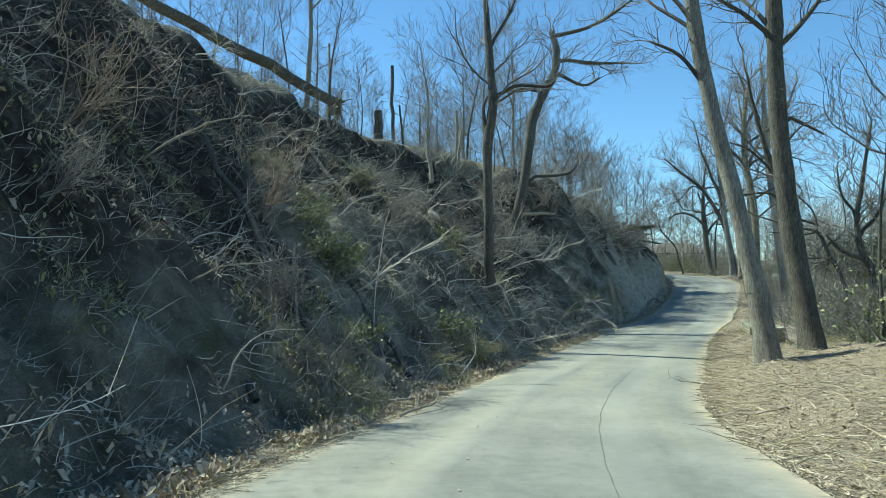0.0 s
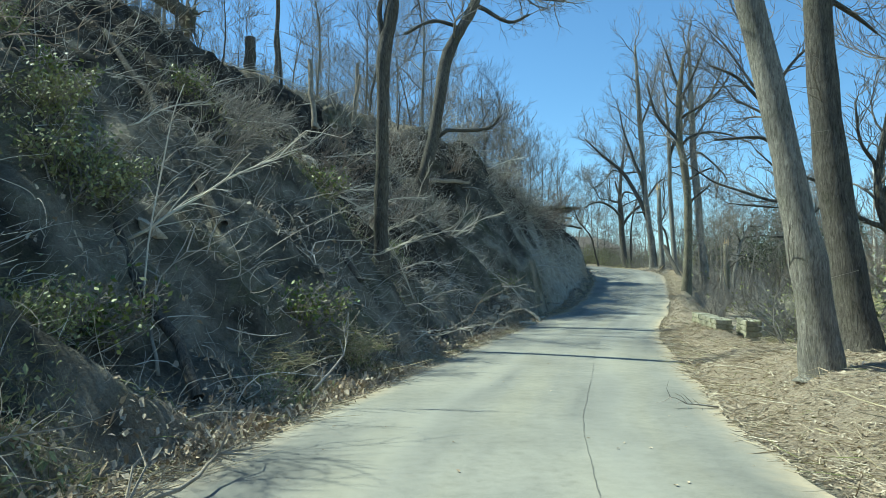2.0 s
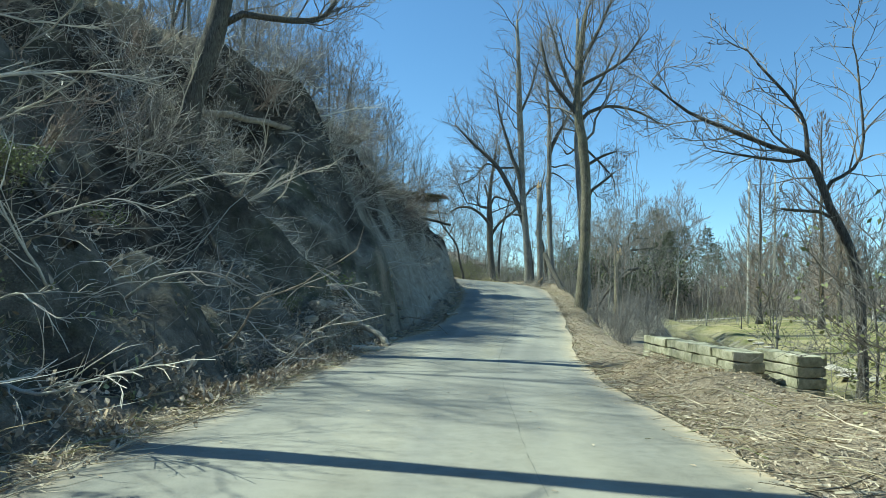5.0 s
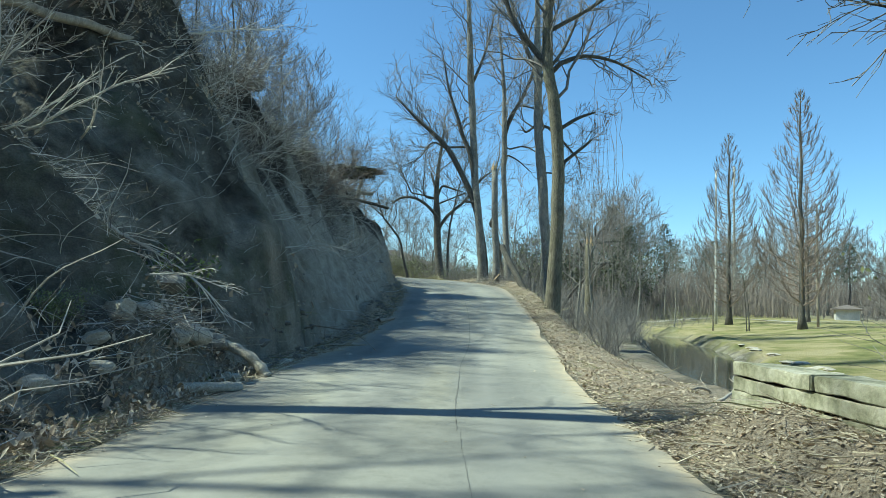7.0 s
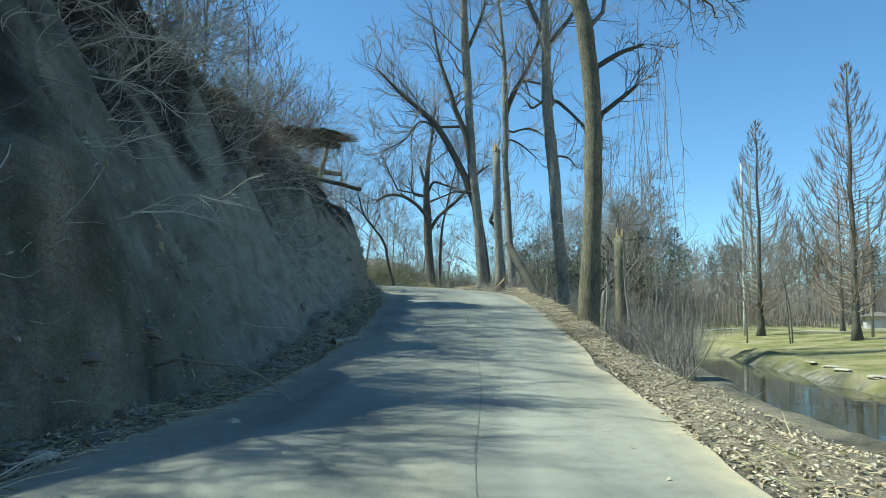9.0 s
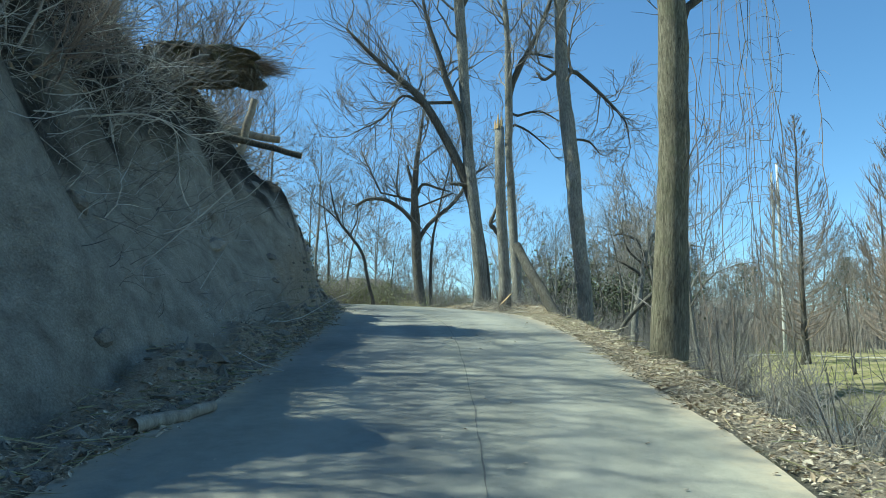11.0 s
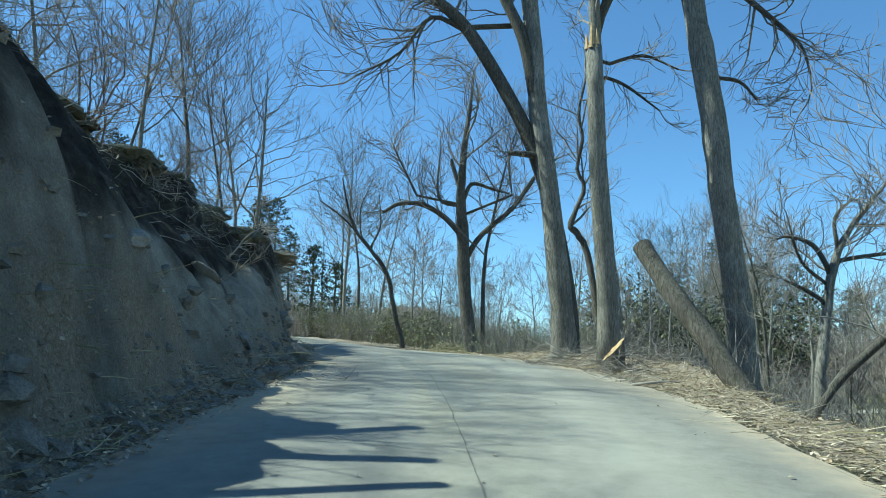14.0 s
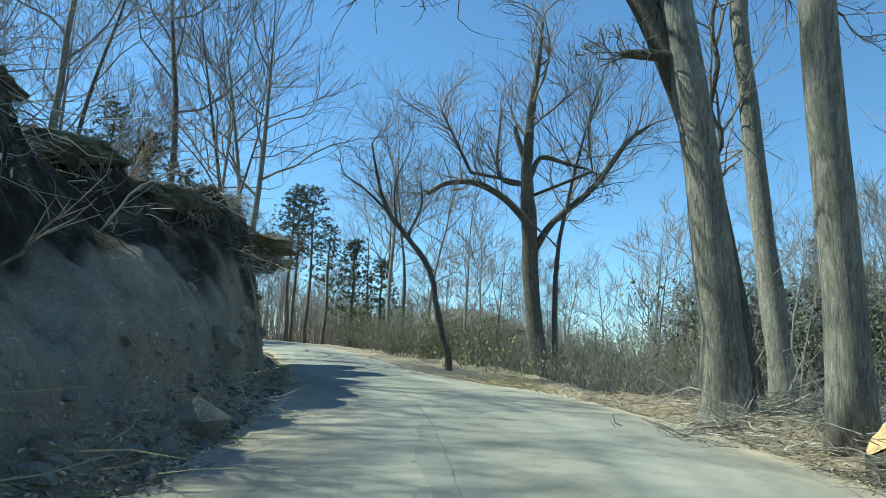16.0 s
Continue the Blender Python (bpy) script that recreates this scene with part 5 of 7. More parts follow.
# wooded belt that closes the view round the field and behind the bend
def far_belt():
    X, Y, H = [], [], []
    for n, x0, x1, y0, y1, h in ((3000, 66, 200, 116, 160, 6), (2200, 106, 150, 10, 120, 6), (1500, -30, 32, 128, 170, 6.5), (1300, 32, 75, 158, 190, 6.5), (1500, 58, 100, 100, 118, 5), (1000, 28, 70, 128, 146, 4.5), (1300, -45, 5, 60, 130, 5), (500, -60, 70, -75, -40, 6)):
        X.append(rg.uniform(x0, x1, n)), Y.append(rg.uniform(y0, y1, n)), H.append(h * rg.uniform(0.3, 1.2, n))
    X, Y, H = (np.concatenate(v) for v in (X, Y, H))
    u = road_coords(X, Y)[1]
    keep = (np.abs(u) > 5) & (creek_distance(X, Y)[0] > 0.3)
    X, Y, H = X[keep], Y[keep], H[keep]
    P = on_ground(X, Y, -0.1)
    n = len(P)
    d = np.stack([rg.normal(0, 0.1, n), rg.normal(0, 0.1, n), np.ones(n)], 1)
    sticks_object("far_wood_stems", P, d, H, 0.02 + 0.008 * H, TWIG_FAR, "distant bare woodland understorey stems", "wood", 0.05, rg)
    m = 7 * n
    k = rg.randint(0, n, m)
    Q = P[k] + d[k] * (H[k] * rg.uniform(0.05, 1, m))[:, None]
    o = np.stack([rg.normal(0, 1, m), rg.normal(0, 1, m), rg.uniform(0.1, 1.3, m)], 1)
    L = H[k] * rg.uniform(0.12, 0.4, m)
    sticks_object("far_wood_twigs", Q, o, L, 0.012 + 0.008 * L, TWIG_FAR, "distant bare woodland twigs", "wood", 0.15, rg, rings=2)


far_belt()

# ---- shrubs ----
rng = random.Random(9)
CANE = shrub(201, 1.5, 9, SPRING, 0, TWIG, "bare many-stemmed shrub hanging over the bank")
BRUSHY = shrub(202, 2.2, 7, SPRING, 0, TWIG_RED, "bare reddish brush leaning from the bank")
PRIVET = shrub(203, 2.0, 9, SPRING, 15, TWIG, "olive-green leafing privet shrub in the thicket")
EVERGREEN = shrub(204, 0.8, 8, IVY, 24, TWIG, "small evergreen shrub growing on the bank")
DROOP = shrub(205, 2.0, 10, SPRING, 0, BRUSH, "bare pale-twigged shrub drooping from the bank")
SPRIG = shrub(206, 2.8, 6, SPRING, 20, TWIG, "slender sapling in fresh yellow-green leaf beside the verge")
OLIVE = shrub(208, 2.0, 13, PINE, 120, TWIG, "rounded dull olive-green evergreen beyond the creek", "evergreen")
OLIVE.matrix_basis = pose(64.0, 112.0, ground_z(64.0, 112.0) - 0.1)
OLIVE.scale = (4.4, 4.4, 4.4)
FRESH = shrub(207, 1.1, 12, SPRING, 70, TWIG, "yellow-green leafing shrub on the bank")
DROOP_SPOTS = [(53, 5.6), (47.5, 5.5), (49.5, 5.8), (51.5, 4.8), (55.5, 4.4), (57.5, 4.3), (59, 3.8), (61.5, 3.2), (45, 6.5), (43, 5.4), (41, 7.0), (39, 5.5), (52, 6.8), (54, 6.0), (46, 7.6), (48.5, 7.4), (56.5, 5.4)]
CANE_SPOTS = [(48, 7.0), (50, 5.2), (52, 6.0), (54, 4.6), (46, 8.4), (57, 5.0), (44, 6.4), (59, 4.2), (38, 9), (33, 8.5), (40, 6.0), (61, 3.6), (28, 7.0), (24, 5.2), (20, 8), (64, 3.3), (14, 3.0), (9, 4.0)]
BRUSHY_SPOTS = [(55, 5.6), (51, 7.4), (47, 5.8), (60, 3.5), (62, 4.0), (42, 8), (36, 6), (30, 5), (66, 3.4), (70, 3.6), (75, 3.6), (79, 3.4), (84, 3.0), (17, 5.5), (12, 6.5)]
EVERGREEN_SPOTS = [(15.7, 2.3), (15, 3.0), (17.0, 2.6), (22, 2.0), (19, 5.6), (27, 3.8), (36, 4.4), (45, 2.2), (25, 7)]
for ob, spots in ((DROOP, DROOP_SPOTS), (CANE, CANE_SPOTS), (BRUSHY, BRUSHY_SPOTS), (EVERGREEN, EVERGREEN_SPOTS)):
    for j, (s, d) in enumerate(spots):
        x, y = at_road(s, np.interp(s, RS, ROAD[:, 3]) - d)
        x, y = float(x), float(y)
        m = pose(x, y, ground_z(x, y) - 0.05, rng.uniform(-18, 18), 30 + rng.uniform(-22, 22), rng.uniform(-40, 10))
        if j == 0:
            ob.matrix_basis = m
        else:
            c = copy_thing(ob, m)
            q = rng.uniform(0.7, 1.35)
            c.scale = (q, q, q)
SPRIG.matrix_basis = pose(14.2, 28.0, ground_z(14.2, 28.0) - 0.05)
for x, y, q in ((16.8, 29.6, 1.1), (18.3, 33.4, 0.9), (18.8, 30.0, 1.3), (16.2, 25.6, 1.2), (15.2, 23.4, 1.0), (19.6, 36.6, 1.1)):
    drop_at(SPRIG, x, y, 67 * x, q, 0.05)
for x, y, q in ((-2.3, 13.1, 0.9), (-3.2, 13.8, 1.2)):
    drop_at(CANE, x, y, 67 * x, q, 0.05)
FRESH.matrix_basis = pose(-3.3, 20.2, ground_z(-3.3, 20.2) - 0.05)
for x, y, q in ((-3.0, 21.1, 0.8), (-2.5, 17.0, 0.7), (-3.9, 20.9, 0.9), (-5.6, 22.4, 0.7), (2.4, 33.2, 0.6), (7.4, 41.6, 0.5)):
    drop_at(FRESH, x, y, 67 * x, q, 0.05)
first = True
for j in range(46):
    if j < 22:
        x, y = at_road(rng.uniform(10, 44), rng.uniform(8.5, 14))
    elif j < 34:
        x, y = at_road(rng.uniform(60, 88), rng.uniform(6.5, 14))
    else:
        x, y = rng.uniform(29.8, 44), rng.uniform(94, 106)
    x, y = float(x), float(y)
    if creek_distance(np.array([x]), np.array([y]))[0][0] < 0.7:
        continue
    if first:
        PRIVET.matrix_basis, first = pose(x, y, ground_z(x, y) - 0.05), False
    elif 22 <= j < 34:
        drop_at(CANE, x, y, rng.uniform(0, 360), rng.uniform(0.8, 1.4), 0.05)
    else:
        drop_at(PRIVET, x, y, rng.uniform(0, 360), rng.uniform(0.7, 1.4), 0.05)


# leafing shrubs on the rise beyond the bend
LEAFY = shrub(210, 2.1, 16, LEAF_DULL, 90, TWIG, "dense olive-green leafing shrub beyond the bend")
LEAFY.matrix_basis = pose(33.0, 99.0, ground_z(33.0, 99.0) - 0.05)
for x, y, q in ((31.4, 101.5, 0.9), (34.8, 97.2, 1.0), (36.2, 100.0, 1.2), (38.4, 96.4, 0.9), (35.0, 104.0, 1.3), (39.6, 101.4, 1.2), (32.6, 106.0, 1.2), (41.5, 97.5, 1.0), (43.4, 102.5, 1.3), (37.6, 92.6, 0.7), (40.2, 91.4, 0.8), (45.5, 97.8, 1.1), (36.9, 107.5, 1.4), (30.4, 108.0, 1.2)):
    drop_at(LEAFY, x, y, 67 * x, q, 0.05)


# dark evergreen mass behind the creek bend
for j in range(11):
    x, y = rng.uniform(54, 76), rng.uniform(104, 122)
    drop_at(PRIVET if j % 3 == 0 else OLIVE, x, y, rng.uniform(0, 360), rng.uniform(3.4, 5.0), 0.1)


# ---- logs, stumps, rocks ----


def lump(bm_size, seed, rough=0.3, detail=2):
    """Uneven stone-like lump."""
    bm = bmesh.new()
    bmesh.ops.create_icosphere(bm, subdivisions=detail, radius=1.0)
    off = Vector((seed * 3.1, seed * 1.7, seed * 0.9))
    for v in bm.verts:
        k = 1 + rough * noise.noise(v.co * 1.3 + off) + rough * 0.5 * noise.noise(v.co * 3.1 + off)
        v.co = Vector((v.co.x * bm_size[0] * k, v.co.y * bm_size[1] * k, v.co.z * bm_size[2] * k))
    return bm


def part(name, bm, mat, parent, label=""):
    me = bpy.data.meshes.new(name)
    bm.to_mesh(me)
    bm.free()
    me.materials.append(mat)
    ob = new(name, me)
    ob.parent = parent
    if label:
        ob["label"] = label
    return ob


def log(name, a, b, r0, r1, bark, label, category="log", cut_ends=True, sides=14, seed=1, bend=0.03):
    """A felled stem between two places, with fresh-cut ends of its own."""
    rng = random.Random(seed)
    a, b = Vector(a), Vector(b)
    root = thing(name, label, category, at=tuple(a))
    n = 8
    L = (b - a).length
    pts = [(b - a) * (i / n) + Vector((rng.gauss(0, 1), rng.gauss(0, 1), rng.gauss(0, 1))) * bend * L * math.sin(math.pi * i / n) * 0.3 for i in range(n + 1)]
    V, F = [], []
    tube(V, F, pts, [r0 + (r1 - r0) * i / n + rng.gauss(0, 0.02) * r0 for i in range(n + 1)], sides, False)
    mesh_object("bark", V, F, bark, root, True)
    if cut_ends:
        for p, d, r in ((pts[0], pts[0] - pts[1], r0), (pts[-1], pts[-1] - pts[-2], r1)):
            V, F = [], []
            d = d.normalized()
            tube(V, F, [p - d * 0.03, p + d * 0.012], [r * 0.99, r * 0.93], sides)
            mesh_object("cut_face", V, F, CUT_WOOD, root, False, "pale fresh-cut wood face")
    return root


def splintered_stump(name, x, y, z0, height, r, bark, label, seed, lean=(0, 0)):
    rng = random.Random(seed)
    g = ground_z(x, y)
    root = thing(name, label, "stump", at=(x, y, g))
    V, F = [], []
    zs = np.linspace(-0.3, height, 9)
    tube(V, F, [Vector((0.03 * math.sin(z) + lean[0] * z, lean[1] * z, z)) for z in zs], [r * (1.35 if i == 0 else 1.08 if i == 1 else 1 - 0.02 * i) for i in range(9)], 14)
    mesh_object("trunk", V, F, bark, root, True)
    for k in range(7):
        w = rng.uniform(0, 6.28)
        V, F = [], []
        p = Vector((math.cos(w) * r * 0.6 + lean[0] * height, math.sin(w) * r * 0.6 + lean[1] * height, height - 0.1))
        tube(V, F, [p, p + Vector((rng.gauss(0, 0.03), rng.gauss(0, 0.03), rng.uniform(0.15, 0.7)))], [r * 0.3, 0.01], 5)
        mesh_object("splinter", V, F, CUT_WOOD, root, False, "pale torn wood splinter")
    return root


def slant_stump(x, y, z, r, n, label, seed):
    """A stump sawn off on the slant: bark wall with ridges and root flare, and the pale face."""
    rng = random.Random(seed)
    root = thing("stump", label, "stump", at=(x, y, z))
    sides, wave = 28, [rng.uniform(0, 6.28) for _ in range(3)]
    rim = []
    for k in range(sides):
        w = 2 * math.pi * k / sides
        q = r * (1 + 0.05 * math.sin(3 * w + wave[0]) + 0.04 * math.sin(5 * w + wave[1]) + 0.025 * math.sin(11 * w + wave[2]))
        rim.append((q * math.cos(w), q * math.sin(w)))
    low = ground_z(x, y) - z - 0.25
    V, F = [], []
    for i in range(7):
        f = i / 6
        for a, b in rim:
            t = -(n[0] * a + n[1] * b) / n[2]
            flare = 1 + 0.3 * (1 - f) ** 3
            V.append((a * flare, b * flare, low + (t - low) * f))
        if i:
            F += [((i - 1) * sides + k, (i - 1) * sides + (k + 1) % sides, i * sides + (k + 1) % sides, i * sides + k) for k in range(sides)]
    mesh_object("bark", V, F, BARK_DARK, root, True)
    V, F = [(0, 0, 0.012)], []
    for f in (0.5, 0.96):
        V += [(a * f, b * f, -(n[0] * a + n[1] * b) * f / n[2] + 0.012 + 0.006 * rng.gauss(0, 1)) for a, b in rim]
    F += [(0, 1 + k, 1 + (k + 1) % sides) for k in range(sides)]
    F += [(1 + k, 1 + sides + k, 1 + sides + (k + 1) % sides, 1 + (k + 1) % sides) for k in range(sides)]
    mesh_object("cut_face", V, F, CUT_WOOD, root, False, "pale fresh-cut wood face")
    return root


# leaning sawn-off stem, slanting stump beside it and the broken snag at the bend
log("leaning_log", (30.64, 66.95, min(-0.15, ground_z(30.64, 66.95) - 0.1)), (30.18, 69.9, 3.6), 0.21, 0.185, BARK_DARK, "sawn-off grey stem leaning out over the slope", seed=3)
slant_stump(30.95, 72.1, 1.6, 0.25, (-0.68, 0.245, 0.69), "stump with a pale slanting fresh-cut face beside the road", 4)
splintered_stump("snag", 31.55, 73.19, 1.3, 8.0, 0.25, BARK_GREY, "tall broken-off grey snag with a torn top", 5, lean=(-0.066, -0.036))
splintered_stump("stump", 33.6, 65.06, -0.74, 5.3, 0.29, BARK_MOSSY, "high broken mossy stump with torn splinters below the road", 6)
# logs and dead stems on top of the bank
for k, (a, b, r) in enumerate((((17.6, 67.0, 5.9), (20.25, 67.0, 5.75), 0.13), ((17.4, 65.2, 5.3), (20.4, 64.6, 4.7), 0.1), ((19.0, 66.0, 4.9), (19.3, 65.9, 6.5), 0.12),
                             ((-6.3, 39.5, 12.0), (-13.4, 29.1, 14.3), 0.31), ((-0.6, 39.7, 7.2), (-0.9, 40.6, 10.5), 0.13), ((-3.9, 53.8, 10.8), (-3.8, 53.9, 18.6), 0.16), ((3.0, 45.5, 5.8), (8.4, 49.0, 6.2), 0.13),
                             ((21.8, 84.0, 5.0), (24.2, 85.0, 4.7), 0.1), ((6.8, 53.4, 9.3), (9.3, 51.7, 7.3), 0.27), ((1.6, 49.0, 9.2), (5.0, 52.0, 9.75), 0.14), ((-7.4, 44.8, 11.2), (-7.3, 44.9, 17.3), 0.09),
                             ((-4.0, 43.5, 9.8), (-4.0, 43.6, 12.4), 0.32), ((1.3, 59.8, 10.0), (1.4, 59.9, 16.4), 0.15), ((-2.2, 43.2, 8.4), (-2.6, 43.0, 12.6), 0.08), ((0.9, 48.5, 8.2), (1.5, 48.4, 12.2), 0.1))):
    log("fallen_log", a, b, r, r * 0.8, BARK_DARK if k % 2 else DEAD_WOOD, "dead grey log lying across the top of the bank", cut_ends=k in (0, 1), seed=20 + k)
# dark fallen stems lying down the slope of the bank
for k, (s0, d0, d1, r) in enumerate(((13.5, 7.5, 1.6, 0.1), (17.5, 6.4, 1.2, 0.09), (21.5, 8.6, 3.4, 0.11), (25.5, 6.8, 1.8, 0.08), (29.0, 9.0, 4.6, 0.1), (32.5, 7.2, 2.6, 0.09), (36.0, 9.4, 5.0, 0.12), (39.5, 7.4, 3.0, 0.08), (43.0, 8.4, 4.4, 0.1), (10.5, 5.4, 1.4, 0.07))):
    ends = []
    for q, dd in ((s0 + 2.6, d0), (s0, d1)):
        x, y = at_road(q, np.interp(q, RS, ROAD[:, 3]) - dd)
        ends.append((float(x), float(y), ground_z(float(x), float(y)) + 0.12))
    log("fallen_log", ends[0], ends[1], r * 0.6, r, BARK_DARK, "dark fallen stem lying down the brushy bank", cut_ends=False, seed=60 + k, bend=0.035, sides=9)
# pale bent butt at the toe of the bank
butt = thing("broken_butt", "pale broken root butt lying at the toe of the bank", "log", at=(10.5, 43.8, ground_z(10.5, 43.8)))
V, F = [], []
tube(V, F, smooth_line([(-0.42, 0.3, 0.55), (-0.22, 0.18, 0.5), (0.05, -0.02, 0.34), (0.25, -0.2, 0.14), (0.34, -0.28, -0.02)], 4), [0.1 + 0.014 * math.sin(1.7 * i) for i in range(17)], 10)
mesh_object("butt", V, F, PALE_ROCK, butt, True)
for k, (x, y, w) in enumerate(((9.85, 44.0, 0.35), (10.1, 43.1, 0.22), (9.2, 42.6, 0.3), (8.9, 41.4, 0.22), (8.1, 40.6, 0.2), (7.5, 39.6, 0.24), (9.0, 43.5, 0.4), (7.0, 38.2, 0.16), (13.4, 46.9, 0.2), (24.1, 70.5, 0.14), (11.6, 45.6, 0.16), (5.0, 33.5, 0.15), (14.0, 47.8, 0.12))):
    ob = part("rock", lump((w, w * 0.75, w * 0.5), k, 0.35), PALE_ROCK if k % 3 else GREY_ROCK, None)
    ob.matrix_basis = pose(x, y, ground_z(x, y) + w * 0.2, 0, 0, 40 * k)
    tagged(ob, "pale broken rock at the foot of the bank", "rock", "rocks along the bank")
log("fallen_log", (9.2, 41.45, ground_z(9.2, 41.45) + 0.1), (10.15, 42.0, ground_z(10.15, 42.0) + 0.1), 0.09, 0.08, PALE_ROCK, "pale weathered log lying at the toe of the bank", seed=75, bend=0.02)
log("fallen_log", (16.55, 54.0, ground_z(16.55, 54.0) + 0.08), (17.35, 54.7, ground_z(17.35, 54.7) + 0.1), 0.08, 0.06, DEAD_WOOD, "grey root log lying on the rubble below the cliff", seed=76, bend=0.06, cut_ends=False)
for k, (x, y, w) in enumerate(((9.4, 43.1, 0.34), (8.7, 42.2, 0.22), (9.9, 42.7, 0.16), (8.3, 41.9, 0.3), (9.6, 40.6, 0.12), (8.0, 41.1, 0.18))):
    ob = part("rock", lump((w * 1.2, w * 0.8, w * 0.6), 150 + k, 0.35), PALE_ROCK, None)
    ob.matrix_basis = pose(x, y, ground_z(x, y) + w * 0.25, 0, 15, 33 * k)
    tagged(ob, "pale broken rock among leafy debris at the bank toe", "rock", "rocks along the bank")
# stones set in the bare clay face
for k in range(26):
    s, f = rng.uniform(50, 86), rng.uniform(0.02, 0.5)
    D = np.interp(s, BANK[:, 0], BANK[:, 1])
    x, y = at_road(s, np.interp(s, RS, ROAD[:, 3]) - 0.55 - D * f)
    w = rng.uniform(0.08, 0.22)
    ob = part("rock", lump((w, w * 1.3, w * 0.5), 30 + k, 0.35, 2), GREY_ROCK, None)
    ob.matrix_basis = pose(float(x), float(y), ground_z(float(x), float(y)), rng.uniform(0, 60), rng.uniform(20, 70), rng.uniform(0, 360))
    tagged(ob, "grey stone half buried in the clay face", "rock", "stones in the clay face")


# overhanging sod with roots at the top of the cliff
def sod(x, y, z, turn, size, thatch, seed):
    root = thing("sod_overhang", "undercut sod lip with dangling roots and thatch at the cliff top", "sod", "sod lips along the cliff", at=(x, y, z), turn=turn)
    L, W, H = size
    bm = lump((L, W, H), seed, 0.5, 4)
    for v in bm.verts:
        if v.co.x > 0:
            v.co.z *= 1 - 0.3 * v.co.x / L
        v.co += Vector((noise.noise(v.co * 5), noise.noise(v.co * 5 + Vector((9, 0, 0))), noise.noise(v.co * 5 + Vector((0, 9, 0))))) * 0.1
        v.co += Vector((noise.noise(v.co * 11), noise.noise(v.co * 11 + Vector((9, 0, 0))), noise.noise(v.co * 11 + Vector((0, 9, 0))))) * 0.045
    part("turf", bm, GROUND, root)
    rg2 = np.random.RandomState(seed)
    n = int(170 * L)
    P = np.stack([rg2.uniform(-0.5 * L, 0.85 * L, n), rg2.uniform(-0.8 * W, 0.8 * W, n), rg2.uniform(-0.9 * H, 0.1 * H, n)], 1)
    sticks_object("root_fringe", P, np.stack([rg2.normal(0.3, 0.4, n), rg2.normal(0, 0.4, n), -np.ones(n) * 0.8], 1), rg2.uniform(0.12, 0.55, n), rg2.uniform(0.003, 0.011, n), TWIG, "", "", 0.25, rg2, root)
    n = int(130 * L)
    P = np.stack([rg2.uniform(-0.7 * L, 0.8 * L, n), rg2.uniform(-W * 0.8, W * 0.8, n), rg2.uniform(0.3 * H, 0.8 * H, n)], 1)
    sticks_object("grass_tuft", P, np.stack([rg2.normal(0.2, 0.5, n), rg2.normal(0, 0.5, n), np.ones(n) * 0.6], 1), rg2.uniform(0.1, 0.4, n), rg2.uniform(0.003, 0.007, n), BRUSH, "", "", 0.2, rg2, root)
    if thatch:
        n = 320
        P = np.stack([rg2.uniform(0.45 * L, 0.85 * L, n), rg2.uniform(-0.4 * W, 0.3 * W, n), rg2.uniform(-0.02, 0.16, n)], 1)
        sticks_object("thatch", P, np.stack([np.ones(n), rg2.normal(-0.1, 0.25, n), rg2.normal(0.02, 0.12, n)], 1), rg2.uniform(0.3, 0.85, n), rg2.uniform(0.004, 0.011, n), TWIG_RED, "", "", 0.1, rg2, root)


sod(17.75, 63.0, 6.12, -12, (1.5, 1.1, 0.21), True, 4)
sod(23.75, 85.6, 5.1, -8, (1.45, 1.5, 0.42), True, 8)
sod(23.7, 87.6, 5.0, 10, (1.4, 1.3, 0.5), False, 9)
for k, (s, d, q) in enumerate(((56.5, 5.0, 0.7), (60, 4.0, 0.8), (70.5, 3.1, 0.7), (73.5, 3.2, 0.8), (76.5, 3.1, 0.75), (79, 2.9, 0.6), (81.5, 2.5, 0.7), (83.4, 1.6, 0.8), (89.5, 1.3, 0.7))):
    x, y = at_road(s, np.interp(s, RS, ROAD[:, 3]) - 0.45 - d)
    x, y = float(x), float(y)
    sod(x, y, ground_z(x, y) + 0.05, -12 + 9 * (k % 3), (q, q * 0.9, q * 0.32), False, 10 + k)


# crumbled clods and rubble along the foot of the clay face
def rubble():
    bm = bmesh.new()
    bmesh.ops.create_icosphere(bm, subdivisions=1, radius=1.0)
    base = np.array([v.co[:] for v in bm.verts])
    tris = np.array([[v.index for v in f.verts] for f in bm.faces])
    bm.free()
    n = 2600
    s = rg.uniform(44, 92, n)
    d = 0.05 + np.abs(rg.normal(0, 0.34, n))
    x, y = at_road(s, np.interp(s, RS, ROAD[:, 3]) - d)
    P = on_ground(x, y)
    r = 0.012 + 0.05 * rg.gamma(1.2, 0.6, n)
    V = base[None] * (1 + 0.35 * rg.normal(size=(n, len(base), 1))) * np.stack([r, r * rg.uniform(0.6, 1, n), r * rg.uniform(0.4, 0.8, n)], 1)[:, None, :] + P[:, None, :]
    F = (tris[None] + (np.arange(n) * len(base))[:, None, None]).reshape(-1, 3)
    tagged(mesh_object("rubble", V.reshape(-1, 3).tolist(), F.tolist(), GREY_ROCK), "crumbled clods and small stones along the foot of the clay face", "rubble", kind="stuff")


rubble()
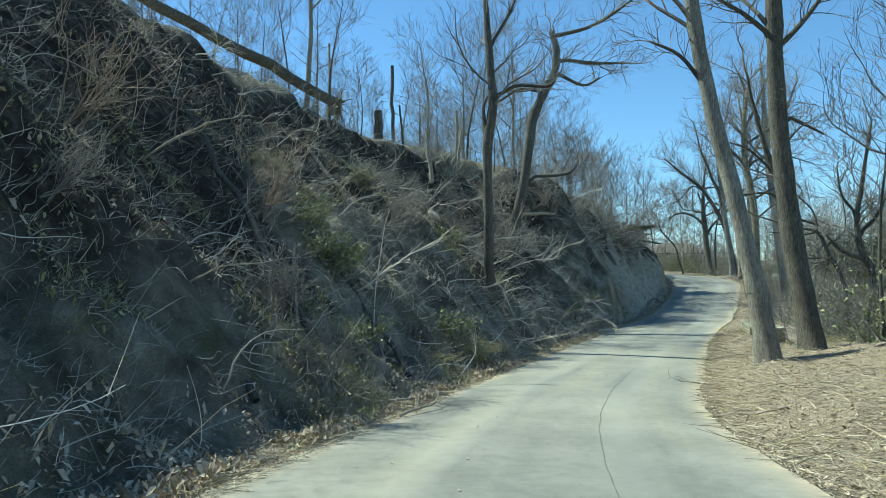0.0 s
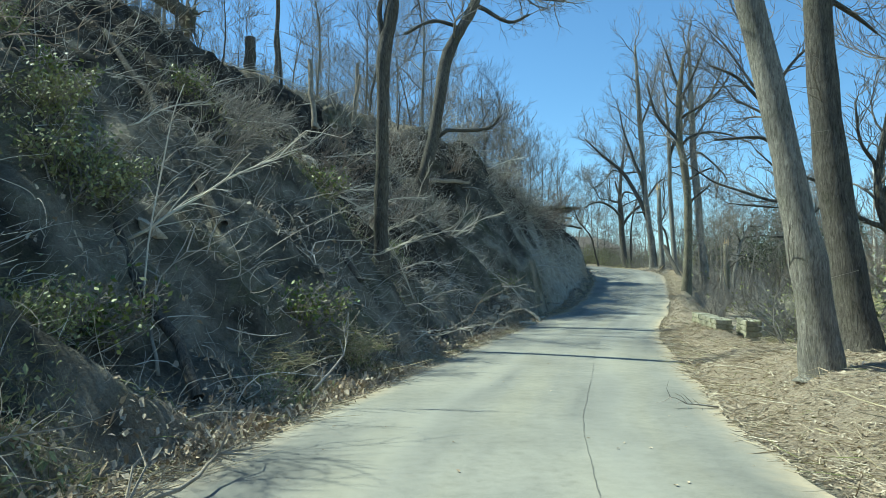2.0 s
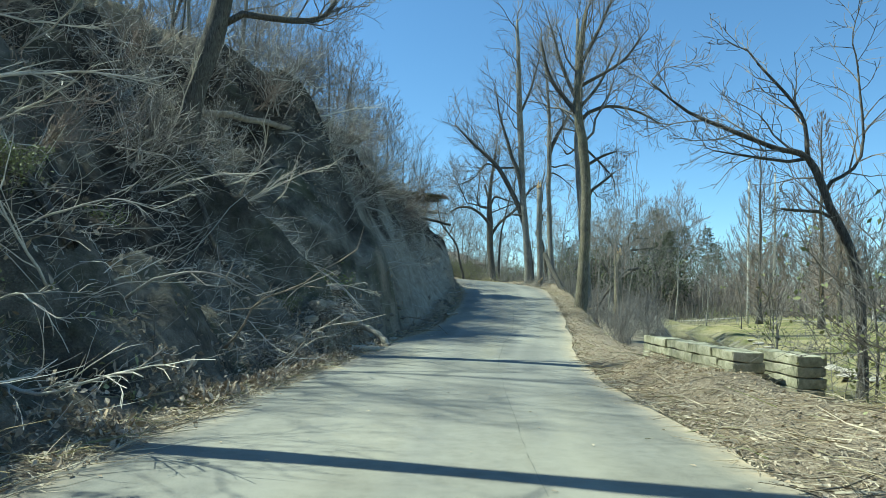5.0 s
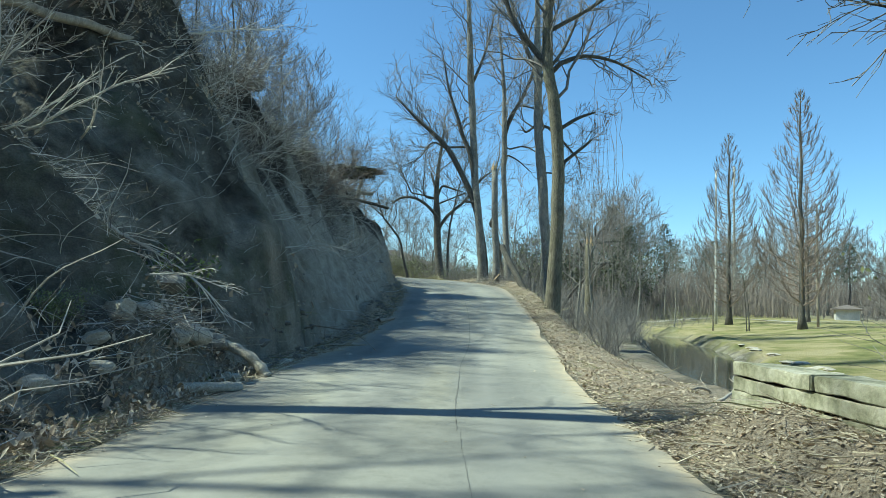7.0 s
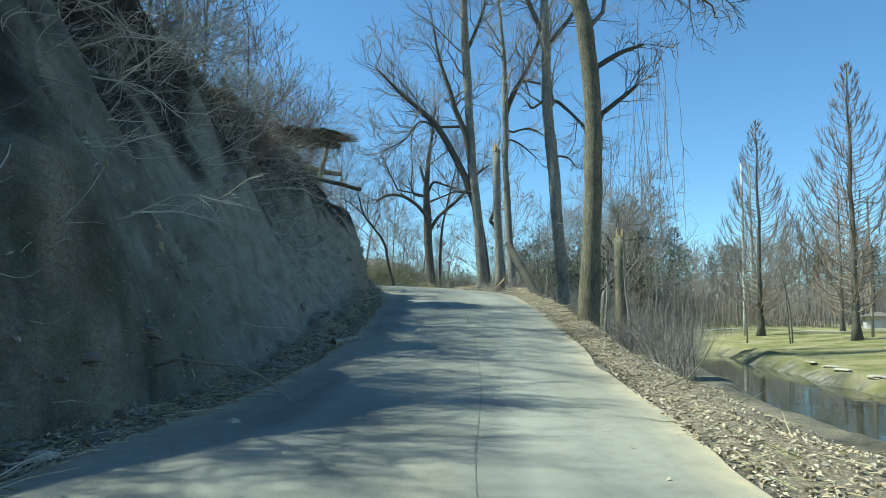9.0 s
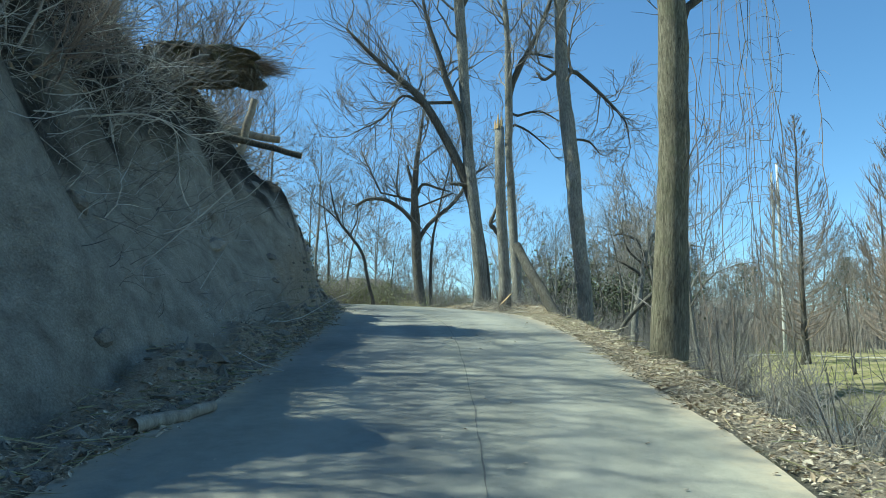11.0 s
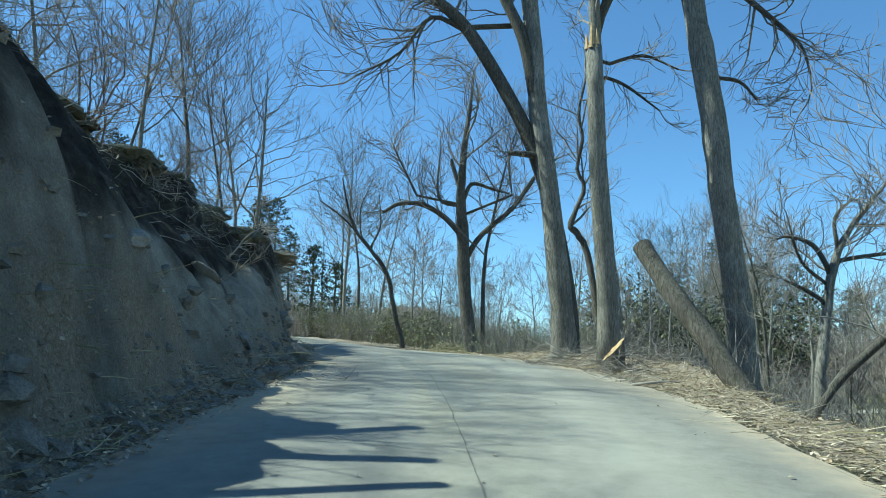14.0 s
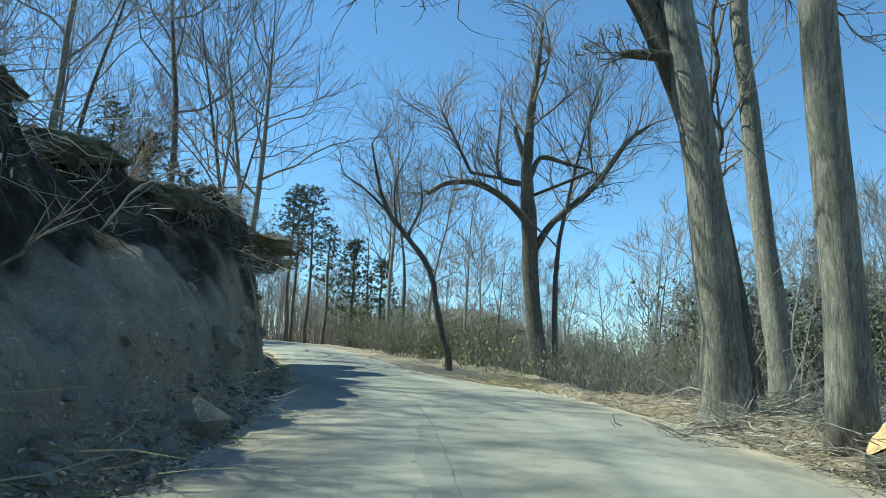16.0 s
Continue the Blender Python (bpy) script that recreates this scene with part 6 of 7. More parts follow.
# pale stones and sand bars on the creek's far edge
for k in range(18):
    i = int(np.argmin(np.abs(CREEK[:, 1] - rng.uniform(38, 66))))
    cx, cy, w0 = CREEK[i]
    tx, ty = CREEK[i + 1, 0] - cx, CREEK[i + 1, 1] - cy
    q = math.hypot(tx, ty)
    off = w0 + rng.uniform(0.7, 1.3)
    x, y, w = float(cx + ty / q * off), float(cy - tx / q * off), rng.uniform(0.15, 0.5)
    ob = part("rock", lump((w * 1.5, w, w * 0.2), 120 + k, 0.4), PALE_ROCK, None)
    ob.matrix_basis = pose(x, y, max(ground_z(x, y), WATER_Z) + w * 0.02, 0, 0, 50 + rng.uniform(-30, 30))
    tagged(ob, "flat pale stone at the creek edge", "rock", "stones along the creek")
for k, (x, y, w) in enumerate(((-0.4, 34.0, 0.3), (-0.1, 36.6, 0.45), (0.4, 37.2, 0.35), (0.6, 35.1, 0.2), (-1.0, 35.6, 0.25), (-2.4, 21.4, 0.22), (-0.7, 42.6, 0.28), (2.0, 38.6, 0.22))):
    ob = part("rock", lump((w * 1.5, w * 0.7, w * 0.5), 90 + k, 0.4), PALE_ROCK, None)
    ob.matrix_basis = pose(x, y, ground_z(x, y) + 0.05, 10, 35, -30 + 17 * k)
    tagged(ob, "pale rock lying loose on the brushy bank", "rock", "rocks along the bank")


# ---- stacked slab wall beside the creek ----
def slab_wall():
    """Level courses of large dressed blocks with tight dark joints, and a short pier behind the open end."""
    top, rise = -0.83, 0.19
    root = thing("block_wall", "low ruined wall of large weathered tan stone blocks beside the creek", "wall", at=(15.8, 37.0, top), turn=0)
    rng = random.Random(12)
    d = Vector((-0.32, -0.947, 0)).normalized()
    nrm = Vector((-d.y, d.x, 0))
    for start, L, back, deep in ((0.0, 5.25, 0.29, 0.58), (4.0, 1.65, 1.2, 0.5)):
        for course in range(7):
            t = start + rng.uniform(-0.04, 0.04)
            while t < start + L:
                w = min(rng.choice((0.7, 1.3, 1.9, 2.3)) * rng.uniform(0.85, 1.15), start + L - t)
                if w < 0.4:
                    break
                c = d * (t + w / 2) + nrm * (back - 0.012 * course + rng.uniform(-0.012, 0.012)) + Vector((0, 0, -rise * (course + 0.5)))
                bm = bmesh.new()
                bmesh.ops.create_cube(bm, size=1.0)
                bmesh.ops.scale(bm, vec=(w - 0.014, deep, rise - 0.016), verts=bm.verts)
                bmesh.ops.subdivide_edges(bm, edges=[e for e in bm.edges if e.calc_length() > 0.3], cuts=4, use_grid_fill=True)
                bmesh.ops.bevel(bm, geom=[e for e in bm.edges if len(e.link_faces) == 2 and e.calc_face_angle(0) > 0.8], offset=0.014, segments=2, affect="EDGES")
                for v in bm.verts:
                    v.co += Vector((0.3 * noise.noise(v.co * 2.3 + c), noise.noise(v.co * 3.1 + c * 2), 0.5 * noise.noise(v.co * 2.7 - c))) * 0.055
                ob = part("slab", bm, SLAB, root)
                ob.matrix_basis = pose(c.x, c.y, c.z, rng.gauss(0, 0.4), rng.gauss(0, 0.2), math.degrees(math.atan2(d.y, d.x)) + rng.gauss(0, 0.6))
                t += w
    return root


slab_wall()


# ---- poles, path and buildings across the field ----
def pole(x, y, h, r, mat, label, name="utility_pole", arm=False):
    root = thing(name, label, "pole", at=(x, y, ground_z(x, y)))
    V, F = [], []
    tube(V, F, [Vector((0, 0, z)) for z in np.linspace(-0.4, h, 6)], [r * (1 - 0.07 * i) for i in range(6)], 10)
    mesh_object("shaft", V, F, mat, root, True)
    if arm:
        V, F = [], []
        tube(V, F, [Vector((-0.9, 0.2, h - 0.5)), Vector((0.9, -0.2, h - 0.5))], [0.06, 0.06], 4)
        mesh_object("crossarm", V, F, DEAD_WOOD, root)
    else:
        V, F = [], []
        tube(V, F, [Vector((0, 0, h - 0.03)), Vector((0, 0, h + 0.06))], [r * 0.75, r * 0.7], 10)
        mesh_object("cap", V, F, DEAD_WOOD, root)
    return root


POLE_PALE = simple_mat("pale_pole", ((0.3, (0.5, 0.48, 0.43)), (0.7, (0.68, 0.66, 0.6))), 3)
pole(66.5, 87.5, 17.0, 0.16, POLE_PALE, "tall pale field light pole behind the cypress", "light_pole")
pole(64.6, 73.6, 11.0, 0.12, DEAD_WOOD, "weathered wooden utility pole on the field", arm=True)


def field_path():
    V, F = [], []
    xs = np.linspace(66, 103, 30)
    for i, x in enumerate(xs):
        yc = 97 - 0.32 * (x - 66) + 1.5 * math.sin(x * 0.12)
        for w in (-1.3, 1.3):
            V.append((x, yc + w, ground_z(x, yc + w) + 0.05))
    F = [(2 * i, 2 * i + 2, 2 * i + 3, 2 * i + 1) for i in range(29)]
    tagged(mesh_object("path", V, F, CONCRETE), "pale concrete path across the field", "path", kind="structure")


field_path()
ROOF = simple_mat("brown_shingles", ((0.3, (0.12, 0.1, 0.085)), (0.7, (0.22, 0.19, 0.165))), 4)
SIDING = simple_mat("pale_siding", ((0.3, (0.5, 0.48, 0.44)), (0.7, (0.66, 0.64, 0.6))), 1.5, bump_s=0.1)
PANE, pn, pl, pb = material("dark_pane")
pb.inputs["Base Color"].default_value, pb.inputs["Roughness"].default_value = (0.03, 0.035, 0.04, 1), 0.05


def house(x, y, turn, w, d, h, rise, label):
    g = ground_z(x, y)
    root = thing("house", label, "house", "houses on the rise", at=(x, y, g), turn=turn)
    bm = bmesh.new()
    bmesh.ops.create_cube(bm, size=1.0)
    bmesh.ops.scale(bm, vec=(w, d, h + 0.6), verts=bm.verts)
    bmesh.ops.translate(bm, vec=(0, 0, h / 2 - 0.3), verts=bm.verts)
    part("wall", bm, SIDING, root)
    e = 0.45
    V = [(-w / 2 - e, -d / 2 - e, h), (w / 2 + e, -d / 2 - e, h), (w / 2 + e, d / 2 + e, h), (-w / 2 - e, d / 2 + e, h), (-w / 2 + d / 2.4, 0, h + rise), (w / 2 - d / 2.4, 0, h + rise)]
    V += [(a, b, c - 0.18) for a, b, c in V[:4]]
    F = [(0, 1, 5, 4), (1, 2, 5), (2, 3, 4, 5), (3, 0, 4), (0, 6, 7, 1), (1, 7, 8, 2), (2, 8, 9, 3), (3, 9, 6, 0), (9, 8, 7, 6)]
    mesh_object("roof", V, F, ROOF, root)
    for k in range(max(2, int(w // 3))):
        bm = bmesh.new()
        bmesh.ops.create_cube(bm, size=1.0)
        bmesh.ops.scale(bm, vec=(0.95, 0.08, 1.2), verts=bm.verts)
        win = part("window", bm, SIDING, root)
        win.location = (-w / 2 + (k + 0.5) * w / max(2, int(w // 3)), -d / 2 - 0.02, h * 0.58)
        bm = bmesh.new()
        bmesh.ops.create_cube(bm, size=1.0)
        bmesh.ops.scale(bm, vec=(0.8, 0.06, 1.05), verts=bm.verts)
        pane = part("pane", bm, PANE, win)
        pane.location = (0, -0.03, 0)
    return root


house(50, 150, 8, 13, 9, 2.9, 2.4, "low house with a brown hipped roof behind the trees")
house(66, 148, -6, 20, 9, 2.8, 1.9, "long low pale house with a brown roof behind the trees")
house(102, 98, 40, 3.6, 3.0, 1.7, 0.6, "small pale shed at the far edge of the field")


# ---- creepers hanging from the large tree above the creek ----
def hanging_vines(x, y, top, count, seed, label):
    rng = random.Random(seed)
    g = ground_z(x, y)
    root = thing("hanging_vines", label, "vine", at=(x, y, g))
    for k in range(count):
        V, F = [], []
        a = Vector((rng.gauss(0, 0.45), rng.gauss(0, 0.7), top * rng.uniform(0.75, 1.05)))
        z1 = rng.choice((0.0, 0.0, rng.uniform(1, 5)))
        pts, p = [], a.copy()
        n = 14
        for i in range(n + 1):
            pts.append(p.copy())
            p = p + Vector((rng.gauss(0, 0.06), rng.gauss(0, 0.06), -(a.z - z1) / n))
        tube(V, F, pts, [rng.uniform(0.005, 0.013)] * (n + 1), 4, False)
        for j in range(16):
            q = rng.choice(pts)
            e = Vector((rng.gauss(0, 1), rng.gauss(0, 1), rng.gauss(-0.5, 0.6))).normalized() * rng.uniform(0.2, 0.7)
            tube(V, F, [q, q + e * 0.5 + Vector((0, 0, 0.04)), q + e], [0.006, 0.005, 0.003], 3, False)
        mesh_object("vine", V, F, TWIG if k % 3 else TWIG_RED, root)
    return root


hanging_vines(28.6, 57.4, 12.5, 16, 1, "bare creepers hanging from the crown down to the creek bank")
hanging_vines(27.2, 57.4, 9.0, 4, 2, "bare creepers hanging beside the mossy trunk")


# ---- felled branches, heaps of slash ----
def dead_branch(x, y, z, turn, length, r, mat, label, tilt=5, seed=0, lift=None):
    rng = random.Random(seed)
    g = ground_z(x, y)
    root = thing("dead_branch", label, "branch", at=(x, y, g if lift is None else g + lift), turn=turn)
    p, d = Vector((0, 0, r)), Vector((1, 0, math.tan(radians(tilt)))).normalized()
    pts = [p.copy()]
    for i in range(8):
        d = (d + Vector((0, rng.gauss(0, 0.24), rng.gauss(0, 0.2) - 0.05))).normalized()
        p = p + d * length / 8
        pts.append(p.copy())
    V, F = [], []
    tube(V, F, pts, [max(0.006, r * (1 - 0.1 * i)) for i in range(9)], 6)
    mesh_object("stem", V, F, mat, root, True)
    for j in range(9):
        i = rng.randint(2, 8)
        q = pts[i]
        e = (d + Vector((rng.gauss(0, 0.5), rng.gauss(0, 0.8), rng.gauss(0.25, 0.5)))).normalized()
        L = length * rng.uniform(0.15, 0.42)
        V, F = [], []
        m = q + e * L * 0.5 + Vector((rng.gauss(0, 0.06), rng.gauss(0, 0.06), rng.gauss(0, 0.06))) * L * 2
        tube(V, F, [q, m, m + (e + Vector((rng.gauss(0, 0.4), rng.gauss(0, 0.4), rng.gauss(0, 0.3)))).normalized() * L * 0.5], [max(0.005, r * 0.42), max(0.004, r * 0.28), 0.003], 4)
        mesh_object("twig", V, F, mat, root)
    return root


BOUGHS = [(-6.8, 15.5, 25, 3.6, 0.03, 34), (-3.4, 10.6, 60, 1.8, 0.02, 55), (-4.4, 12.0, 15, 2.0, 0.02, 30), (-1.6, 19.0, 80, 2.4, 0.03, 60), (-0.9, 13.8, 66, 2.2, 0.035, 4), (0.3, 20.6, 62, 3.0, 0.03, 3),
                                           (6.2, 12.6, 160, 1.0, 0.025, 3), (7.2, 19.6, 200, 0.9, 0.02, 3), (20.4, 42.6, 25, 2.2, 0.035, 10), (19.6, 41.0, -10, 1.4, 0.04, 10), (22.3, 73.6, -20, 1.4, 0.02, 30)]
BOUGHS += [(22.6, 76.2, -40, 1.6, 0.02, 40), (24.0, 79.4, -60, 1.4, 0.03, 10), (30.2, 75.6, 30, 1.6, 0.04, 8), (31.4, 75.0, 160, 1.8, 0.03, 10), (32.2, 76.0, 100, 1.6, 0.03, 8), (30.6, 70.8, -60, 1.8, 0.03, 4),
                                           (29.4, 69.2, -50, 1.9, 0.03, 8), (12.6, 48.4, -15, 2.4, 0.025, 25), (4.0, 33.8, -30, 2.2, 0.03, 20), (5.6, 35.8, -45, 3.0, 0.03, 28), (6.6, 38.2, -40, 2.8, 0.03, 30), (1.2, 30.0, 70, 2.0, 0.02, 50)]
for k, (x, y, t, L, r, tilt) in enumerate(BOUGHS):
    dead_branch(x, y, 0, t, L, r, BRUSH if k % 2 else DEAD_WOOD, "fallen dead branch with bare twigs", tilt, 40 + k, 0.02)


def heap(x, y, w, h, count, mat, label, seed):
    """A heap of slash and straw."""
    rg2 = np.random.RandomState(seed)
    g = ground_z(x, y)
    root = thing("brush_heap", label, "brush heap", at=(x, y, g))
    a, q = rg2.uniform(0, 2 * math.pi, count), w * np.sqrt(rg2.uniform(0, 1, count))
    z = h * (1 - (q / w) ** 2) * rg2.uniform(0, 1, count)
    P = np.stack([q * np.cos(a), q * np.sin(a), z - 0.02], 1)
    d = np.stack([rg2.normal(0, 1, count), rg2.normal(0, 1, count), rg2.normal(0, 0.3, count)], 1)
    L = rg2.uniform(0.2, 0.8, count) * max(w, 0.7)
    o = sticks_object("slash", P, d, L, 0.003 + 0.008 * rg2.uniform(0, 1, count) ** 3, mat, "", "", 0.15, rg2, root)
    return root


heap(30.75, 82.4, 0.75, 0.45, 360, STRAW, "straw-coloured heap of slash at the road edge", 1)
heap(31.3, 74.6, 1.2, 0.35, 420, BRUSH, "heap of sawn branches under the tall trees", 2)
heap(32.6, 75.2, 1.4, 0.4, 420, BRUSH, "tangled slash between the trunks", 3)
heap(30.3, 70.2, 0.9, 0.4, 320, BRUSH, "heap of slash beside the slanting stump", 4)
heap(1.0, 23.9, 0.9, 0.7, 700, STRAW, "clump of dry matted grass on the bank foot", 5)
heap(-0.4, 21.6, 0.8, 0.5, 420, STRAW, "drift of dry grass on the bank foot", 6)
heap(24.75, 76.6, 0.55, 0.3, 260, PALE_TWIG, "pale twiggy debris at the foot of the clay face", 12)
heap(25.1, 80.6, 0.6, 0.3, 240, STRAW_PALE, "pale leafy debris at the road edge", 13)
heap(24.3, 80.2, 0.7, 0.35, 260, BRUSH, "small heap of debris at the road edge", 7)
heap(24.2, 70.6, 0.5, 0.25, 160, BRUSH, "debris at the foot of the clay face", 8)
heap(8.6, 42.0, 1.1, 0.45, 420, BRUSH, "leafy debris at the foot of the bank", 9)
heap(6.6, 38.6, 0.9, 0.4, 320, BRUSH, "twiggy debris at the foot of the bank", 10)


# ---- the seam and cracks of the asphalt ----
def crack(name, rows, width, label, seed):
    rng = random.Random(seed)
    V, F = [], []
    s0, s1 = rows[0][0], rows[-1][0]
    ss = np.arange(s0, s1, 0.12)
    off = 0.0
    for i, s in enumerate(ss):
        off = off * 0.94 + rng.gauss(0, 0.004)
        u = np.interp(s, [r[0] for r in rows], [r[1] for r in rows]) + off
        w = width * rng.uniform(0.35, 1.3)
        for k in (-1, 1):
            x, y = at_road(s, u + k * w / 2)
            V.append((float(x), float(y), float(road_z(s, u)) + 0.006))
        if i and rng.random() > 0.06:
            F.append((2 * i - 2, 2 * i - 1, 2 * i + 1, 2 * i))
    ob = mesh_object(name, V, F, TAR, road)
    ob["label"] = label


crack("crack", [(2, 0.95), (10, 0.85), (18, 0.7), (24, 0.6)], 0.012, "thin dark crack in the wheel track", 1)
crack("crack", [(24, 0.6), (30, 0.45), (40, 0.25)], 0.006, "hairline crack in the wheel track", 2)
crack("crack", [(40, 0.2), (48, 0.15), (56, 0.15), (66, 0.2), (76, 0.1), (86, -0.4)], 0.016, "dark open seam along the middle of the road", 3)


def patch(s0, s1, u, width):
    V, F = [], []
    ss = np.arange(s0, s1, 0.3)
    for i, s in enumerate(ss):
        w = width * (1 + 0.2 * math.sin(s * 2.1)) * min(1, (i + 0.3) / 3, (len(ss) - i) / 3)
        for k in (-1, 1):
            x, y = at_road(s, u(s) + k * w / 2)
            V.append((float(x), float(y), float(road_z(s, u(s) + k * w / 2)) + 0.004))
        if i:
            F.append((2 * i - 2, 2 * i - 1, 2 * i + 1, 2 * i))
    ob = mesh_object("patch", V, F, PATCH, road)
    ob["label"] = "slightly darker asphalt patch along the seam"


PATCH = simple_mat("patched_asphalt", ((0.3, (0.2, 0.2, 0.175)), (0.7, (0.27, 0.268, 0.23))), 1.5, bump_s=0.2, dist=0.005, fine=110)
patch(71, 81, lambda s: 0.35 - 0.05 * (s - 71), 0.55)


# ---- root plate of a fallen tree high on the bank ----
def root_plate(x, y, z, turn, size, seed):
    root = thing("root_plate", "dark upturned root plate of a fallen tree on the bank", "root plate", at=(x, y, z), turn=turn)
    bm = lump((size * 0.35, size, size * 1.05), seed, 0.45, 4)
    for v in bm.verts:
        v.co += Vector((noise.noise(v.co * 4), noise.noise(v.co * 4 + Vector((9, 0, 0))), noise.noise(v.co * 4 + Vector((0, 9, 0))))) * 0.16
    part("soil", bm, GROUND, root)
    rng = random.Random(seed)
    for k in range(26):
        w = rng.uniform(0, 6.28)
        p = Vector((rng.uniform(-0.1, 0.3), math.cos(w) * size * 0.75, math.sin(w) * size * 0.75))
        d = Vector((rng.uniform(-0.2, 0.5), math.cos(w), math.sin(w) - 0.3)).normalized()
        q = p + d * rng.uniform(0.3, 0.7)
        V, F = [], []
        tube(V, F, smooth_line([tuple(p), tuple(q), tuple(q + (d + Vector((rng.gauss(0, 0.5), rng.gauss(0, 0.5), -0.4))) * rng.uniform(0.2, 0.6))], 3), [0.045 - 0.006 * i for i in range(7)], 5)
        mesh_object("broken_root", V, F, TWIG if k % 3 else PALE_TWIG, root)


root_plate(0.3, 44.9, 8.2, -20, 1.3, 71)
root_plate(-6.1, 39.8, 11.7, 35, 0.6, 72)


# ---- bleached sprays of dead branches over the bank ----
def spray(seed, length, r, fans):
    """A bent dead bough with long side shoots that run with it."""
    rng = random.Random(seed)
    root = thing("dead_branch", "bleached dead bough with long bent twigs on the bank", "branch", "dead boughs on the bank")
    p, d = Vector((0, 0, 0)), Vector((1, 0, 0.5)).normalized()
    pts = [p.copy()]
    for i in range(9):
        d = (d + Vector((0, rng.gauss(0, 0.13), rng.gauss(-0.06, 0.12)))).normalized()
        p = p + d * length / 9
        pts.append(p.copy())
    V, F = [], []
    tube(V, F, pts, [max(0.006, r * (1 - 0.085 * i)) for i in range(10)], 6)
    mesh_object("stem", V, F, PALE_TWIG, root, True)
    for j in range(fans):
        i = rng.randint(1, 8)
        q, e = pts[i].copy(), ((pts[i + 1] - pts[i]).normalized() + Vector((0, rng.gauss(0, 0.42), rng.gauss(0.1, 0.32)))).normalized()
        L = length * rng.uniform(0.2, 0.5)
        line = [q.copy()]
        for k in range(4):
            q = q + e * L / 4
            e = (e + Vector((0.04, rng.gauss(0, 0.17), rng.gauss(-0.05, 0.15)))).normalized()
            line.append(q.copy())
        V, F = [], []
        tube(V, F, line, [max(0.004, r * 0.45 * (1 - 0.2 * k)) for k in range(5)], 4)
        for k in range(3):
            a = line[rng.randint(1, 3)]
            b = a + (e + Vector((rng.gauss(0, 0.3), rng.gauss(0, 0.6), rng.gauss(0, 0.5)))).normalized() * L * rng.uniform(0.2, 0.45)
            tube(V, F, [a, (a + b) / 2 + Vector((0, 0, 0.03)), b], [0.005, 0.004, 0.003], 3)
        mesh_object("twig", V, F, PALE_TWIG, root)
    return root


rng = random.Random(77)
SPRAYS = [spray(301, 2.4, 0.024, 9), spray(302, 1.5, 0.018, 7), spray(303, 3.2, 0.032, 11), spray(304, 1.1, 0.014, 6), spray(305, 2.0, 0.02, 5)]
spots = [(-2.6, 20.8, -15, 2), (-0.4, 29.4, 5, 2), (3.6, 40.2, -30, 2), (5.6, 43.0, -20, 0), (-1.4, 36.9, -10, 0), (1.2, 35.0, 10, 2), (6.4, 44.8, -35, 2), (-3.3, 16.2, -10, 0)]
for k in range(84):
    s = rng.choice((rng.uniform(7, 24), rng.uniform(20, 50), rng.uniform(30, 52)))
    D = float(np.interp(s, BANK[:, 0], BANK[:, 1]))
    x, y = at_road(s, np.interp(s, RS, ROAD[:, 3]) - 1.0 - rng.uniform(0, 1) ** 0.9 * (D + 0.5))
    spots.append((float(x), float(y), rng.gauss(-25, 45), rng.randint(0, 4)))
for k in range(30):
    s = rng.uniform(49, 63)
    D = float(np.interp(s, BANK[:, 0], BANK[:, 1]))
    x, y = at_road(s, np.interp(s, RS, ROAD[:, 3]) - 0.6 - rng.uniform(0.5, 1.02) * D)
    spots.append((float(x), float(y), rng.gauss(-25, 50), rng.choice((1, 3, 3, 4))))
placed = set()
for k, (x, y, turn, kind) in enumerate(spots):
    m = pose(x, y, ground_z(x, y) + 0.02, rng.gauss(0, 16), rng.gauss(14, 18), turn)
    near = float(np.clip((y - 6) / 24, 0.35, 1.0))
    if kind in placed:
        c = copy_thing(SPRAYS[kind], m)
        c.scale = (near, near, near)
    else:
        SPRAYS[kind].matrix_basis = m
        placed.add(kind)
# pale sapling on the slope
V, F = [], []
sapling = thing("sapling", "thin pale leaning sapling on the bank", "sapling", at=(-2.0, 19.6, ground_z(-2.0, 19.6) - 0.1))
tube(V, F, smooth_line([(0, 0, 0), (0.05, 0, 1.2), (0.22, 0.05, 2.4), (0.34, 0.1, 3.2), (0.5, 0.1, 3.7)], 3), [0.018 - 0.001 * i for i in range(13)], 6)
mesh_object("stem", V, F, PALE_TWIG, sapling, True)
for k in range(7):
    z = 1.6 + 0.27 * k
    a = Vector((0.1 + 0.1 * (z - 1.4), 0.03, z))
    V, F = [], []
    w = 2.4 * k
    tube(V, F, smooth_line([tuple(a), tuple(a + Vector((0.3 * math.cos(w), 0.3 * math.sin(w), 0.3))), tuple(a + Vector((0.7 * math.cos(w), 0.6 * math.sin(w), 0.42)))], 3), [0.007 - 0.0007 * i for i in range(7)], 4)
    mesh_object("twig", V, F, BRUSH, sapling)


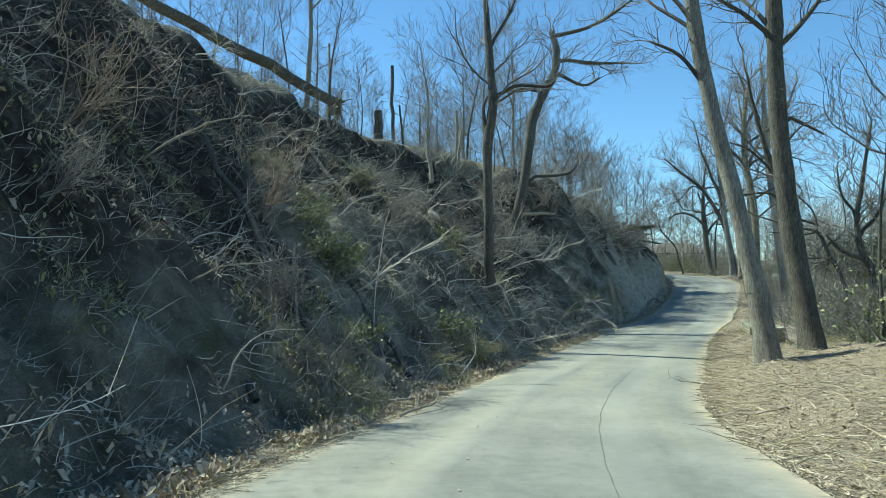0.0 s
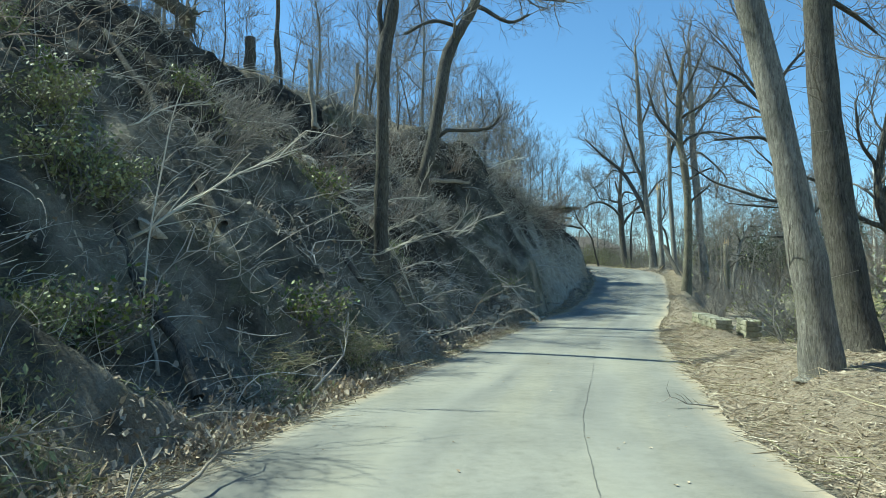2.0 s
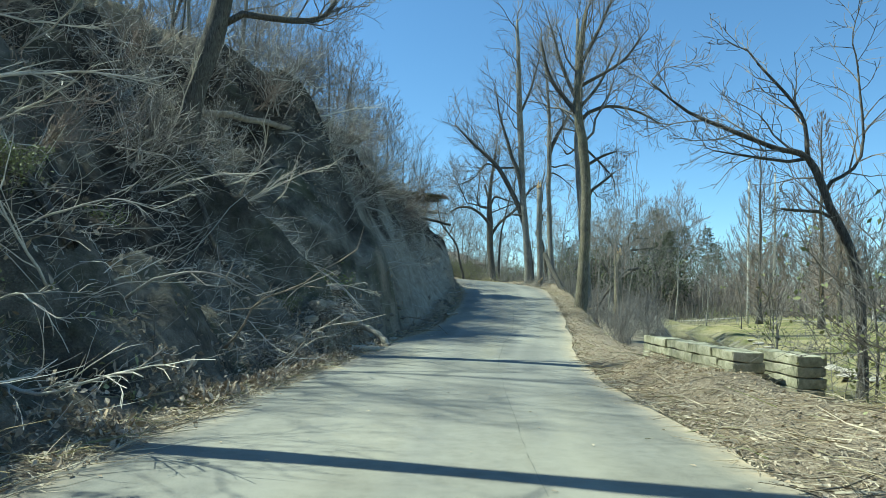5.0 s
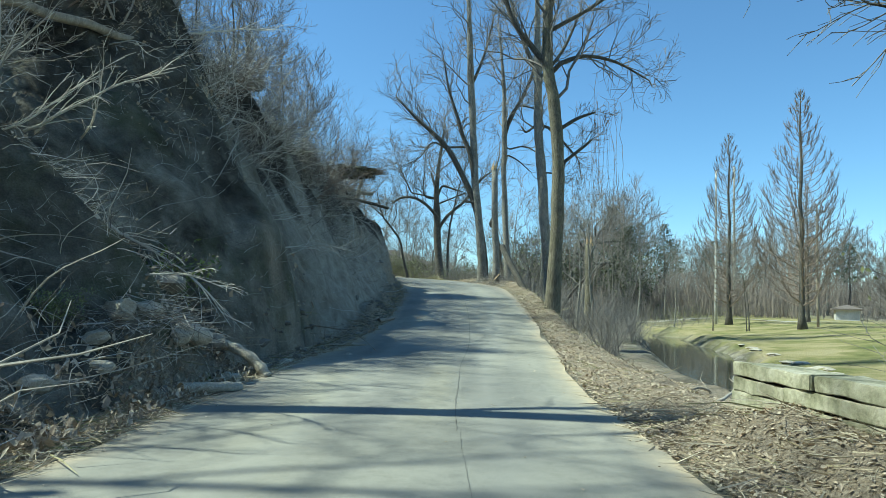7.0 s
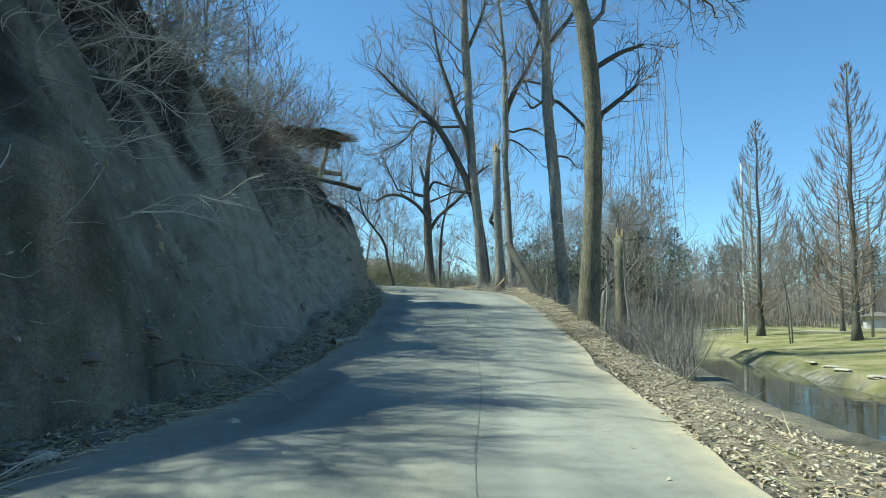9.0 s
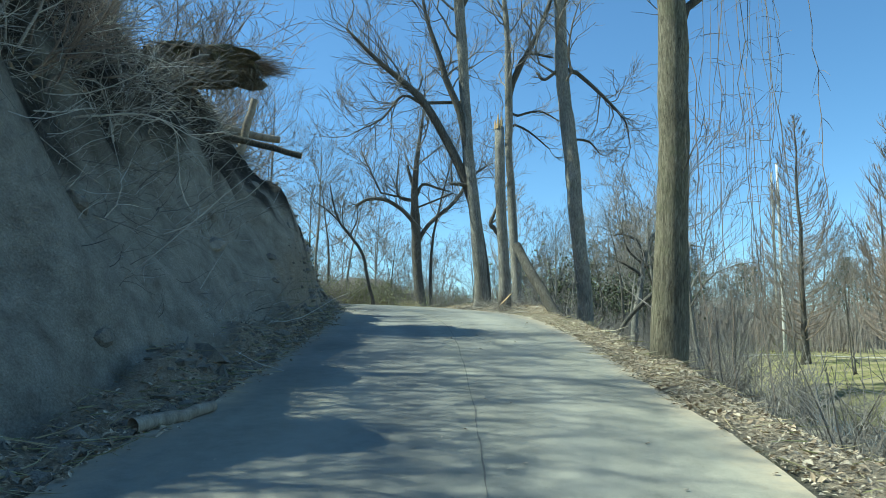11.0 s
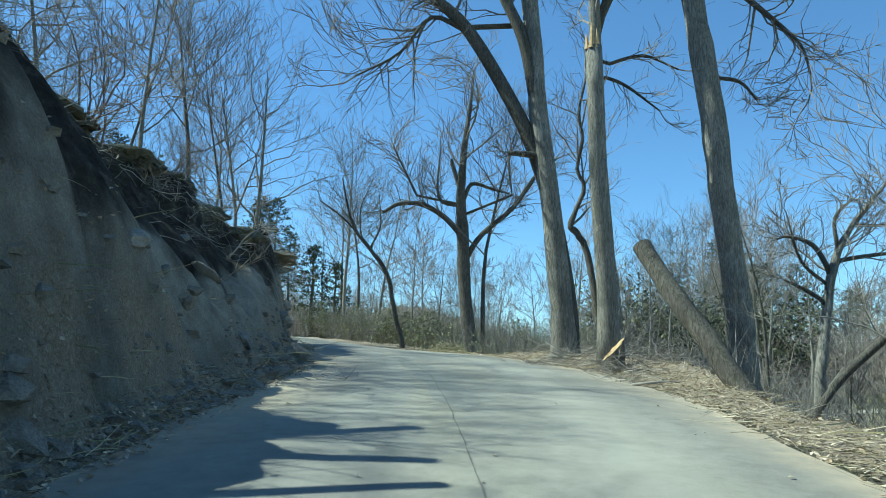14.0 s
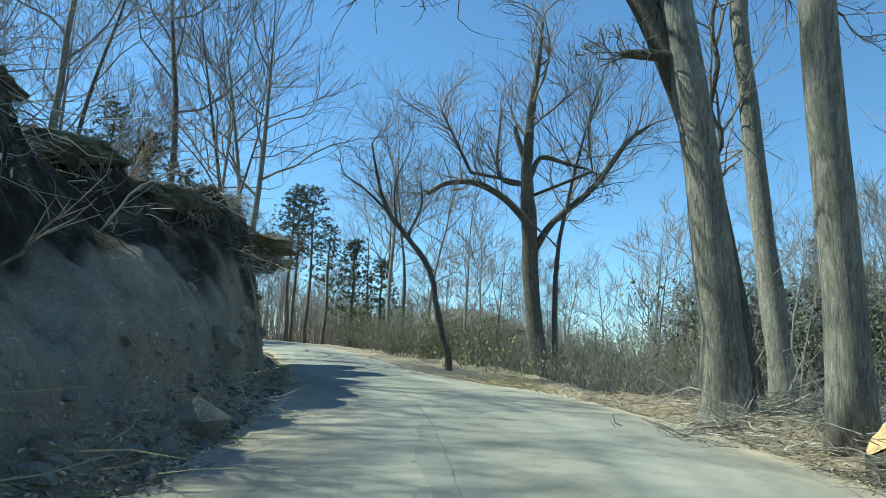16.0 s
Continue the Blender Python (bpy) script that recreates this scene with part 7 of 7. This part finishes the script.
# ---- brush on the ridge, and the dark fringe that hangs over the cliff's edge ----
def ridge_brush():
    n = 3200
    s = rg.uniform(26, 58, n)
    D = np.interp(s, BANK[:, 0], BANK[:, 1])
    x, y = at_road(s, np.interp(s, RS, ROAD[:, 3]) - 1.2 - D - np.abs(rg.normal(0, 4.5, n)))
    keep = fbm(x, y, 3.5, 2, 101) > rg.uniform(-0.6, 0.4, n)
    P = on_ground(x[keep], y[keep], -0.05)
    n = len(P)
    d = np.stack([rg.normal(0.1, 0.6, n), rg.normal(0, 0.6, n), np.ones(n)], 1)
    H = rg.gamma(2.2, 0.36, n) + 0.2
    sticks_object("ridge_brush", P, d, H, 0.006 + 0.005 * H, TWIG, "bare brush and saplings along the ridge", "brush", 0.14, rg, rings=4)
    m = 3 * n
    k = rg.randint(0, n, m)
    dn = d / np.linalg.norm(d, axis=1)[:, None]
    Q = P[k] + dn[k] * (H[k] * rg.uniform(0.25, 1, m))[:, None]
    L = H[k] * rg.uniform(0.15, 0.5, m)
    sticks_object("ridge_twigs", Q, np.stack([rg.normal(0, 0.8, m), rg.normal(0, 0.8, m), rg.uniform(-0.1, 1.1, m)], 1), L, 0.003 + 0.004 * L, TWIG, "fine twigs of the ridge brush", "brush", 0.15, rg, rings=2)


ridge_brush()


def cliff_fringe():
    n = 8500
    s = rg.uniform(47, 91, n)
    D = np.interp(s, BANK[:, 0], BANK[:, 1])
    d = 0.55 + D * (1.06 - 0.42 * rg.uniform(0, 1, n) ** 1.6)
    x, y = at_road(s, np.interp(s, RS, ROAD[:, 3]) - d)
    keep = fbm(x, y, 1.4, 3, 111) > rg.uniform(-0.5, 0.6, n)
    P = on_ground(x[keep], y[keep], -0.02)
    n = len(P)
    o = np.stack([rg.normal(0.8, 0.5, n), rg.normal(-0.4, 0.6, n), rg.normal(-0.25, 0.6, n)], 1)
    L = rg.gamma(2.0, 0.16, n) + 0.1
    sticks_object("root_fringe", P, o, L, 0.003 + 0.009 * L * rg.uniform(0.3, 1.3, n), BRUSH, "roots and dead stalks hanging over the cliff edge", "roots", 0.3, rg, rings=5)
    q = rg.uniform(size=n) < 0.6
    leaves_object("cliff_leaves", P[q] + rg.normal(size=(int(q.sum()), 3)) * 0.06, rg.uniform(0.02, 0.06, int(q.sum())), LEAF_DRY, "dead leaves caught in the cliff edge", "leaves", rg, 0.9)


cliff_fringe()
pole(93.0, 110.0, 23.0, 0.2, CONCRETE, "tall thin pale light pole beyond the field", "light_pole")

# broken stem with a torn limb, lodged among the brush below the road
base = Vector((36.2, 71.9, ground_z(36.2, 71.9)))
fallen = thing("fallen_tree", "dark leaning broken tree lodged in the brush", "fallen tree", at=tuple(base))
V, F = [], []
tube(V, F, smooth_line([tuple(Vector(p) - base) for p in ((36.1, 72.0, base.z - 0.2), (36.3, 71.8, -0.2), (36.8, 71.4, 0.9), (37.4, 70.8, 1.8), (38.0, 70.3, 2.5), (38.6, 69.75, 3.0))], 4), [0.09 + 0.001 * i for i in range(21)], 8)
mesh_object("trunk", V, F, BARK_DARK, fallen, True)
V, F = [], []
tube(V, F, smooth_line([tuple(Vector(p) - base) for p in ((38.6, 69.8, 2.95), (37.2, 69.0, 2.75), (35.6, 68.1, 2.85), (34.3, 67.3, 2.8))], 4), [0.1 - 0.003 * i for i in range(13)], 7)
mesh_object("limb", V, F, BARK_DARK, fallen, True, "torn dark limb with a pale broken end")
for k in range(8):
    a = Vector((38.5 - 0.45 * k, 69.7 - 0.27 * k, 2.85)) - base
    V, F = [], []
    tube(V, F, smooth_line([tuple(a), tuple(a + Vector((0.5 * math.sin(2.3 * k), 0.3, 0.7 * math.cos(1.7 * k)))), tuple(a + Vector((1.3 * math.sin(2.3 * k), 0.5, 0.9 * math.cos(1.7 * k) + 0.2)))], 3), [0.03 - 0.0035 * i for i in range(7)], 4)
    mesh_object("twig", V, F, TWIG, fallen)
heap(14.4, 26.0, 0.9, 0.3, 260, STRAW, "tuft of matted dry grass beside the verge", 40)
heap(15.2, 29.4, 0.9, 0.3, 260, STRAW, "tuft of matted dry grass beside the verge", 41)
heap(13.4, 23.8, 0.9, 0.3, 260, STRAW, "tuft of matted dry grass beside the verge", 42)
heap(16.6, 33.0, 0.9, 0.3, 260, STRAW, "tuft of matted dry grass beside the verge", 43)
heap(31.0, 71.35, 1.0, 0.5, 240, TWIG, "heap of cut twigs round the slanting stump", 44)
heap(31.7, 71.9, 1.2, 0.6, 260, TWIG, "heap of cut twigs below the slanting stump", 45)
